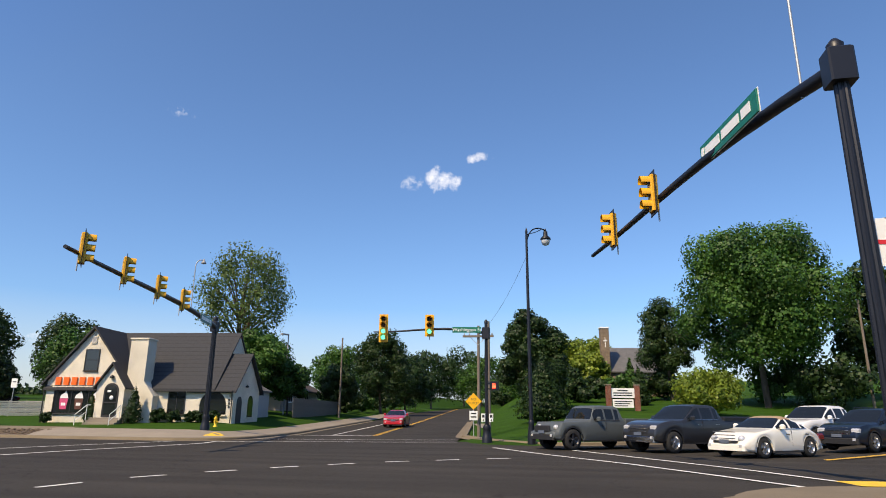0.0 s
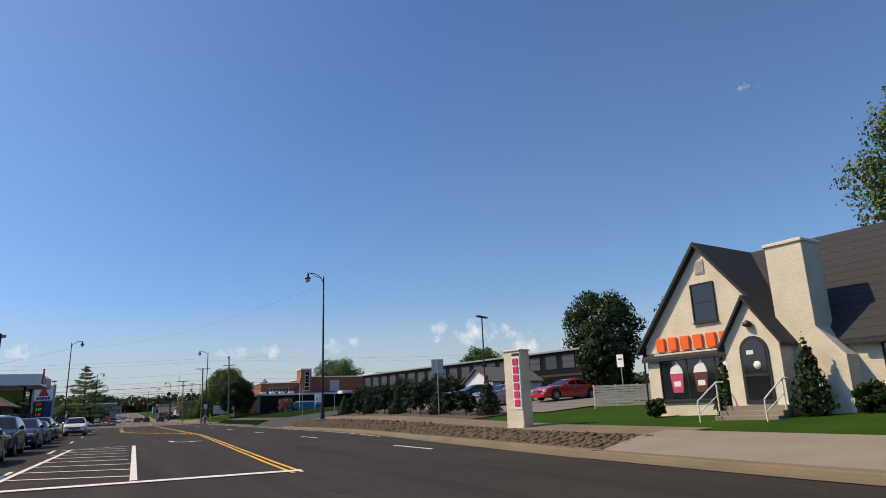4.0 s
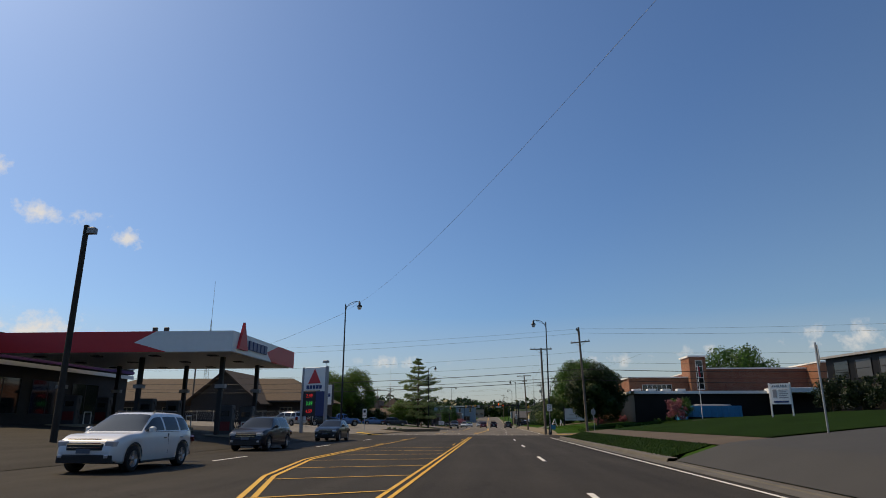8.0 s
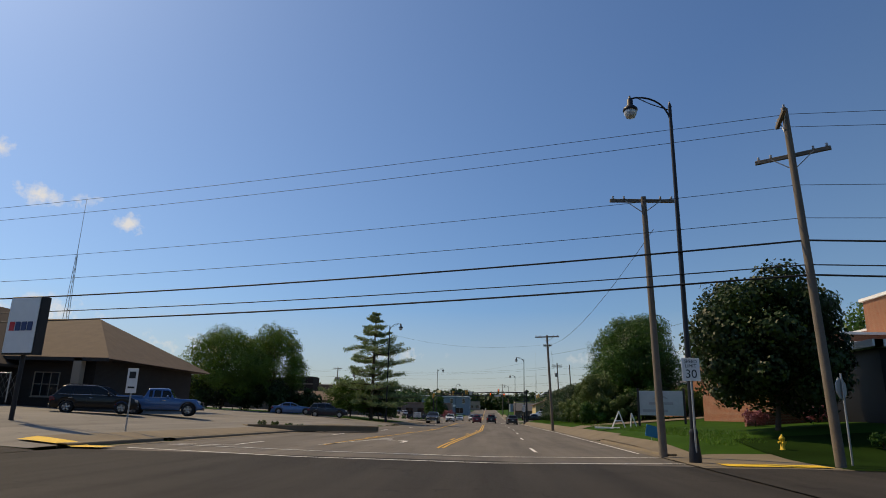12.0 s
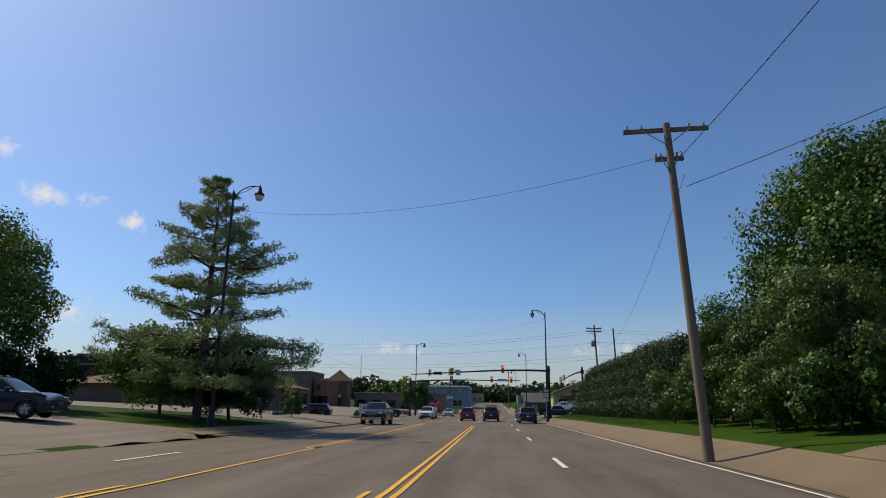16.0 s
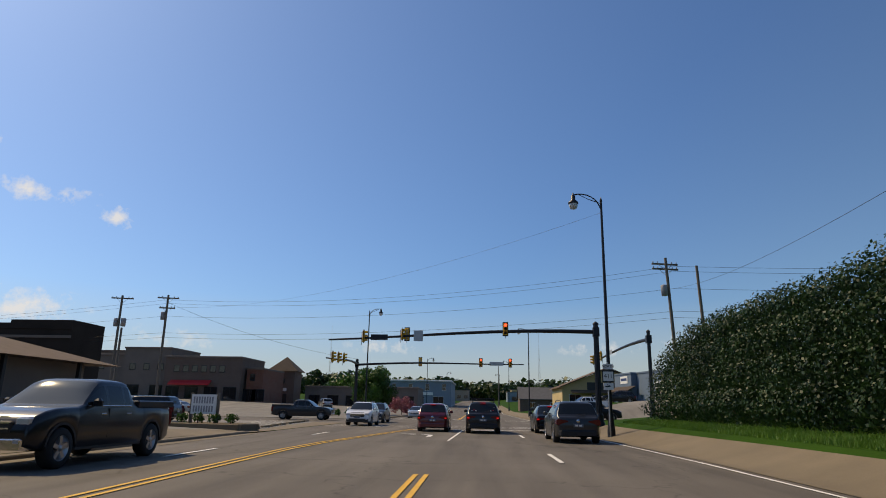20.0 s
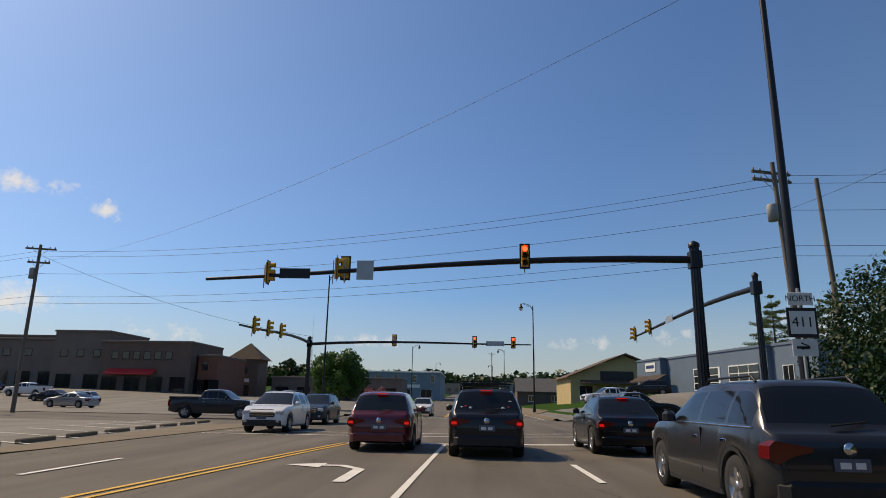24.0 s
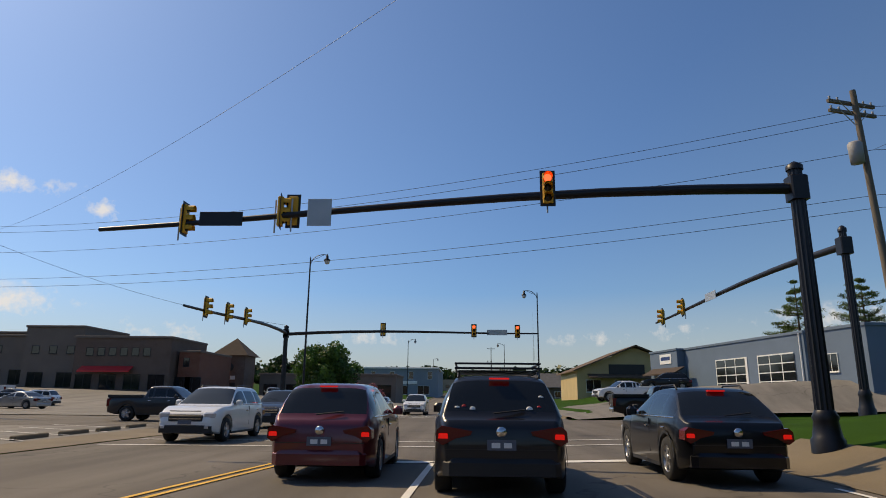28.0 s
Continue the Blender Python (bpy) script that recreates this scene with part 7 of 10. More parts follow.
part("stake", Shape().tube((0, 0, -0.2), (0, 0, 0.3), 0.015), GALV, ys_)

# ---------------------------------------------------------------- diner with tan roof, and brown block behind
DINER_Z = 1.0
dn = thing("diner", "low dark diner under a tan shingle roof", "restaurant", m=pose(0, 0, DINER_Z))
part("wall", Shape().box(-44, -23.5, 193, 207, -1, 2.6), STUCCO_DARK, dn)
s = Shape()
s.add([(-45.2, 191.6, 2.5), (-22.0, 191.6, 2.5), (-22.0, 208.4, 2.5), (-45.2, 208.4, 2.5), (-40, 200, 4.3), (-27.5, 200, 4.3)], [(0, 1, 5, 4), (1, 2, 5), (2, 3, 4, 5), (3, 0, 4), (0, 3, 2, 1)])
part("roof", s, ROOF_TAN, dn, "tan shingle hip roof")
for i in range(3):
    part("porch_post", Shape().box(-22.7, -22.5, 193 + 6 * i, 193.2 + 6 * i, -1, 2.5), TRIM_BLACK, dn)
part("notice", Shape().box(-30.6, -29.4, 192.9, 192.97, 0.9, 2.1), SIGN_WHITE, dn)
window(dn, -34, 1.4, 2.4, 1.3, 193, TRIM_BLACK, 2, 1)
window(dn, -26, 1.4, 2.0, 1.3, 193, TRIM_BLACK, 2, 1)
bk = thing("brown_block", "brown flat roofed commercial block with small upper windows", "building", m=pose(0, 0, 0.1))
BLOCK_DARK = mat("dark_brown_render", (0.035, 0.028, 0.024), 0.9, vary=0.25, scale=0.6, fine=25, bump=0.2, spec=0.1)
part("wall", Shape().box(-80.5, -44.5, 237, 243, -1, 9.0), BLOCK_DARK, bk)
for i in range(5):
    part("parapet", Shape().box(-80.5 + 7.2 * i, -73.3 + 7.2 * i, 236.9, 243, 9.0, 9.3 + 0.35 * ((i + 1) % 3)), BLOCK_DARK, bk)
    part("band", Shape().box(-80.5 + 7.2 * i, -73.3 + 7.2 * i, 236.85, 236.9, 8.0, 8.3), STUCCO_DARK, bk)
    for k in range(2):
        window(bk, -78.1 + 7.5 * i + 2.6 * k, 5.6, 1.2, 1.3, 237, TRIM_BLACK, 1, 1)
    window(bk, -76.7 + 7.5 * i, 1.9, 3.4, 2.2, 237, TRIM_BLACK, 2, 1, sill=False, name="shop_window")
ks = thing("restaurant_sign", "white restaurant sign board on two wooden posts", "sign", m=pose(-14.6, 202.6, gz(-14, 203), 0, 0, -14) @ Matrix.Scale(0.76, 4))
for xx in (0.0, 2.1):
    part("post", Shape().box(xx - 0.09, xx + 0.09, -0.09, 0.09, -0.2, 2.35, 0.01), WOOD_POLE, ks)
kb = part("board", Shape().box(0.05, 2.05, -0.14, -0.09, 0.95, 2.25), SIGN_WHITE, ks)
for i in range(8):
    part("lettering", Shape().box(0.22 + 0.21 * i, 0.34 + 0.21 * i, -0.155, -0.14, 1.65, 2.1), GREY_PAINT, kb)
    part("lettering", Shape().box(0.22 + 0.21 * i, 0.34 + 0.21 * i, -0.155, -0.14, 1.1, 1.5), GREY_PAINT, kb)
pb = thing("planter_bed", "low stone planter bed round the restaurant sign", "planter", m=pose(-15.6, 201.8, gz(-14.5, 202), 0, 0, -14))
part("edging", Shape().box(0, 4.4, 0, 0.25, -0.2, 0.25, 0.04).box(0, 4.4, 1.6, 1.85, -0.2, 0.25, 0.04).box(0, 0.25, 0.25, 1.6, -0.2, 0.25, 0.04).box(4.15, 4.4, 0.25, 1.6, -0.2, 0.25, 0.04), CONCRETE, pb)
part("soil", Shape().box(0.25, 4.15, 0.25, 1.6, -0.2, 0.2), SOIL, pb)
fr_ = thing("pipe_railing", "black pipe railing along the diner ramp", "railing", m=pose(-17.2, 181.5, gz(-17, 186), 0, 0, 96))
part("rail", Shape().tube((0, 0, 1.0), (16, 0, 0.75), 0.03).tube((0, 0, 0.6), (16, 0, 0.4), 0.025), TRIM_BLACK, fr_)
for i in range(6):
    part("rail_post", Shape().tube((3.2 * i, 0, -0.3), (3.2 * i, 0, 1.0 - 0.05 * i), 0.035), TRIM_BLACK, fr_)
part("retaining_wall", Shape().box(0, 16, 0.1, 0.4, -0.3, 0.35, 0.03), CONCRETE, fr_)

# ---------------------------------------------------------------- shops round the far car park
def shop_block(x0, x1, y, h, wall, label, wins, cornice=True, awning=None, d=14):
    t = thing("shop_building", label, "shop", "shops round the car park", pose(0, 0, float(hz((x0 + x1) / 2, y)) - 0.2))
    part("wall", Shape().box(x0, x1, y, y + d, -1, h), wall, t)
    if cornice:
        part("cornice", Shape().box(x0 - 0.15, x1 + 0.15, y - 0.25, y + d, h, h + 0.35, 0.06), STUCCO_DARK, t)
    for wx_, wz_, ww_, wh_ in wins:
        window(t, wx_, wz_, ww_, wh_, y, TRIM_BLACK, 1, 1)
    n = max(2, int((x1 - x0) / 4))
    for i in range(n):
        cx = x0 + (i + 0.5) * (x1 - x0) / n
        window(t, cx, 1.6, 2.6, 2.3, y, TRIM_BLACK, 2, 1, sill=False, name="shop_window")
    if awning:
        a, b, col = awning
        part("awning", Shape().prism([(y - 1.3, 3.1), (y, 3.9), (y, 4.1), (y - 1.3, 3.3)], a, b, "yz"), col, t, "red fabric awning")
    return t


SHOP_WALL = mat("shop_stucco", (0.165, 0.135, 0.115), 0.9, vary=0.15, scale=0.5, fine=25, bump=0.15)
shop_block(-112, -74, 302, 8.4, SHOP_WALL, "beige two storey shop block with small upper windows", [(-108 + 4 * i, 6.2, 1.3, 1.2) for i in range(8)])
shop_block(-74, -64, 300, 10.2, SHOP_WALL, "taller beige shop block with a stepped parapet", [(-72 + 3 * i, 6.5, 1.2, 1.2) for i in range(3)])
shop_block(-64, -48, 298, 8.6, BRICK_BROWN, "brown brick shop with a red awning", [(-61.5 + 1.9 * i, 6.4, 1.1, 1.2) for i in range(6)], awning=(-62.5, -54, SIGN_RED))
shop_block(-100, -84, 318, 10.5, STUCCO_DARK, "dark shop block behind the car park", [])
shop_block(-41, -14, 322, 4.6, STUCCO_DARK, "low dark shop row beyond the tower", [])
shop_block(-47.5, -44, 300, 6.8, BRICK_RED, "narrow red brick shop front", [(-46.2, 5.2, 0.9, 1.3)])
tw = thing("clock_tower", "square brown tower with a pyramid roof", "tower", m=pose(-45, 319, gz(-45, 319) - 0.3))
part("shaft", Shape().box(-2.9, 2.9, -2.9, 2.9, -1, 7.6), BRICK_BROWN, tw)
s = Shape()
s.add([(-3.6, -3.6, 7.5), (3.6, -3.6, 7.5), (3.6, 3.6, 7.5), (-3.6, 3.6, 7.5), (0, 0, 11.0)], [(0, 1, 4), (1, 2, 4), (2, 3, 4), (3, 0, 4), (3, 2, 1, 0)])
part("roof", s, ROOF_BROWN, tw, "brown pyramid roof")
part("clock", Shape().lathe([(0, -3.0), (0.8, -2.98), (0.8, -2.9)], (0, 0, 5.3), 18, "y"), SIGN_BLACK, tw)
part("tower_sign", Shape().box(-1.2, 1.2, -3.0, -2.9, 3.0, 3.7), SIGN_WHITE, tw)
part("doorway", Shape().box(-1.3, 1.3, -2.95, -2.88, -0.5, 2.4), TRIM_BLACK, tw)
two = thing("corner_building", "pale blue two storey corner building with a cornice", "building", m=pose(0, 0, gz(-20, 400) - 0.2))
PALE_BLUE = mat("pale_blue_wall", (0.20, 0.25, 0.30), 0.8, vary=0.15, scale=0.3, fine=10)
part("wall", Shape().box(-33, -9.5, 400, 440, -1, 8.2), PALE_BLUE, two)
part("cornice", Shape().box(-33.4, -9.1, 399.6, 440, 8.2, 8.7, 0.1), WHITE_PAINT, two)
for i in range(4):
    window(two, -30 + 6 * i, 6.2, 1.3, 2.2, 400, WHITE_PAINT, 1, 2)
part("shop_sign", Shape().box(-31, -16, 399.8, 400, 3.4, 4.4), SIGN_WHITE, two)
for i in range(3):
    window(two, -28 + 7 * i, 1.6, 3.6, 2.6, 400, WHITE_PAINT, 2, 1)

# ---------------------------------------------------------------- workshop and yellow shop on the right
ws = thing("workshop", "blue painted workshop with two glazed roller doors", "workshop", m=pose(23.2, 275.3, 2.65, 0, 0, -80.5))
part("wall", Shape().box(0, 26.4, 0, 12, -1.8, 4.2), BLUE_WALL, ws)
part("wall", Shape().box(26.4, 32.4, 0.5, 12, -1.8, 4.2), BLUE_WALL, ws)
part("parapet", Shape().box(-0.1, 26.5, -0.1, 12, 4.2, 4.42, 0.02), BLUE_WALL, ws)
part("parapet", Shape().box(26.5, 32.5, 0.4, 12, 4.2, 4.42, 0.02), BLUE_WALL, ws)
part("office_front", Shape().box(0, 6.7, -0.9, 0, -1.8, 4.2), BLUE_WALL, ws)
part("office_parapet", Shape().box(-0.1, 6.8, -1.0, -0.1, 4.2, 4.42, 0.02), BLUE_WALL, ws)
for i in range(2):
    d_ = part("roller_door", Shape().box(13.0 + 7.0 * i, 18.4 + 7.0 * i - 0.4 * i, -0.06, 0.0, -0.4, 2.75), WHITE_PAINT, ws, "white glazed roller door")
    for r_ in range(4):
        for c_ in range(3):
            part("pane", Shape().box(13.14 + 7.0 * i + 1.68 * c_, 14.7 + 7.0 * i + 1.68 * c_, -0.075, -0.06, -0.3 + 0.76 * r_, 0.36 + 0.76 * r_), GLASS_DARK, d_)
part("awning", Shape().prism([(-2.2, 1.5), (-0.9, 2.2), (-0.9, 2.35), (-2.2, 1.65)], 0.4, 8.2, "yz"), ROOF_BROWN, ws, "brown shingle awning")
window(ws, 2.2, 0.5, 2.0, 1.6, -0.9, WHITE_PAINT, 1, 1)
window(ws, 5.0, 0.3, 1.1, 2.1, -0.9, TRIM_BLACK, 1, 1, sill=False, name="door")
part("sign_panel", Shape().box(2.6, 5.4, -0.96, -0.9, 2.8, 3.9), SIGN_WHITE, ws)
part("lettering", Shape().box(2.9, 5.1, -0.975, -0.96, 3.2, 3.6), NAVY_SIGN, ws)
window(ws, 28.6, 1.7, 1.4, 1.3, 0.5, WHITE_PAINT, 2, 1)
part("downpipe", Shape().tube((26.0, -0.1, -1), (26.0, -0.1, 4.2), 0.07), WHITE_PAINT, ws)
yb = thing("yellow_shop", "pale yellow gabled shop with a dark sign", "shop", m=pose(0, 0, gz(20, 290) - 0.2))
part("wall", Shape().box(15.5, 32, 288, 304, -1, 3.4), YELLOW_WALL, yb)
part("wall", Shape().prism([(15.5, 3.4), (32, 3.4), (23.7, 6.6)], 288, 288.3), YELLOW_WALL, yb)
part("roof", Shape().prism(chevron(15.5, 32, 3.4, 6.7, over=0.6), 287, 305, "xz"), ROOF_TAN, yb)
part("shop_sign", Shape().box(20, 25, 287.85, 287.99, 2.7, 4.2, 0.03), SIGN_BLACK, yb)
part("porch_roof", Shape().prism([(286.2, 2.2), (288, 2.7), (288, 2.85), (286.2, 2.35)], 17, 30, "yz"), ROOF_TAN, yb)
for i in range(4):
    window(yb, 17.8 + 4 * i, 1.2, 2.0, 1.6, 288, WHITE_PAINT, 2, 1)
simple_house(10.5, 330, 0, 12, 8, 3.2, 5.8, BRICK_BROWN, ROOF_GREY, "small brown brick house beyond the crossing", wins=((3, 1.6, 1.2, 1.2), (8, 1.6, 1.2, 1.2)))
for i, (xx, yy, w_, h_) in enumerate(((-34, 470, 22, 6), (14, 480, 26, 5), (-50, 540, 30, 7), (20, 560, 24, 6), (-24, 600, 18, 6))):
    fb = thing("far_building", "distant flat roofed building beside the road", "building", "distant buildings", pose(xx, yy, gz(xx, yy) - 0.3))
    part("wall", Shape().box(0, w_, 0, 14, -1, h_), (STUCCO, PALE_BLUE, BRICK_BROWN, YELLOW_WALL, STUCCO)[i], fb)
    part("coping", Shape().box(-0.2, w_ + 0.2, -0.2, 14, h_, h_ + 0.3), STUCCO_DARK, fb)
    for k in range(4):
        window(fb, w_ * (k + 0.5) / 4, 2.0, 2.2, 1.8, 0.0, TRIM_BLACK, 1, 1, sill=False)


# ================================================================ vehicles
WHEELS = {}


def wheel_meshes(r, w, dark):
    key = (round(r, 2), round(w, 2), dark)
    if key not in WHEELS:
        ty = Shape().lathe([(r * 0.62, -w / 2), (r * 0.93, -w / 2), (r, -w * 0.36), (r, w * 0.36), (r * 0.93, w / 2), (r * 0.62, w / 2)], n=22, axis="x").mesh("tyre")
        ty.materials.append(TYRE)
        s = Shape()
        s.lathe([(r * 0.64, w * 0.5), (r * 0.6, w * 0.42), (r * 0.56, w * 0.2), (0.0, w * 0.18)], n=22, axis="x")
        for k in range(5):
            a = 2 * math.pi * k / 5
            m = Matrix.Rotation(a, 4, "X")
            s.box(w * 0.2, w * 0.44, -0.045, 0.045, 0.0, r * 0.6, 0.0, m)
        s.lathe([(0.07, w * 0.2), (0.07, w * 0.46), (0.0, w * 0.47)], n=10, axis="x")
        ri = s.mesh("rim")
        ri.materials.append(RIM_DARK if dark else RIM)
        fix_normals(ty)
        fix_normals(ri)
        WHEELS[key] = (ty, ri)
    return WHEELS[key]


SPEC = {
    # length, width, height, clearance, wheel r, belt z, hood z, nose z, windscreen foot, windscreen run, rear glass foot, rear run, tail z
    "suv": (4.75, 1.88, 1.70, 0.24, 0.36, 1.08, 1.05, 0.92, 1.05, 0.85, -2.18, 0.42, 1.05),
    "bigsuv": (5.0, 1.94, 1.74, 0.24, 0.38, 1.10, 1.08, 0.95, 1.12, 0.85, -2.3, 0.45, 1.08),
    "crossover": (4.65, 1.86, 1.62, 0.22, 0.37, 1.06, 1.02, 0.86, 0.95, 0.95, -2.05, 0.65, 1.03),
    "sedan": (5.0, 1.88, 1.48, 0.19, 0.35, 0.98, 0.95, 0.78, 0.95, 0.95, -1.75, 0.75, 1.0),
    "hatch": (4.4, 1.84, 1.63, 0.2, 0.33, 1.02, 1.0, 0.82, 1.05, 1.05, -2.05, 0.5, 1.0),
    "van": (5.1, 1.98, 1.76, 0.2, 0.34, 1.05, 1.0, 0.85, 1.35, 1.0, -2.4, 0.3, 1.05),
    "pickup": (5.75, 2.0, 1.9, 0.36, 0.41, 1.25, 1.22, 1.08, 1.3, 0.75, -0.85, 0.2, 1.28),
    "jeep": (5.5, 1.88, 1.85, 0.36, 0.42, 1.18, 1.16, 1.1, 0.85, 0.3, -0.95, 0.1, 1.16),
    "beetle": (4.3, 1.82, 1.46, 0.2, 0.35, 0.98, 0.96, 0.66, 0.65, 0.7, -1.35, 0.85, 0.92),
}


SHELLS = {}


def shell_half(kind, v):
    L, W = SPEC[kind][:2]
    e = max(0, (abs(v) - (L / 2 - 0.95)) / 0.95)
    return W / 2 * (1 - (0.13 if kind not in ("jeep", "pickup") else 0.06) * e ** 2 - 0.08 * e ** 9)


def car_shell(kind, ys):
    """One smooth skin from sill over the roof to sill, split into body, roof and panes."""
    if kind in SHELLS:
        return SHELLS[kind]
    L, W, H, cl, wr, belt, hood, nose, wf, wrun, rf_, rrun, tail = SPEC[kind]
    hw, zt = W / 2, H - 0.02
    y0, y1, y2, y3 = wf, wf - wrun, rf_ + rrun, rf_
    front = [(wf, belt + 0.01), (wf + 0.12, hood + 0.02), ((wf + L / 2) / 2, hood), (L / 2 - 0.4, nose + (hood - nose) * 0.5), (L / 2 - 0.12, nose - 0.05), (L / 2 - 0.02, nose - 0.22), (L / 2, nose - 0.34)]
    back = [(-L / 2, tail - 0.36), (-L / 2 + 0.02, tail - 0.16), (-L / 2 + 0.06, tail - 0.03), (min(-L / 2 + 0.2, y3 - 0.01), tail + 0.0)]
    if kind == "jeep":
        front = [(wf, belt + 0.01), (wf + 0.05, hood), (L / 2 - 0.36, nose + 0.02), (L / 2 - 0.3, nose - 0.02), (L / 2 - 0.26, 0.76), (L / 2 - 0.02, 0.74), (L / 2, 0.6)]
    if kind == "beetle":
        front = [(wf, belt + 0.01), (wf + 0.3, 0.95), (L / 2 - 0.6, 0.86), (L / 2 - 0.2, nose), (L / 2 - 0.03, 0.52), (L / 2, 0.42)]
        back = [(-L / 2, 0.45), (-L / 2 + 0.05, 0.6), (-L / 2 + 0.25, 0.78), (-L / 2 + 0.7, 0.95)]
    if kind in ("pickup", "jeep"):
        back = [(-L / 2, tail - 0.2), (-L / 2 + 0.02, tail - 0.02), (rf_ - 0.1, tail - 0.02)]
    mid = [(y3, belt + 0.01), (y2 - 0.12 * rrun, zt - 0.09), (y2 + 0.12, zt - 0.02), ((y1 + y2) / 2, zt), (y1 - 0.12, zt - 0.015), (y1 + 0.1 * wrun, zt - 0.085)]
    pts = back + mid + front
    d = np.linspace(-L / 2 - 0.3, L / 2 + 0.3, 1601)
    T = np.interp(d, [p[0] for p in pts], [p[1] for p in pts])
    kw = int(0.11 / (d[1] - d[0])) | 1
    Ts = np.convolve(np.pad(T, kw // 2, mode="edge"), np.ones(kw) / kw, "valid")
    inner = np.abs(d) < L / 2 - 0.12
    T = np.where(inner, Ts, T)

    def top(v):
        return float(np.interp(v, d, T))
    ax_f, ax_r = L / 2 - 0.92, -L / 2 + (1.15 if kind in ("pickup", "jeep") else 0.9)
    ya = wr * 1.18

    def bottom(v):
        b = cl + (0.12 * max(0, (abs(v) - (L / 2 - 0.5)) / 0.5))
        for c in (ax_f, ax_r):
            q = abs(v - c)
            if q < ya:
                b = max(b, wr + math.sqrt(max(ya * ya - q * q, 0)) * 0.98)
        return b
    wagon = kind in ("suv", "bigsuv", "van", "crossover", "hatch")
    yb_ = (y0 + y3) / 2 + (0.28 if wagon else 0.12)
    yc_ = y3 + (0.95 if wagon else 0.5)
    keys = [y0 - 0.03, y1 + 0.04, y2 - 0.05, y3 + 0.05, y0 - 0.16, y3 + 0.24, yb_ - 0.05, yb_ + 0.05, yc_ - 0.05, yc_ + 0.05, y1 - 0.05, y2 + 0.05, (y0 + y1) / 2, (y2 + y3) / 2, y0 - 0.45, -L / 2 + 0.02, -L / 2 + 0.06, -L / 2 + 0.12, L / 2 - 0.02, L / 2 - 0.06, L / 2 - 0.12]
    ys = sorted(set(list(ys) + [round(k, 3) for k in keys]))
    gmax = zt - belt
    wt = hw * (0.70 if kind not in ("jeep", "pickup", "van") else 0.78)
    verts, rows = [], 16
    for v in ys:
        w_, b_, t_ = shell_half(kind, v), bottom(v), top(v)
        zs = min(belt, t_ - 0.03)
        b_ = min(b_, zs - 0.08)
        hgt, g = zs - b_, t_ - zs
        ws = w_ * 0.957
        w1 = ws * 0.965 - (ws * 0.965 - wt) * min(1, max(0, g / gmax))
        z1 = zs + 0.84 * g
        sec = [(w_ * 0.8, b_), (w_ * 0.955, b_), (w_ * 0.985, b_ + 0.05 * min(1, hgt / 0.3)), (w_, b_ + hgt * 0.45), (w_ * 0.992, b_ + hgt * 0.78), (ws, zs)]
        for k in (0.09, 0.3, 0.6, 0.9, 1.0):
            sec.append((ws + (w1 - ws) * (k + 0.12 * math.sin(math.pi * k) * -1), zs + (z1 - zs) * k))
        for q in (20, 40, 58, 75, 90):
            q = radians(q)
            sec.append((w1 * max(0.0, math.cos(q)) ** 0.55 if q < 1.57 else 0.0, z1 + (t_ - z1) * math.sin(q) ** 0.8))
        verts += [(x_, v, z_) for x_, z_ in sec] + [(-x_, v, z_) for x_, z_ in sec[-2::-1]]
    m = 2 * rows - 1
    S = collections.defaultdict(list)
    for j in range(len(ys) - 1):
        ym = (ys[j] + ys[j + 1]) / 2
        g = top(ym) - min(belt, top(ym) - 0.03)
        for i in range(m - 1):
            r, sd = (i, "r") if i < rows - 1 else (m - 2 - i, "l")
            key = "body"
            if 6 <= r <= 8 and g > 0.1 and y3 + 0.24 < ym < y0 - 0.16 and abs(ym - yb_) > 0.05 and (abs(ym - yc_) > 0.05):
                key = "side_window:" + sd + ("a" if ym > yb_ else "b" if ym > yc_ else "c")
            elif r >= 11 and y1 + 0.04 < ym < y0 - 0.03:
                key = "windscreen"
            elif r >= 11 and y3 + 0.05 < ym < y2 - 0.05:
                key = "rear_window"
            elif r >= 9 and y2 - 0.05 < ym < y1 + 0.04:
                key = "roof"
            S[key].append((j * m + i, j * m + i + 1, (j + 1) * m + i + 1, (j + 1) * m + i))
        S["body"].append((j * m + m - 1, j * m, (j + 1) * m, (j + 1) * m + m - 1))
    S["body"] += [tuple(range(m)), tuple(range((len(ys) - 1) * m + m - 1, (len(ys) - 1) * m - 1, -1))]
    SHELLS[kind] = (S, verts)
    return SHELLS[kind]


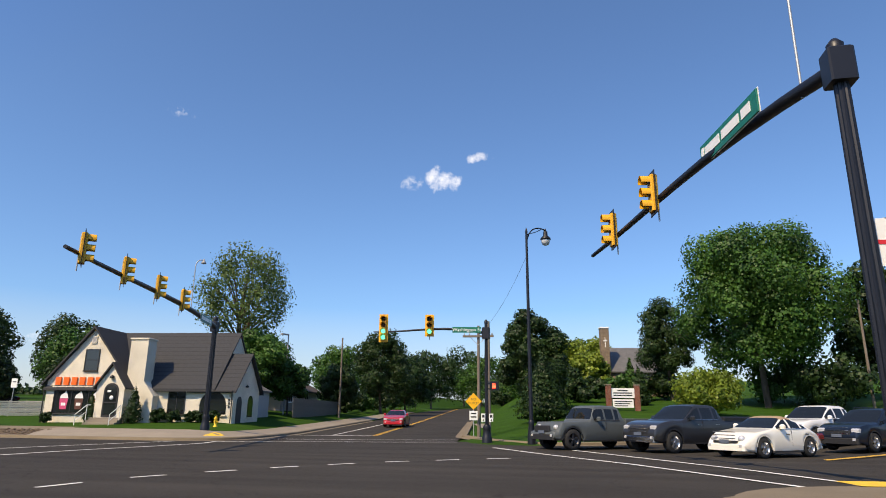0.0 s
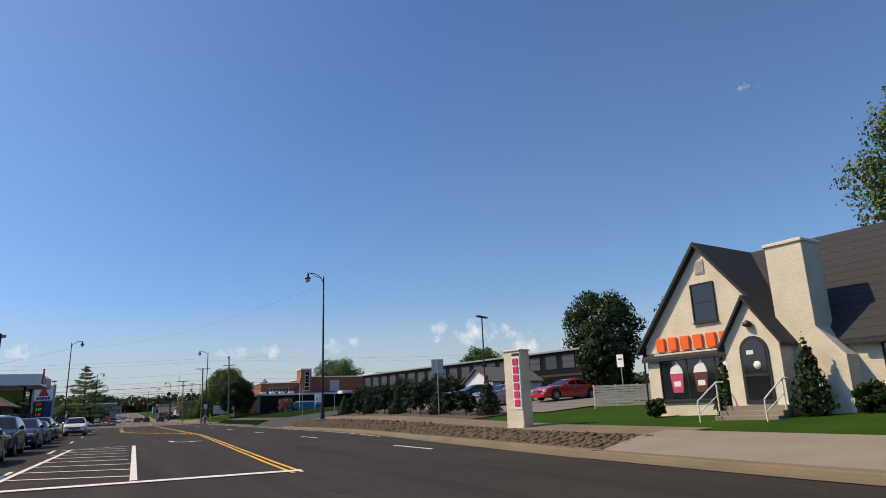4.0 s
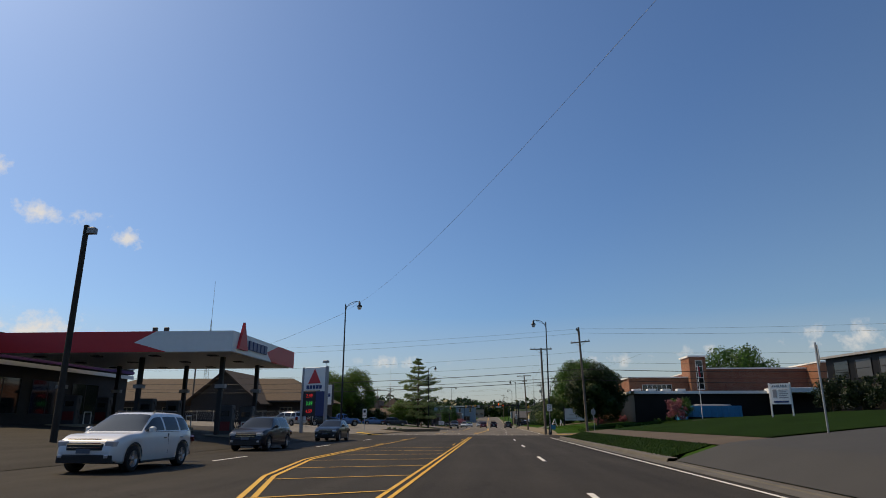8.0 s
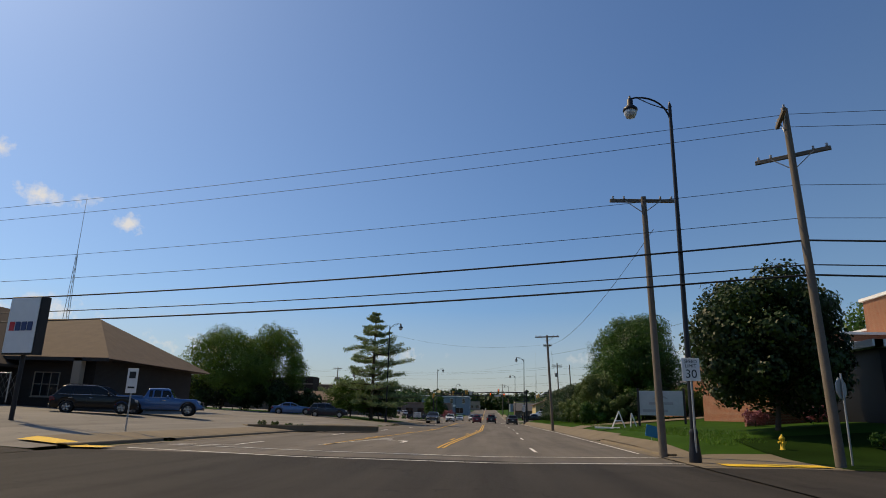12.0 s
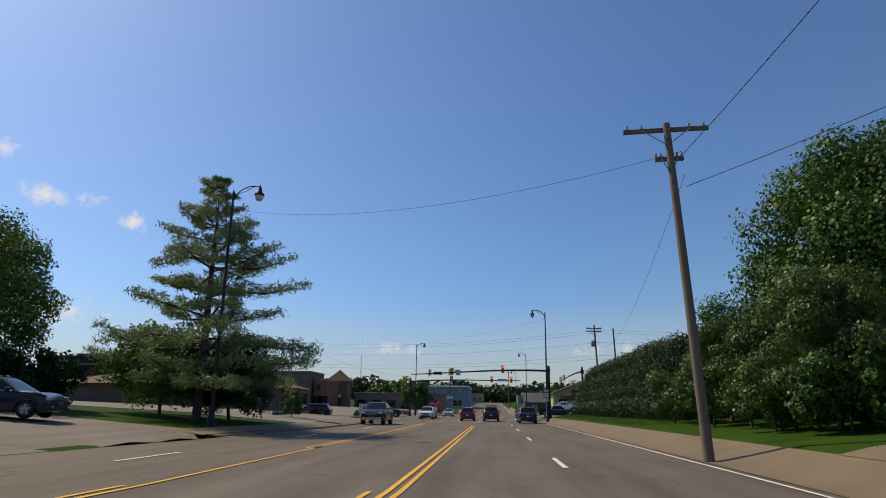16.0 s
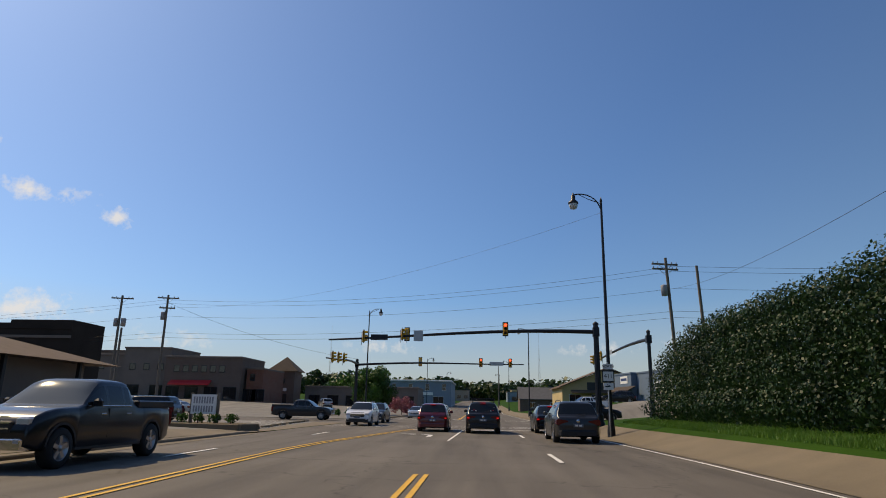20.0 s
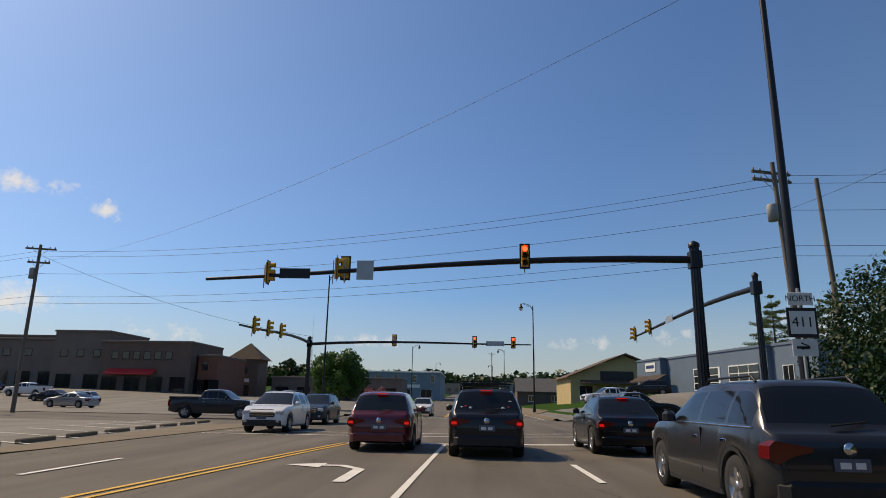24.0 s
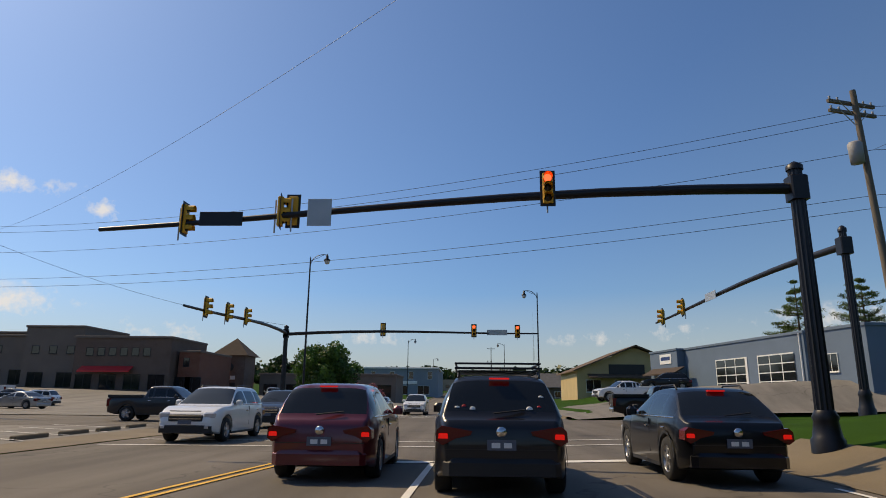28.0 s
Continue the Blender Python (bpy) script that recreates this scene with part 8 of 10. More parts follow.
def vehicle(kind, x, y, ang, paint, label, lit=False, z=None, rim_dark=False, roof=None, rack=False, category="", group="", chrome=True):
    L, W, H, cl, wr, belt, hood, nose, wf, wrun, rf_, rrun, tail = SPEC[kind]
    z = (gz(x, y) if z is None else z)
    cat = category or {"pickup": "pickup truck", "jeep": "pickup truck", "sedan": "car", "hatch": "car", "van": "van", "beetle": "car"}.get(kind, "car")
    name = {"pickup": "pickup_truck", "jeep": "pickup_truck", "van": "minivan", "sedan": "sedan", "hatch": "hatchback", "beetle": "convertible_car"}.get(kind, "suv")
    t = thing(name, label, cat, group, pose(x, y, z, 0, 0, ang))
    hw = W / 2
    ax_f, ax_r = L / 2 - 0.92, -L / 2 + (1.15 if kind in ("pickup", "jeep") else 0.9)
    ya = wr * 1.18
    ys = sorted(set([round(v, 3) for v in np.linspace(-L / 2, L / 2, 25)] + [round(c + ya * k, 3) for c in (ax_f, ax_r) for k in (-1.02, -0.98, -0.8, -0.5, 0, 0.5, 0.8, 0.98, 1.02)]))

    (S, secs), part_of = car_shell(kind, ys), {}
    y0, y1, y2, y3 = wf, wf - wrun, rf_ + rrun, rf_
    wb, wt, zt = hw * 0.9, hw * (0.72 if kind not in ("jeep", "pickup", "van") else 0.8), H - 0.05
    for key, faces in S.items():
        used = sorted({i for q in faces for i in q})
        ix = {i: k for k, i in enumerate(used)}
        me = Shape().add([secs[i] for i in used], [tuple(ix[i] for i in q) for q in faces], True)
        nm = key.split(":")[0]
        m_ = paint if nm == "body" else (roof or paint) if nm == "roof" else GLASS_CAR
        ob = part(nm, me, m_, t, "dark tinted glass" if "window" in nm or nm == "windscreen" else "")
        for p_ in ob.data.polygons:
            if len(p_.vertices) > 4:
                p_.use_smooth = False
    for sd in (-1, 1):
        part("window_trim", Shape().path([(sd * (shell_half(kind, v_) * 0.957 + 0.006), v_, belt + 0.012) for v_ in np.linspace(y3 + 0.22, y0 - 0.2, 7)], 0.014, 5), CHROME if chrome else TRIM_BLACK, t)
        mir = part("mirror", Shape().box(sd * (hw + 0.05) - 0.1, sd * (hw + 0.05) + 0.1, y0 - 0.44, y0 - 0.28, belt + 0.0, belt + 0.17, 0.05), paint, t)
        part("door_seam", Shape().box(sd * hw * 0.985 - 0.012, sd * hw * 0.985 + 0.012, (y0 + y3) / 2 + 0.1, (y0 + y3) / 2 + 0.112, cl + 0.2, belt - 0.04), TRIM_BLACK, t)
        for hy_ in ((y0 + y3) / 2 + 0.32, (y0 + y3) / 2 - 0.75):
            part("door_handle", Shape().box(sd * (hw * 0.985) - 0.02, sd * (hw * 0.985) + 0.025, hy_ - 0.1, hy_ + 0.1, belt - 0.19, belt - 0.155, 0.008), CHROME if chrome else paint, t)
        part("sill", Shape().box(sd * hw * 0.93 - 0.05, sd * hw * 0.93 + 0.05, ax_r + ya, ax_f - ya, cl - 0.02, cl + 0.1, 0.02), TRIM_BLACK, t)
    # wheels
    ty, ri = wheel_meshes(wr, 0.25 if kind not in ("pickup", "jeep") else 0.29, rim_dark)
    for sd in (-1, 1):
        for cy in (ax_f, ax_r):
            wh = part("wheel", ty, None, t, at=pose(sd * (hw - 0.14), cy, wr, 0, 0, 0 if sd > 0 else 180))
            part("rim", ri, None, wh)
            part("arch_trim", Shape().add(
                [(sd * (hw * (1 - 0.0) * 0.99 + 0.004), cy + math.cos(a) * q, wr + math.sin(a) * q) for a in np.linspace(0.1, math.pi - 0.1, 12) for q in (ya * 0.96, ya * 1.08)],
                [(2 * i, 2 * i + 1, 2 * i + 3, 2 * i + 2) for i in range(11)]), TRIM_BLACK if kind != "beetle" else paint, t, fix=False)
    # front
    gz0, gz1 = cl + 0.28, nose - 0.12
    part("grille", Shape().box(-hw * 0.55, hw * 0.55, L / 2 - 0.1, L / 2 + 0.012, gz0 + 0.1, gz1, 0.03), TRIM_BLACK, t, "black grille")
    if chrome:
        for k in range(3):
            part("grille_bar", Shape().box(-hw * 0.5, hw * 0.5, L / 2 + 0.012, L / 2 + 0.02, gz0 + 0.16 + 0.11 * k, gz0 + 0.19 + 0.11 * k), CHROME, t)
    part("front_bumper", Shape().box(-hw * 0.84, hw * 0.84, L / 2 - 0.3, L / 2 + 0.03, cl + 0.05, cl + 0.3, 0.06), TRIM_BLACK if kind in ("suv", "jeep") else (CHROME if kind == "pickup" else paint), t)
    for sd in (-1, 1):
        part("headlight", Shape().box(sd * hw * 0.72 - 0.16, sd * hw * 0.72 + 0.16, L / 2 - 0.3, L / 2 - 0.045, nose - 0.2, nose - 0.04, 0.04) if kind not in ("beetle", "jeep")
             else Shape().lathe([(0.0, 0.04), (0.09, 0.03), (0.12, -0.03), (0.12, -0.1)], (sd * hw * 0.62, L / 2 - (0.12 if kind == "beetle" else 0.26), nose - (0.02 if kind == "beetle" else 0.2)), 14, "y"), HEADLAMP, t, "clear headlight")
        part("fog_light", Shape().box(sd * hw * 0.7 - 0.07, sd * hw * 0.7 + 0.07, L / 2 - 0.1, L / 2 + 0.04, cl + 0.18, cl + 0.27, 0.02), HEADLAMP, t)
    part("number_plate", Shape().box(-0.2, 0.2, L / 2 + 0.03, L / 2 + 0.04, cl + 0.3, cl + 0.42), PLATE, t)
    # rear
    tl = tail if kind not in ("pickup", "jeep") else tail - 0.12
    for sd in (-1, 1):
        tw_ = [(0.42, -0.17), (0.86, -0.10), (0.93, -0.16), (0.94, -0.30), (0.84, -0.36), (0.66, -0.27), (0.44, -0.22)] if kind not in ("pickup", "jeep", "van") else [(0.78, 0.02), (0.93, 0.02), (0.93, -0.4), (0.78, -0.4)]
        lamp = part("tail_light", Shape().prism([(sd * a_ * hw, tl + b_) for a_, b_ in tw_], -L / 2 - 0.02, -L / 2 + 0.26), TAIL, t, "dark red tail light")
        if lit:
            part("brake_lamp", Shape().box(sd * hw * 0.83 - 0.07, sd * hw * 0.83 + 0.06, -L / 2 - 0.03, -L / 2 - 0.02, tl - 0.27, tl - 0.20, 0.012), TAIL_LIT, lamp, "lit brake lamp")
    if lit:
        part("brake_lamp", Shape().box(-0.15, 0.15, y2 - 0.14, y2 - 0.06, zt - 0.055, zt - 0.03), TAIL_LIT, t, "lit high brake lamp")
    part("rear_bumper", Shape().box(-hw * 0.84, hw * 0.84, -L / 2 - 0.06, -L / 2 + 0.3, cl + 0.08, cl + 0.34, 0.09), TRIM_BLACK if kind in ("suv", "bigsuv", "jeep") else (CHROME if kind == "pickup" else paint), t)
    pl = part("number_plate", Shape().box(-0.2, 0.2, -L / 2 - 0.03, -L / 2 - 0.012, tl - 0.42, tl - 0.28), PLATE, t, "dark number plate with plain bars")
    part("plate_bar", Shape().box(-0.14, -0.02, -L / 2 - 0.036, -L / 2 - 0.03, tl - 0.39, tl - 0.32), SIGN_WHITE, pl)
    part("plate_bar", Shape().box(0.03, 0.14, -L / 2 - 0.036, -L / 2 - 0.03, tl - 0.39, tl - 0.32), SIGN_WHITE, pl)
    part("badge", Shape().lathe([(0.0, -0.02), (0.07, -0.015), (0.075, 0.0)], (0, -L / 2 - 0.01, tl - 0.18), 14, "y"), CHROME, t)
    part("wiper", Shape().tube((-0.1, y3 - 0.03, belt + 0.05), (0.35, y3 + 0.03, belt + 0.1), 0.012, 0.012, 5), TRIM_BLACK, t)
    part("tailgate_seam", Shape().box(-hw * 0.8, hw * 0.8, -L / 2 - 0.008, -L / 2, cl + 0.42, cl + 0.432), TRIM_BLACK, t)
    if kind in ("pickup", "jeep"):
        part("bed_floor", Shape().box(-hw * 0.8, hw * 0.8, -L / 2 + 0.08, rf_ - 0.15, tail - 0.02, tail + 0.055), TRIM_BLACK, t, "dark open bed")
        for sd in (-1, 1):
            part("bed_side", Shape().box(sd * hw * 0.9 - 0.08, sd * hw * 0.9 + 0.08, -L / 2 + 0.02, rf_ - 0.1, tail - 0.05, tail + 0.12, 0.03), paint, t)
        part("tailgate", Shape().box(-hw * 0.82, hw * 0.82, -L / 2 - 0.01, -L / 2 + 0.08, tail - 0.45, tail + 0.12, 0.02), paint, t)
    if kind in ("suv", "bigsuv", "crossover"):
        for sd in (-1, 1):
            part("roof_rail", Shape().path([(sd * wt * 0.88, y1 - 0.2, zt - 0.02), (sd * wt * 0.88, y1 - 0.32, zt + 0.06), (sd * wt * 0.88, y2 + 0.3, zt + 0.06), (sd * wt * 0.88, y2 + 0.18, zt - 0.02)], 0.018, 6), BLACK_METAL, t)
    if rack:
        for k, (sx_, sz_, r_) in enumerate(((-0.62, 0.10, 0.05), (-0.52, 0.13, 0.04), (-0.4, 0.10, 0.045), (0.42, 0.10, 0.05), (0.56, 0.12, 0.04), (0.6, 0.26, 0.045))):
            yy_ = y3 + rrun * sz_ / (zt - belt) + 0.1 * (abs(sx_) / hw) ** 2 - 0.015
            part("window_sticker", Shape().lathe([(0.0, -0.012), (r_, -0.01), (r_, 0.0)], (sx_, yy_, belt + sz_), 12, "y"), (SIGN_WHITE, SIGN_RED, SIGN_WHITE)[k % 3], t, "small round sticker")
        rk = part("roof_basket", Shape().box(-0.62, 0.62, -1.5, 0.1, zt + 0.08, zt + 0.1), BLACK_METAL, t, "black roof basket")
        for zz in (0.13, 0.2):
            part("basket_rail", Shape().path([(-0.66, -1.55, zt + zz), (0.66, -1.55, zt + zz), (0.66, 0.15, zt + zz), (-0.66, 0.15, zt + zz), (-0.66, -1.55, zt + zz)], 0.018, 6), BLACK_METAL, rk)
    return t


def paint(name, col, rough=0.28, metal=0.35):
    return mat(name, col, rough, metal, vary=0.05, scale=1.5, fine=120, coat=0.9 if max(col) > 0.1 else 0.4, spec=0.5 if max(col) > 0.1 else 0.3)


P_BLACK = paint("paint_black", (0.007, 0.008, 0.011))
P_GREY = paint("paint_grey", (0.034, 0.036, 0.041))
P_DKGREY = paint("paint_dark_grey", (0.016, 0.017, 0.021))
P_SILVER = paint("paint_silver", (0.38, 0.39, 0.40))
P_WHITE = paint("paint_white", (0.72, 0.72, 0.71), 0.3, 0.0)
P_CREAM = paint("paint_cream", (0.78, 0.75, 0.66), 0.3, 0.0)
P_RED = paint("paint_red", (0.12, 0.008, 0.018))
P_BRED = paint("paint_bright_red", (0.45, 0.01, 0.02), 0.3, 0.1)
P_BLUE = paint("paint_blue", (0.02, 0.10, 0.27))
P_NAVY = paint("paint_navy", (0.012, 0.018, 0.032))
P_SAGE = paint("paint_grey_green", (0.075, 0.085, 0.085), 0.5, 0.0)
FABRIC = mat("tan_fabric", (0.30, 0.21, 0.13), 0.9, vary=0.15)

Q = "queue at the signals"
vehicle("hatch", -2.28, 209.0, 0, P_RED, "dark red hatchback waiting with lit brake lamps", True, group=Q)
vehicle("bigsuv", 0.62, 207.75, 0, P_DKGREY, "dark grey SUV with a roof basket waiting at the light", True, rack=True, group=Q, rim_dark=True)
vehicle("crossover", 4.55, 209.3, 0, P_BLACK, "black crossover with lit brake lamps at the kerb lane", True, group=Q)
vehicle("bigsuv", 4.5, 199.2, 0, P_GREY, "dark grey SUV standing in the kerb lane", group=Q)
vehicle("suv", -8.2, 217.5, 180, P_WHITE, "white SUV coming down the opposite lane", group="oncoming traffic")
vehicle("pickup", -16.5, 231.5, -90, P_GREY, "grey pickup truck crossing by the car park", group="cross traffic")
vehicle("pickup", 11.0, 232.5, -96, P_BLACK, "black pickup truck on the cross street", group="cross traffic")
vehicle("suv", -4.2, 250.5, 180, P_WHITE, "white SUV waiting beyond the crossing", group="oncoming traffic")
vehicle("sedan", -7.6, 253, 180, P_SILVER, "silver sedan waiting beyond the crossing", group="oncoming traffic")
vehicle("suv", 0.6, 262, 0, P_DKGREY, "dark SUV driving away beyond the crossing", group="traffic driving away")
vehicle("pickup", 14.5, 256, 100, P_WHITE, "white pickup truck parked at the yellow shop", group="parked cars")
vehicle("suv", 20, 262, 80, P_BLACK, "black SUV parked near the workshop", group="parked cars")
vehicle("sedan", 18, 270, 90, P_SILVER, "silver sedan parked near the yellow shop", group="parked cars")
# oncoming beside the fuel station
vehicle("bigsuv", -13.0, 26.0, 180, P_GREY, "dark grey SUV in the oncoming lane", group="oncoming traffic")
vehicle("sedan", -13.2, 33.2, 180, P_BLACK, "black sedan with a chrome grille in the oncoming lane", group="oncoming traffic")
vehicle("suv", -11.3, 40.6, 180, P_WHITE, "white SUV with a slotted grille in the oncoming lane", group="oncoming traffic")
vehicle("suv", -12.3, 55.0, 180, P_NAVY, "dark blue SUV in the oncoming lane", group="oncoming traffic")
vehicle("crossover", -12.6, 71.8, 180, P_BLACK, "black crossover in the oncoming lane", group="oncoming traffic")
vehicle("sedan", -12.6, 18.6, 180, P_NAVY, "dark sedan queuing in the oncoming lane", group="oncoming traffic")
vehicle("crossover", -12.4, 11.2, 180, P_DKGREY, "dark grey crossover queuing in the oncoming lane", group="oncoming traffic")
vehicle("suv", -12.5, 3.8, 180, P_BLACK, "black SUV queuing in the oncoming lane", group="oncoming traffic")
vehicle("suv", -12.2, -11.0, 180, P_NAVY, "dark blue SUV waiting at the stop line", group="oncoming traffic")
vehicle("sedan", -12.3, -3.8, 180, P_GREY, "grey sedan at the head of the oncoming queue", group="oncoming traffic")
vehicle("pickup", -9.2, 184.4, 180, P_DKGREY, "dark grey pickup truck in the oncoming lane", group="oncoming traffic")
vehicle("suv", -8.6, 226.5, 180, P_NAVY, "dark blue SUV entering the oncoming lane", group="oncoming traffic")
# side street corner
vehicle("jeep", 2.2, -47.7, 38, P_SAGE, "grey-green boxy pickup truck waiting at the stop line", rim_dark=True, group="cars at the stop line", chrome=False)
vehicle("pickup", 1.4, -51.6, 38, P_GREY, "dark grey heavy pickup truck with a chrome grille", group="cars at the stop line")
vehicle("beetle", -1.4, -53.7, 38, P_CREAM, "cream convertible with a tan folding roof", roof=FABRIC, group="cars at the stop line")
vehicle("pickup", 6.4, -58.4, 38, P_WHITE, "white pickup truck waiting behind", group="cars at the stop line")
vehicle("suv", 2.5, -58.9, 38, P_NAVY, "dark SUV waiting in the queue", group="cars at the stop line")
vehicle("crossover", 4.6, -64.6, 38, P_BRED, "red crossover waiting in the queue", group="cars at the stop line")
vehicle("sedan", 29.5, -31.7, 97, P_BRED, "bright red car coming down the side street", z=float(rise(29.5, -31.7)) + 0.01)
# parked
vehicle("van", -26.6, 104.6, 62, P_SILVER, "silver minivan parked by the clinic", group="parked cars")
vehicle("suv", -24.2, 113.5, -60, P_BLACK, "black SUV parked at the clinic", group="parked cars")
vehicle("suv", -26.4, 118.0, -60, P_BLACK, "dark SUV parked at the clinic", group="parked cars")
vehicle("jeep", -22.6, 118.5, -70, P_BLUE, "bright blue open pickup parked at the clinic", group="parked cars")
vehicle("sedan", -23.8, 153.0, -75, P_BLUE, "blue car parked under the bushes", group="parked cars")
vehicle("suv", -19.6, 153.6, -80, P_NAVY, "dark blue car parked under the bushes", group="parked cars")
vehicle("van", -23.5, 214.5, 92, P_BLACK, "black van parked at the diner", group="parked cars")
for i, (xx, yy, a, p_, k_) in enumerate(((-38, 250, 80, P_SILVER, "sedan"), (-45, 262, 95, P_WHITE, "suv"), (-52, 268, 85, P_NAVY, "sedan"), (-60, 275, 90, P_WHITE, "pickup"), (-70, 280, 90, P_BLACK, "suv"), (-80, 262, 90, P_SILVER, "pickup"), (-27, 285, 20, P_SILVER, "suv"), (-30, 296, 20, P_GREY, "sedan"))):
    vehicle(k_, xx, yy, a, p_, ("silver sedan", "white SUV", "navy sedan", "white pickup truck", "black SUV", "silver pickup truck", "silver SUV", "grey sedan")[i] + " parked before the shops", group="parked cars")
for i, (a, b, p_) in enumerate(((17, 9, P_SILVER), (20.5, 6, P_BRED), (18, 15, P_NAVY), (26, 8, P_BLACK))):
    vehicle("sedan", a, b, 100 - 8 * i, p_, ("silver", "red", "navy", "black")[i] + " car parked behind the shop", group="parked cars")


# ================================================================ plants
def leaf_cloud(blobs, n, size, seed, shell=0.75, wide=0.42):
    """Many small leaf quads over lumpy ellipsoids. blobs: centre and radii."""
    rg = np.random.default_rng(seed)
    B = np.array(blobs, float)
    wgt = (B[:, 3] * B[:, 4] + B[:, 4] * B[:, 5] + B[:, 3] * B[:, 5])
    cnt = np.maximum(20, (n * wgt / wgt.sum()).astype(int))
    P, N = [], []
    for b, c in zip(B, cnt):
        d = rg.normal(size=(c, 3))
        d /= np.linalg.norm(d, axis=1)[:, None]
        lump = 1 + 0.16 * np.sin(d[:, 0] * 5 + b[0]) * np.sin(d[:, 1] * 6 + b[1] * 2) + 0.13 * np.sin(d[:, 2] * 9 + d[:, 0] * 7 + b[2])
        rad = np.where(rg.random(c) < shell, 0.8 + 0.28 * rg.random(c), rg.random(c) ** 0.5 * 0.85) * lump
        P.append(b[:3] + d * b[3:6] * rad[:, None])
        N.append(d + rg.normal(size=(c, 3)) * 0.42)
    P, N = np.concatenate(P), np.concatenate(N)
    N /= np.linalg.norm(N, axis=1)[:, None] + 1e-9
    up = rg.normal(size=P.shape)
    u = np.cross(N, up)
    u /= np.linalg.norm(u, axis=1)[:, None] + 1e-9
    w = np.cross(N, u)
    s = (size * (0.6 + 0.8 * rg.random(len(P))))[:, None]
    V = np.stack([P - u * s * 0.5, P + w * s * wide, P + u * s * 0.5, P - w * s * wide], 1).reshape(-1, 3)
    me = bpy.data.meshes.new("crown")
    k = len(P)
    me.vertices.add(4 * k)
    me.vertices.foreach_set("co", V.ravel())
    me.loops.add(4 * k)
    me.loops.foreach_set("vertex_index", np.arange(4 * k))
    me.polygons.add(k)
    me.polygons.foreach_set("loop_start", np.arange(0, 4 * k, 4))
    me.update(calc_edges=True)
    return me


def lumpy(cx, cz, rx, rz, n, seed, taper=0.0):
    """Blobs that fill an egg-shaped crown unevenly."""
    rg = np.random.default_rng(seed)
    out = [(cx, 0, cz, rx * 0.5, rx * 0.5, rz * 0.62)]
    n = int(n * 1.7)
    for i in range(n):
        a, h = 2.4 * i + rg.random(), -0.8 + 1.7 * (i + 0.5) / n
        q = math.sqrt(max(0.05, 1 - h * h)) * (1 - taper * max(0, h))
        r = (0.19 + 0.2 * rg.random()) * rx * (1 - 0.3 * taper * max(0, h))
        out.append((cx + math.cos(a) * rx * q * (0.6 + 0.2 * rg.random()), math.sin(a) * rx * q * (0.6 + 0.2 * rg.random()), cz + h * rz * 0.82, r, r, r * 0.8))
    return out


def tree(x, y, height, width, leaf, label, seed=1, n=6000, size=0.4, base=None, crown0=0.15, blobs=12, taper=0.3, shell=0.75, trunk=None, name="tree", category="tree", group=""):
    z = gz(x, y) if base is None else base
    t = thing(name, label, category, group, pose(x, y, z))
    c0 = height * crown0
    cz, rz = (height + c0) / 2, (height - c0) / 2
    bl = lumpy(0, cz, width / 2, rz, blobs, seed, taper)
    tr = trunk or max(0.12, height * 0.018)
    s = Shape()
    bend = [(0, 0, -0.4), (0.05 * width * math.sin(seed), 0.03 * width, c0 + rz * 0.5), (0, 0, cz + rz * 0.45)]
    s.tube(bend[0], bend[1], tr, tr * 0.65, 9)
    s.tube(bend[1], bend[2], tr * 0.65, tr * 0.2, 8)
    part("trunk", s, BARK, t)
    lm = Shape()
    for b in bl[1::2]:
        st_ = Vector(bend[1]) * (0.75 if b[2] < cz else 1.0)
        mid = (st_ + Vector(b[:3])) / 2 + Vector((0, 0, 0.25))
        lm.tube(st_, mid, tr * 0.4, tr * 0.25, 6).tube(mid, b[:3], tr * 0.25, tr * 0.08, 6)
    part("branchwork", lm, BARK, t)
    k = 1.0 if n < 3000 else 0.66
    cr = part("crown", leaf_cloud(bl, int(n / k ** 2), size * k, seed, shell), leaf, t)
    return t


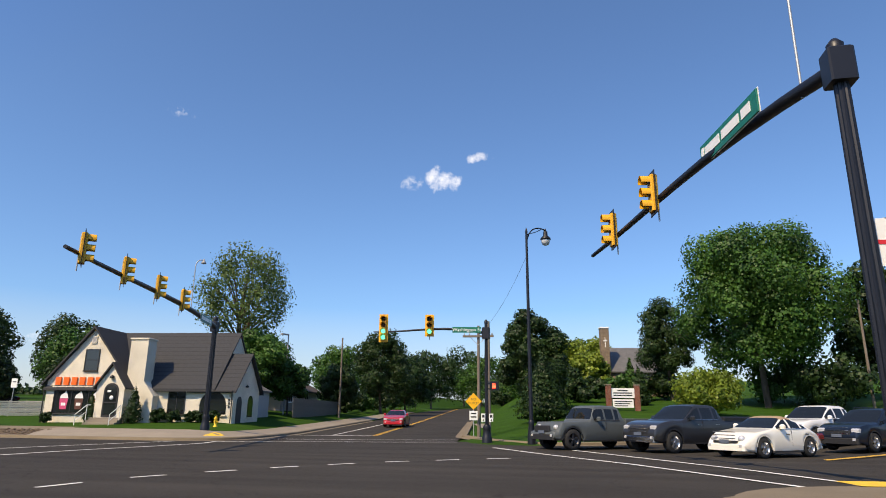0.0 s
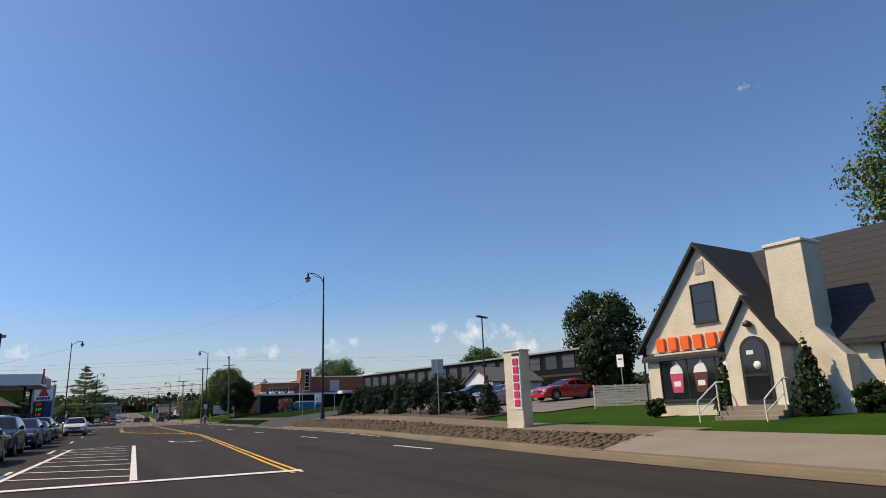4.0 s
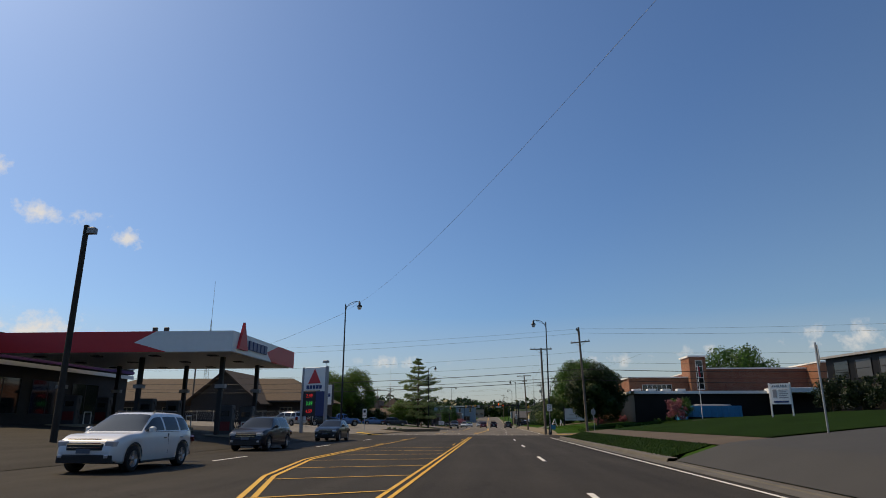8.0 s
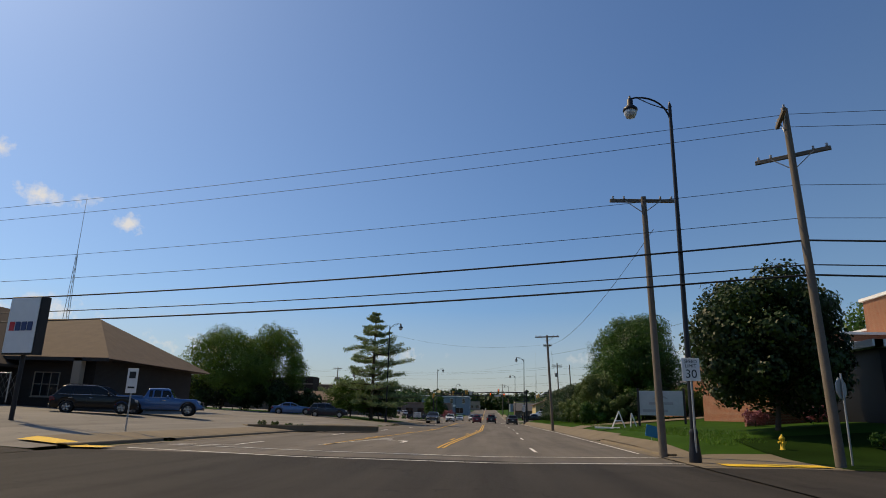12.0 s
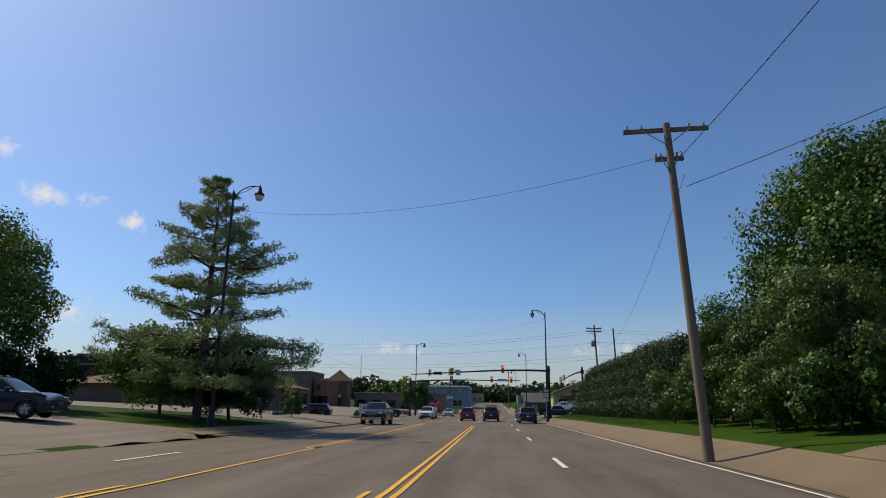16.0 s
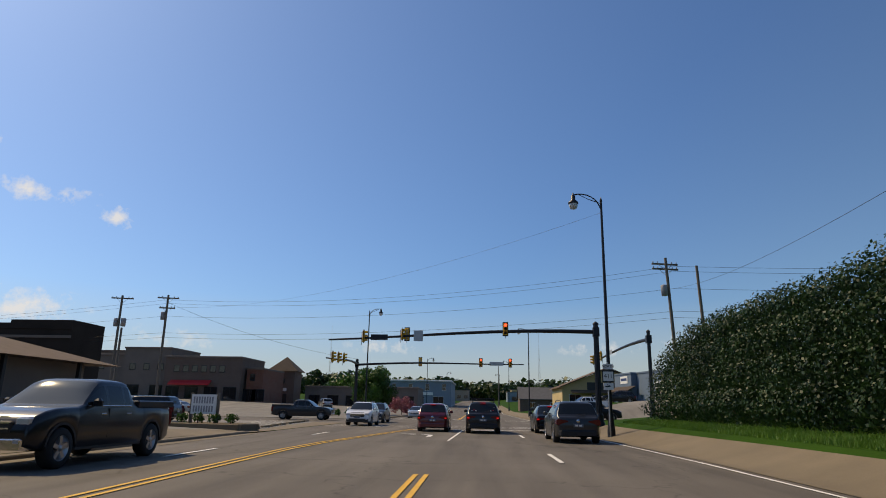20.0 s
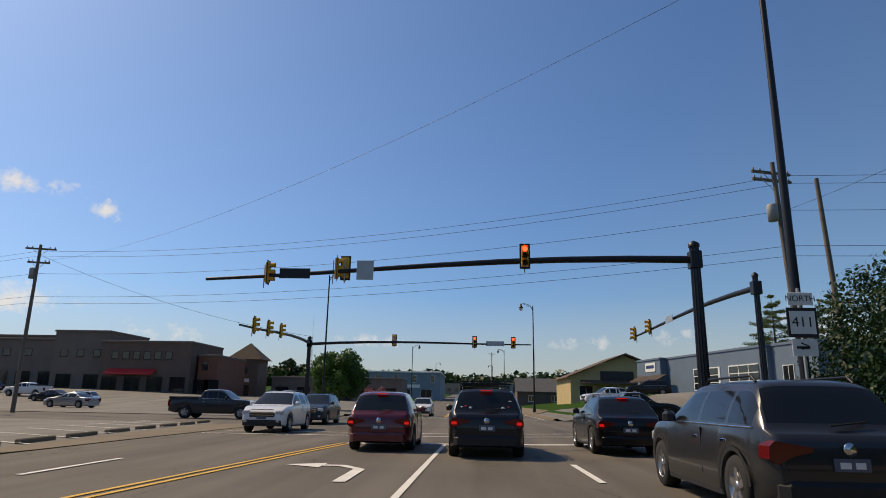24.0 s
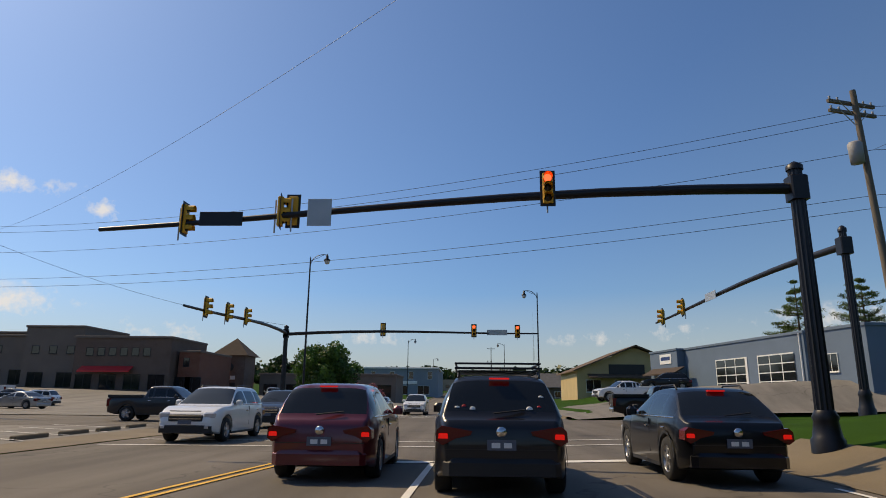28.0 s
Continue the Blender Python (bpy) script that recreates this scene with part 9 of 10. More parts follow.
def pine(x, y, height, width, label, seed=3, n=14000, base=None, leaf=None, tiers=15, low=0.12):
    """A loose conifer: whorls of long drooping limbs with needle tufts and gaps between."""
    rg = np.random.default_rng(seed)
    z = gz(x, y) if base is None else base
    t = thing("pine_tree", label, "tree", "", pose(x, y, z))
    part("trunk", Shape().tube((0, 0, -0.4), (0, 0, height * 0.5), height * 0.018, height * 0.012, 9).tube((0, 0, height * 0.5), (0, 0, height), height * 0.012, 0.02, 8), BARK, t)
    lm, bl = Shape(), []
    for i in range(tiers):
        k = (i + 0.3 * rg.random()) / (tiers - 0.7)
        hz_0 = height * (low + (0.97 - low) * k)
        ln = width / 2 * (1 - k) ** 0.75 * (0.8 + 0.35 * rg.random()) + 0.3
        m_ = 4 if i % 2 else 5
        for j in range(m_):
            a = 2 * math.pi * j / m_ + 1.3 * i + rg.normal() * 0.25
            q = ln * (0.55 + 0.6 * rg.random())
            hz_ = hz_0 + rg.normal() * 0.028 * height * (1 - 0.8 * k)
            d = Vector((math.cos(a), math.sin(a), 0))
            sd = Vector((-d.y, d.x, 0))
            p0, p1, p2 = Vector((0, 0, hz_)), d * q * 0.55 + Vector((0, 0, hz_ + (0.16 * rg.random() - 0.04) * q)), d * q + Vector((0, 0, hz_ + q * (0.02 + 0.3 * rg.random() - 0.16 * (1 - k))))
            lm.tube(p0, p1, 0.012 * q + 0.02, 0.01 * q + 0.012, 5).tube(p1, p2, 0.01 * q + 0.012, 0.01, 5)
            for kk in np.arange(0.3, 1.06, 0.14):
                p = p0.lerp(p1, kk / 0.55) if kk < 0.55 else p1.lerp(p2, (kk - 0.55) / 0.45)
                for s_ in ((-1, 1) if kk < 0.95 else (0,)):
                    w_ = p + sd * s_ * q * 0.34 * (1.12 - kk) * (0.6 + 0.7 * rg.random()) + Vector((0, 0, 0.10 + 0.1 * rg.random()))
                    r = 0.06 * q + 0.14 + 0.12 * rg.random()
                    bl.append((w_.x, w_.y, w_.z, r * 1.1, r * 1.1, r * 0.72))
                    if s_:
                        lm.tube(p, w_, 0.012, 0.006, 4, False)
    part("branchwork", lm, BARK, t)
    part("crown", leaf_cloud(bl, n, 0.33, seed, 0.35, 0.09), leaf or LEAF_PINE, t)
    return t


def shrub(x, y, h, w, leaf, label, seed=1, n=1200, size=0.16, name="shrub", cone=False, z=None, group=""):
    z = gz(x, y) if z is None else z
    t = thing(name, label, "shrub", group, pose(x, y, z))
    if cone:
        bl = [(0, 0, h * (0.12 + 0.8 * k), w / 2 * (1.02 - k) ** 0.7, w / 2 * (1.02 - k) ** 0.7, h * 0.14) for k in np.linspace(0, 0.95, 8)]
    else:
        bl = lumpy(0, h * 0.52, w / 2, h * 0.5, 7, seed)
    part("stem", Shape().tube((0, 0, -0.2), (0, 0, h * 0.6), 0.05, 0.02, 6), BARK, t)
    part("foliage", leaf_cloud(bl, n, size, seed, 0.7), leaf, t)
    return t


# shrubbery round the church lawn and behind the shop's car park
for i, (xx, yy, hh, ww) in enumerate(((40, -48.5, 2.6, 4.5), (44, -52.5, 2.8, 5), (48, -56.5, 3.2, 6), (34, -59.0, 2.6, 5), (30, -68, 4.0, 8), (36, -66, 4.0, 7), (21, -72, 4.0, 8), (12, -76, 4.0, 8), (50, -46, 4.0, 6), (58, -41.5, 4.5, 8))):
    shrub(xx, yy, hh, ww, (LEAF_DARK, LEAF_GREEN)[i % 2], "dense dark shrubbery behind the church lawn", 300 + i, 3500, 0.3, name="shrubbery", group="shrubbery round the church lawn")
for i, (xx, yy, hh, ww) in enumerate(((23, 5, 5.4, 3.2), (26, 7, 4.8, 3.4), (31, 2, 5.6, 4.4), (38, 10, 6.0, 5.5), (42, -1, 6.2, 6.0))):
    tree(xx, yy, hh, ww, LEAF_DARK, "dark garden tree behind the shop's car park", 320 + i, 4500, 0.3, crown0=0.06, blobs=20, taper=0.7, shell=0.5, group="trees behind the car park")

# round the cottage shop
tree(33.5, -14.0, 17.6, 10.8, LEAF_OLIVE, "tall airy tree with small pale leaves behind the shop", 11, 5500, 0.34, crown0=0.36, blobs=26, shell=0.55)
tree(36, -14.5, 8.5, 9, LEAF_GREEN, "dense green tree behind the shop", 12, 13000, 0.33, crown0=0.12)
tree(27.5, -19.0, 7.6, 6.5, LEAF_GREEN, "dense green tree beside the tall airy one", 13, 11000, 0.32, crown0=0.15)
tree(31, -20.5, 5.2, 4.6, LEAF_GREEN, "small garden tree by the board fence", 14, 4000, 0.3, crown0=0.18)
tree(45, -20.5, 6.2, 5.0, LEAF_DARK, "dark garden tree by the side street", 15, 5000, 0.3, crown0=0.1)
tree(65, -20.0, 12.6, 9.6, LEAF_DARK, "tall dark oak beside the side street", 17, 11000, 0.38, crown0=0.07, blobs=20, taper=0.3)
for i, (xx, vv, hh, ww) in enumerate(((49, -25.5, 2.2, 3.4), (54, -25.0, 2.8, 4.0), (59, -25.5, 2.4, 3.6), (72, -25.8, 3.2, 4.6), (78, -26.0, 4.2, 5.0), (86, -26.0, 3.0, 5.0), (98, -26.0, 4.5, 6.0), (108, -26.5, 5.5, 7.0), (122, -26.5, 6.0, 8.0),
                                      (74, -46.0, 3.0, 5.0), (84, -45.5, 4.2, 6.0), (96, -45.5, 5.0, 7.0), (110, -45.5, 6.0, 8.0), (126, -45.0, 7.0, 9.0))):
    xw, yw, _ = jn(xx, vv)
    shrub(xw, yw, hh, ww, (LEAF_DARK, LEAF_DARK, LEAF_GREEN)[i % 3], "dense dark garden bushes along the side street", 330 + i, 3000, 0.26, name="shrubbery", group="bushes along the side street")
tree(90, -17.5, 11.0, 11, LEAF_DARK, "large dark tree beside the side street", 16, 7000, 0.55, crown0=0.06, taper=0.4)
for i, (xx, yy, hh, ww) in enumerate(((150, -10, 17, 18), (168, -22, 16, 20), (185, -14, 20, 22), (190, -34, 17, 20), (205, -48, 16, 22), (120, 6, 13, 16))):
    tree(xx, yy, hh, ww, (LEAF_DARK, LEAF_GREEN)[i % 2], "distant tree at the end of the side street", 20 + i, 4000, 0.8, crown0=0.05, group="trees at the end of the street")
tree(27.6, -44.0, 9.4, 6.6, LEAF_DARK, "dark maple at the side street corner", 30, 13000, 0.3, crown0=0.08, taper=0.45)
shrub(21.8, -45.0, 5.0, 3.8, LEAF_DARK, "dark conical evergreen at the corner", 31, 14000, 0.16, "conical_evergreen", True)
for i, (xx, yy, hh, ww) in enumerate(((58, -46.5, 7.6, 8), (64, -50, 8.0, 9), (53, -49.5, 5.5, 6), (66, -44, 7.5, 9))):
    tree(xx, yy, hh, ww, LEAF_BRIGHT, "sunlit yellow-green tree beyond the lawn", 32 + i, 4500, 0.5, crown0=0.08, group="sunlit trees")
tree(46.5, -58.0, 11.5, 7.5, LEAF_DARK, "tall dark tree beside the church", 36, 10000, 0.32, crown0=0.15)
tree(32.0, -63.5, 16.8, 13.8, LEAF_GREEN, "very large full maple beside the parkway", 37, 30000, 0.36, crown0=0.1, blobs=26, taper=0.2)
tree(35.5, -75, 13.0, 10.0, LEAF_DARK, "large dark tree behind the maple", 38, 7000, 0.5, crown0=0.08)
tree(23.5, -56.8, 3.6, 5.4, LEAF_BRIGHT, "sunlit small tree before the maple", 39, 4000, 0.3, crown0=0.1)
shrub(47, -53.8, 4.6, 1.9, LEAF_GREEN, "slim conifer beside the church", 40, 2500, 0.25, "conifer", True)
shrub(36, -53.5, 3.6, 1.8, LEAF_DARK, "slim dark conifer beside the church sign", 41, 2500, 0.25, "conifer", True)
for i, (X_, Y_, hh, ww) in enumerate(((10.7, -0.9, 1.15, 1.5), (12.0, -0.9, 1.0, 1.4), (13.6, -0.9, 0.95, 1.5), (15.5, -1.3, 1.0, 1.5), (14.6, -1.0, 0.8, 1.2), (1.0, -1.0, 0.9, 1.1), (4.9, -1.1, 2.6, 1.0), (9.0, -1.8, 3.2, 1.4))):
    p = HM @ Vector((X_, Y_, 0))
    shrub(p.x, p.y, 0.77 * hh, 0.77 * ww, LEAF_DARK, ("conical evergreen against the shop wall" if hh > 2 else "clipped dark foundation shrub by the wall"), 50 + i, 1600, 0.13, cone=hh > 2, z=gz(p.x, p.y), group="" if hh > 2 else "foundation shrubs")
# shrubs along the pavement by the car park
rg_ = np.random.default_rng(5)
for i in range(13):
    yy = 1.2 + 2.3 * i
    shrub(10.9 + 0.5 * rg_.random() + 0.02 * i, yy, 1.5 + 0.9 * rg_.random(), 1.3 + 0.4 * rg_.random(), LEAF_EVERGREEN, "dark evergreen shrub in the mulch bed", 70 + i, 3600, 0.1, group="evergreen shrubs by the pavement", cone=i % 3 == 0)
tagged(sheet("mulch_bed", 4, np.arange(0, 30, 1.5), lambda y: (float(RE(y)) + 4.4, float(RE(y)) + 8.0), SOIL, 0.04), "dark mulch bed under the shrubs", "bed", kind="structure")
tree(57, 44, 15.5, 13, LEAF_DARK, "tall dark tree beyond the car park", 80, 6000, 0.55, crown0=0.1, taper=0.4)
tree(66, 34, 14.0, 14, LEAF_DARK, "tall dark tree beyond the car park", 81, 6000, 0.55, crown0=0.08)
tree(44, 14, 9.5, 10, LEAF_GREEN, "green tree beside the car park", 82, 5000, 0.45, crown0=0.08)
tree(50.7, 158, 14.5, 16, LEAF_GREEN, "broad green tree behind the school", 83, 6000, 0.55, crown0=0.12)
tree(79, 120, 14.0, 13, LEAF_GREEN, "round green tree behind the school", 84, 5000, 0.55, crown0=0.1)
tree(95, 145, 14.0, 18, LEAF_BRIGHT, "sunlit tree beyond the school", 85, 5000, 0.6, crown0=0.08)
tree(24, 190, 10.5, 11, LEAF_GREEN, "airy tree beyond the school", 86, 8000, 0.3, crown0=0.15)
# bushes along the school wing
rg_ = np.random.default_rng(21)
for i in range(12):
    xx, yy = 33.6 + 0.66 * i, 88 - 3.95 * i
    shrub(xx, yy, 2.4 + 1.6 * rg_.random(), 3.6 + 1.2 * rg_.random(), LEAF_EVERGREEN, "dark bush against the school wing", 360 + i, 2600, 0.2, group="bushes along the school wing")
# school lawn
tree(13.6, 107.5, 7.8, 8.0, LEAF_DARK, "dense round dark holly tree", 90, 20000, 0.27, crown0=0.02, blobs=22, taper=0.1, shell=0.9)
shrub(21.6, 99.5, 2.7, 2.7, BLOSSOM, "pink flowering crape myrtle on the lawn", 91, 1800, 0.14)
shrub(22.5, 100.5, 2.6, 2.8, LEAF_GREEN, "green shrub beside the pink one", 92, 1800, 0.16)
for i in range(5):
    shrub(15.5 + 1.6 * i, 102.5 + 0.3 * i, 0.7, 1.1, LEAF_GREEN, "low green shrub before the school", 93 + i, 700, 0.1, group="low shrubs before the school")
shrub(14.5, 112.3, 1.0, 1.4, BLOSSOM, "reddish low bush by the annex", 99, 900, 0.1)
shrub(18.0, 112.6, 0.9, 1.3, BLOSSOM, "reddish low bush by the annex", 100, 900, 0.1)
tree(18.2, 156.5, 13.3, 12.4, LEAF_GREEN, "large leafy roadside tree", 101, 42000, 0.25, crown0=0.03, blobs=34, taper=0.35)
tree(12.2, 150.5, 5.8, 5.0, LEAF_OLIVE, "young roadside tree before the large one", 102, 11000, 0.16, crown0=0.04)
tree(13.2, 163.0, 5.6, 4.6, LEAF_OLIVE, "yellow-green roadside tree in the thicket", 103, 11000, 0.17, crown0=0.02)
tree(14.6, 166.5, 5.8, 5.4, LEAF_DARK, "roadside tree at the end of the hedge", 104, 12000, 0.21, crown0=0.02)
for i in range(5):
    shrub(10.8 + 0.4 * (i % 2), 152 + 3.2 * i, 2.4 + 0.5 * (i % 3), 3.2, (LEAF_OLIVE, LEAF_GREEN)[i % 2], "tangled green bush beside the pavement", 105 + i, 5000, 0.13, group="roadside thicket")

for i, (xx, yy, hh, ww) in enumerate(((14.5, 151.5, 3.2, 5.0), (17.5, 151.0, 3.6, 5.6), (21.0, 151.5, 3.4, 5.4), (24.0, 153.0, 4.0, 5.5), (13.5, 155.5, 4.2, 5.0), (14.0, 159.5, 4.4, 5.0))):
    shrub(xx, yy, hh, ww, (LEAF_DARK, LEAF_GREEN)[i % 2], "dense dark thicket bush under the large tree", 170 + i, 8000, 0.16, name="thicket_bush", group="thicket under the tree")
for i, (xx, yy, hh, ww) in enumerate(((11.6, 148.6, 2.3, 3.4), (14.0, 148.0, 2.8, 3.8), (16.6, 147.6, 3.0, 4.2), (19.4, 147.4, 3.2, 4.4), (22.4, 147.6, 3.4, 4.6), (25.6, 148.5, 3.6, 5.0))):
    shrub(xx, yy, hh, ww, (LEAF_GREEN, LEAF_OLIVE, LEAF_DARK)[i % 3], "tangled leafy bush reaching down to the grass", 190 + i, 8000, 0.14, name="thicket_bush", group="thicket edge")
for i, (xx, yy, hh, ww) in enumerate(((-38.5, 156.0, 3.6, 7.0), (-33.5, 158.5, 3.8, 7.0), (-29.0, 160.5, 3.8, 6.5), (-26.0, 163.5, 3.4, 5.5))):
    shrub(xx, yy, hh, ww, LEAF_DARK, "dark bush under the car park trees", 180 + i, 5000, 0.24, name="thicket_bush", group="bushes under the car park trees")

# holly hedge along the road
hd = thing("holly_hedge", "tall dense glossy holly hedge along the pavement", "hedge", m=pose(0, 0, 0))
bl_ = []
rg_ = np.random.default_rng(8)
for yy in np.arange(168, 211, 1.2):
    tp = float(np.interp(yy, [168, 180, 195, 211], [5.6, 5.7, 5.7, 5.2])) + 0.35 * rg_.random()
    b0 = gz(12.5, yy)
    for zz in np.arange(b0 + 0.6, tp - 0.4, 1.2):
        k = (zz - b0) / (tp - b0)
        for xx in (11.4 + 0.9 * k, 13.6):
            r = 1.05 * (1 - 0.25 * k) + 0.2 * rg_.random()
            bl_.append((xx + 0.3 * rg_.random(), yy + 0.4 * rg_.random(), zz, r, 1.1, 1.0))
    bl_.append((12.8, yy, tp - 0.3, 0.8, 0.8, 0.5 + 0.5 * rg_.random()))
part("foliage", leaf_cloud(bl_, 210000, 0.13, 9, 0.9, 0.32), LEAF_HOLLY, hd)
for yy in np.arange(169, 206, 2.2):
    part("stem", Shape().tube((12.9, yy, gz(12.9, yy) - 0.2), (12.9, yy + 0.1, gz(12.9, yy) + 3.2), 0.09, 0.05, 6), BARK, hd)

# left side
tree(-35.0, 158, 11.0, 11.5, LEAF_SUN, "bushy green tree at the clinic car park", 120, 22000, 0.24, crown0=0.02, blobs=20, taper=0.15)
tree(-30.2, 163, 12.0, 10.5, LEAF_SUN, "bushy green tree with dark underside at the car park", 121, 22000, 0.24, crown0=0.02, blobs=20, taper=0.15)
pine(-16.2, 164.5, 15.0, 15.4, "tall loose white pine beside the road", 122, 40000, tiers=14)
tree(-19.5, 166.5, 5.6, 7.5, LEAF_SUN, "bushy undergrowth tree under the pine", 123, 6000, 0.26, crown0=0.04, blobs=14)
tree(-15.6, 167.8, 5.0, 6.0, LEAF_DARK, "dark bush under the pine", 124, 6000, 0.24, crown0=0.02, blobs=12)
shrub(-15.6, 180.5, 2.2, 2.3, LEAF_GREEN, "clipped round bush at the diner", 125, 9000, 0.08)
for i in range(6):
    shrub(-15.4 + 0.75 * i, 118.5 + 0.5 * i, 0.45, 0.6, LEAF_OLIVE, "sparse low plant in the island bed", 126 + i, 200, 0.09, group="plants in the island bed")
isl = thing("kerb_island", "long low planted kerb island at the car park edge", "traffic island", m=pose(-15.8, 117.5, gz(-15, 118), 0, 0, 33))
part("edging", Shape().box(0, 9, 0, 0.2, -0.2, 0.18, 0.03).box(0, 9, 1.6, 1.8, -0.2, 0.18, 0.03).box(-0.2, 0, 0, 1.8, -0.2, 0.18, 0.03).box(9, 9.2, 0, 1.8, -0.2, 0.18, 0.03), CONCRETE, isl)
part("soil", Shape().box(0, 9, 0.2, 1.6, -0.2, 0.14), SOIL, isl)
for i in range(4):
    shrub(-14.9 + 0.95 * i, 202.3 - 0.25 * i, 0.55, 0.7, LEAF_GREEN, "low flowering plant in the planter", 134 + i, 300, 0.09, group="planter plants", z=gz(-14.5, 202) + 0.2)
tree(-15.6, 266, 7.4, 7.6, LEAF_GREEN, "round street tree at the far corner", 140, 6500, 0.34, crown0=0.15)
shrub(-11.8, 272, 3.0, 4.4, BLOSSOM, "pink flowering shrub at the far corner", 141, 2500, 0.2)
for i in range(6):
    shrub(-24 + 1.7 * i, 247.5 + 0.4 * i, 1.0, 1.4, LEAF_GREEN, "low green bush at the car park edge", 142 + i, 800, 0.12, group="car park bushes")
for i, (xx, yy, hh, ww) in enumerate(((41.5, 277, 13.0, 6.5), (46, 271, 12.0, 6.5), (49, 260, 12.5, 7.0), (47, 250, 9.5, 6.0))):
    pine(xx, yy, hh, ww * 1.7, "loose dark pine behind the workshop", 150 + i, 16000, leaf=LEAF_OLIVE, tiers=11, low=0.18)
tree(52, 250, 9, 9, LEAF_DARK, "dark tree beside the workshop", 155, 4500, 0.4)
# behind the fuel station and far along the road
tree(-58, 100, 8.5, 9, LEAF_GREEN, "tree behind the fuel station", 160, 4000, 0.4)
tree(-52, 40, 8.5, 9, LEAF_DARK, "tree behind the blue-grey building", 161, 4000, 0.4)
rg_ = np.random.default_rng(12)
for i in range(34):
    yy = 330 + 300 * rg_.random()
    sd = -1 if i % 2 else 1
    xx = sd * (22 + 90 * rg_.random() ** 1.5) + (8 if sd > 0 else -14)
    if -70 < xx < -8 and yy < 345 or (-36 < xx < -6 and 395 < yy < 445):
        continue
    tree(xx, yy, 7 + 6 * rg_.random(), 8 + 6 * rg_.random(), (LEAF_DARK, LEAF_GREEN, LEAF_OLIVE)[i % 3], "distant tree along the road", 200 + i, 1400, 0.85, blobs=8, group="distant trees")
# wooded skyline
bl_ = []
for i in range(150):
    a = math.pi * (0.02 + 0.96 * i / 150)
    r = 620 + 60 * rg_.random()
    bl_.append((r * math.cos(a), 100 + r * math.sin(a), 6 + 8 + 5 * rg_.random(), 16 + 10 * rg_.random(), 16, 7 + 5 * rg_.random()))
for i in range(60):
    a = -math.pi * (i / 60)
    bl_.append((330 * math.cos(a), -30 + 330 * math.sin(a), 10, 14, 14, 9 + 4 * rg_.random()))
wd = part("far_woods", leaf_cloud(bl_, 80000, 4.0, 77, 0.9), LEAF_DARK)
tagged(wd, "distant wooded ridge along the skyline", "woods", kind="stuff")

# ---------------------------------------------------------------- river stones between kerb and pavement
rg_ = np.random.default_rng(21)
stone_meshes = []
for k in range(5):
    bm = bmesh.new()
    bmesh.ops.create_icosphere(bm, subdivisions=1, radius=1)
    for v_ in bm.verts:
        v_.co *= 0.8 + 0.35 * rg_.random()
    me = bpy.data.meshes.new("stone")
    bm.to_mesh(me)
    bm.free()
    me.materials.append(STONES)
    me.polygons.foreach_set("use_smooth", [True] * len(me.polygons))
    stone_meshes.append(me)
rb = thing("rock_bed", "bed of tan river stones along the kerb", "rock bed", m=pose(0, 0, 0))
part("gravel", sheet("gravel", 3, np.arange(-18, 31, 1.5), lambda y: (float(RE(y)) + 0.3, float(RE(y)) + 2.4), SOIL, 0.03).data, None, rb)
bpy.data.objects.remove([o for o in bpy.data.objects if o.name.startswith("gravel") and o.parent is None][0])
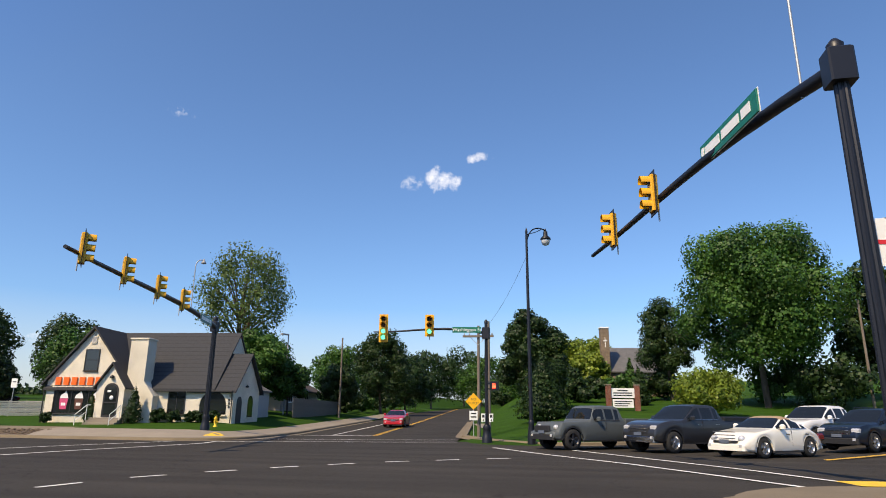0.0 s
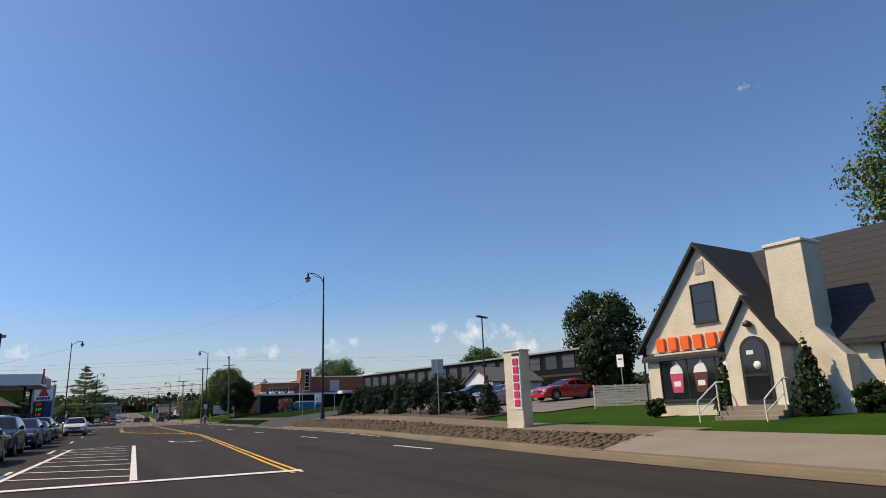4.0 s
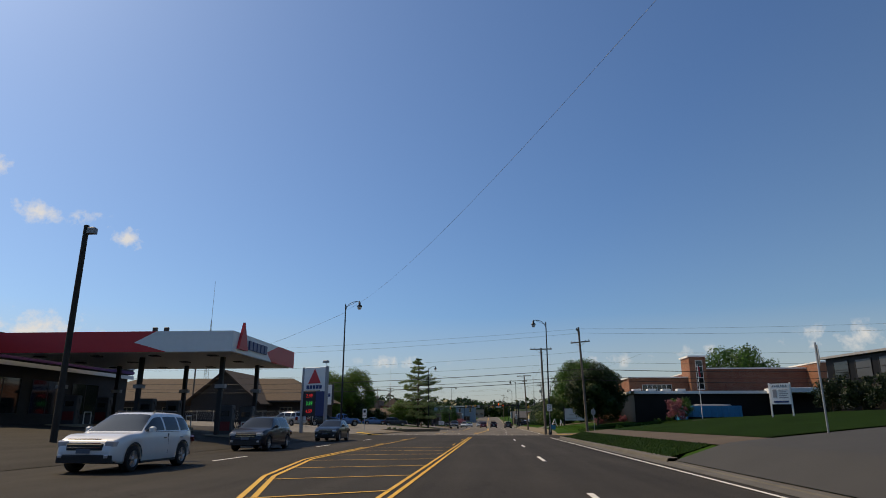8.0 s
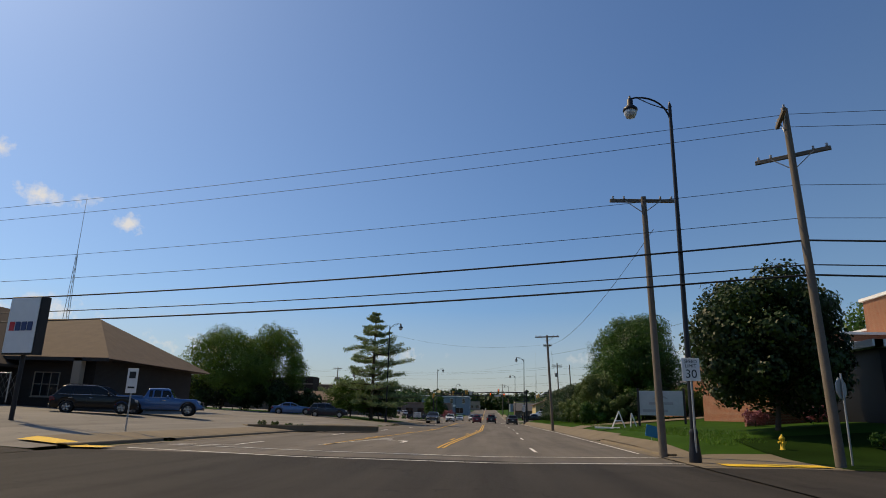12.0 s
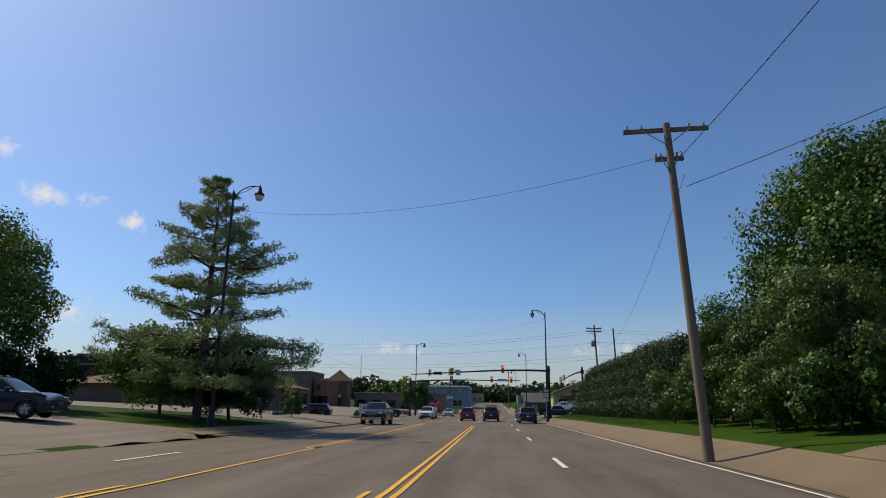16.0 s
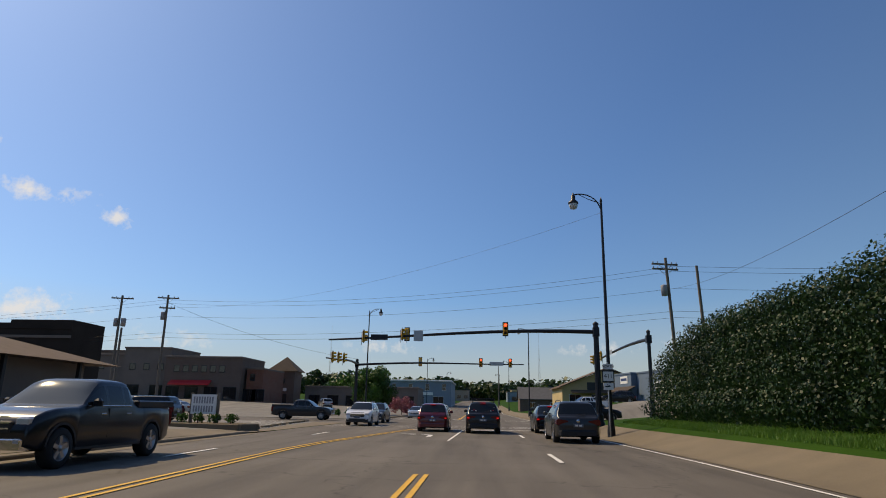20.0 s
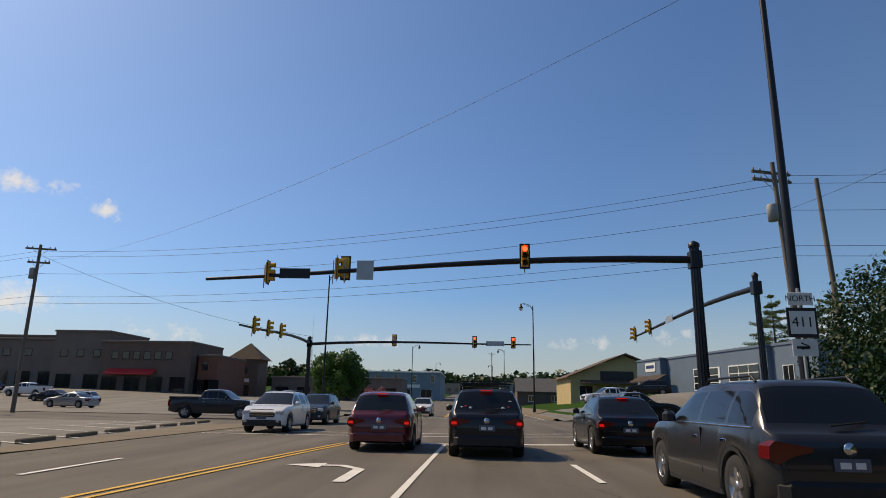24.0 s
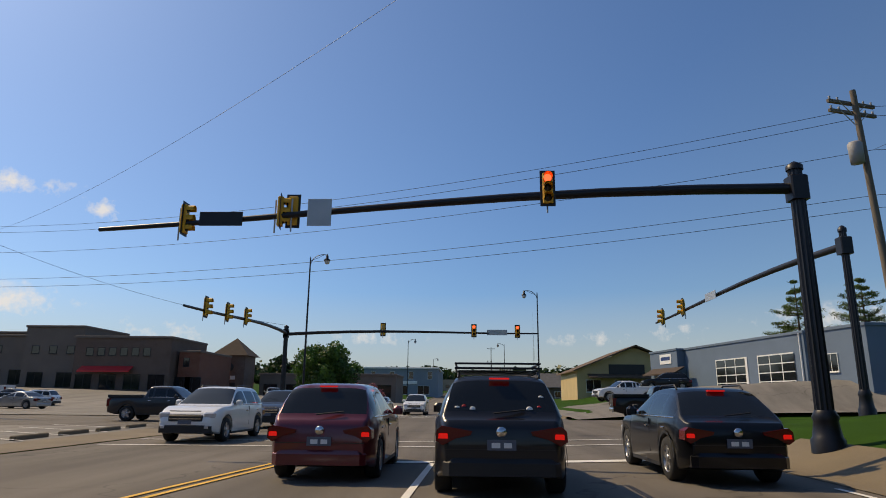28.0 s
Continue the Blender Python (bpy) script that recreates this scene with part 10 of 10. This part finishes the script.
for i in range(300):
    yy = 0.0 + 29 * rg_.random()
    xx = float(RE(yy)) + 0.4 + 1.8 * rg_.random()
    r = 0.07 + 0.07 * rg_.random()
    part("stone", stone_meshes[i % 5], None, rb, at=Matrix.LocRotScale((xx, yy, gz(xx, yy) + r * 0.35), Euler((rg_.random() * 6, rg_.random() * 6, rg_.random() * 6)), (r * 1.3, r, r * 0.7)))
s = Shape()
ico = [tuple(v_.co) for v_ in stone_meshes[0].vertices]
icf = [tuple(p_.vertices) for p_ in stone_meshes[0].polygons]
for i in range(2600):
    yy = -18 + 48 * rg_.random()
    xx = float(RE(yy)) + 0.3 + 2.0 * rg_.random()
    r = 0.05 + 0.07 * rg_.random()
    c, s_ = math.cos(i), math.sin(i)
    zz = gz(xx, yy) + r * 0.3
    s.add([(xx + r * 1.3 * (a * c - b * s_), yy + r * (a * s_ + b * c), zz + r * 0.7 * q) for a, b, q in ico], icf, True)
small = part("gravel_rest", s, STONES, rb, fix=False)
small["kind"] = "stuff"
# grass blades along the verges
def blades(name, n, f, seed, h=0.1, material=None):
    rg2 = np.random.default_rng(seed)
    P = np.array([f(rg2) for _ in range(n)])
    Z = hz(P[:, 0], P[:, 1])
    a = rg2.random(n) * 6.28
    hh = h * (0.6 + 0.8 * rg2.random(n))
    lean = rg2.normal(size=(n, 2)) * 0.04
    w = 0.012
    V = np.stack([np.column_stack([P[:, 0] - w * np.cos(a), P[:, 1] - w * np.sin(a), Z - 0.01]), np.column_stack([P[:, 0] + w * np.cos(a), P[:, 1] + w * np.sin(a), Z - 0.01]),
                  np.column_stack([P[:, 0] + lean[:, 0], P[:, 1] + lean[:, 1], Z + hh])], 1).reshape(-1, 3)
    me = bpy.data.meshes.new(name)
    me.from_pydata(V.tolist(), [], np.arange(3 * n).reshape(-1, 3).tolist())
    ob = part(name, me, material or GRASS_BLADE)
    return tagged(ob, "short grass blades on the verge", "grass", kind="stuff")


blades("grass_blades", 16000, lambda r: (float(RE(60)) + 0.25 + 1.6 * r.random(), 46 + 38 * r.random()), 31, 0.1, GRASS_BLADE_DIM)
blades("grass_blades", 26000, lambda r: (9.15 + 1.7 * r.random(), 166 + 44 * r.random()), 32, 0.12)
blades("grass_blades", 9000, lambda r: (9.3 + 2.5 * r.random(), 104 + 40 * r.random()), 33, 0.12)
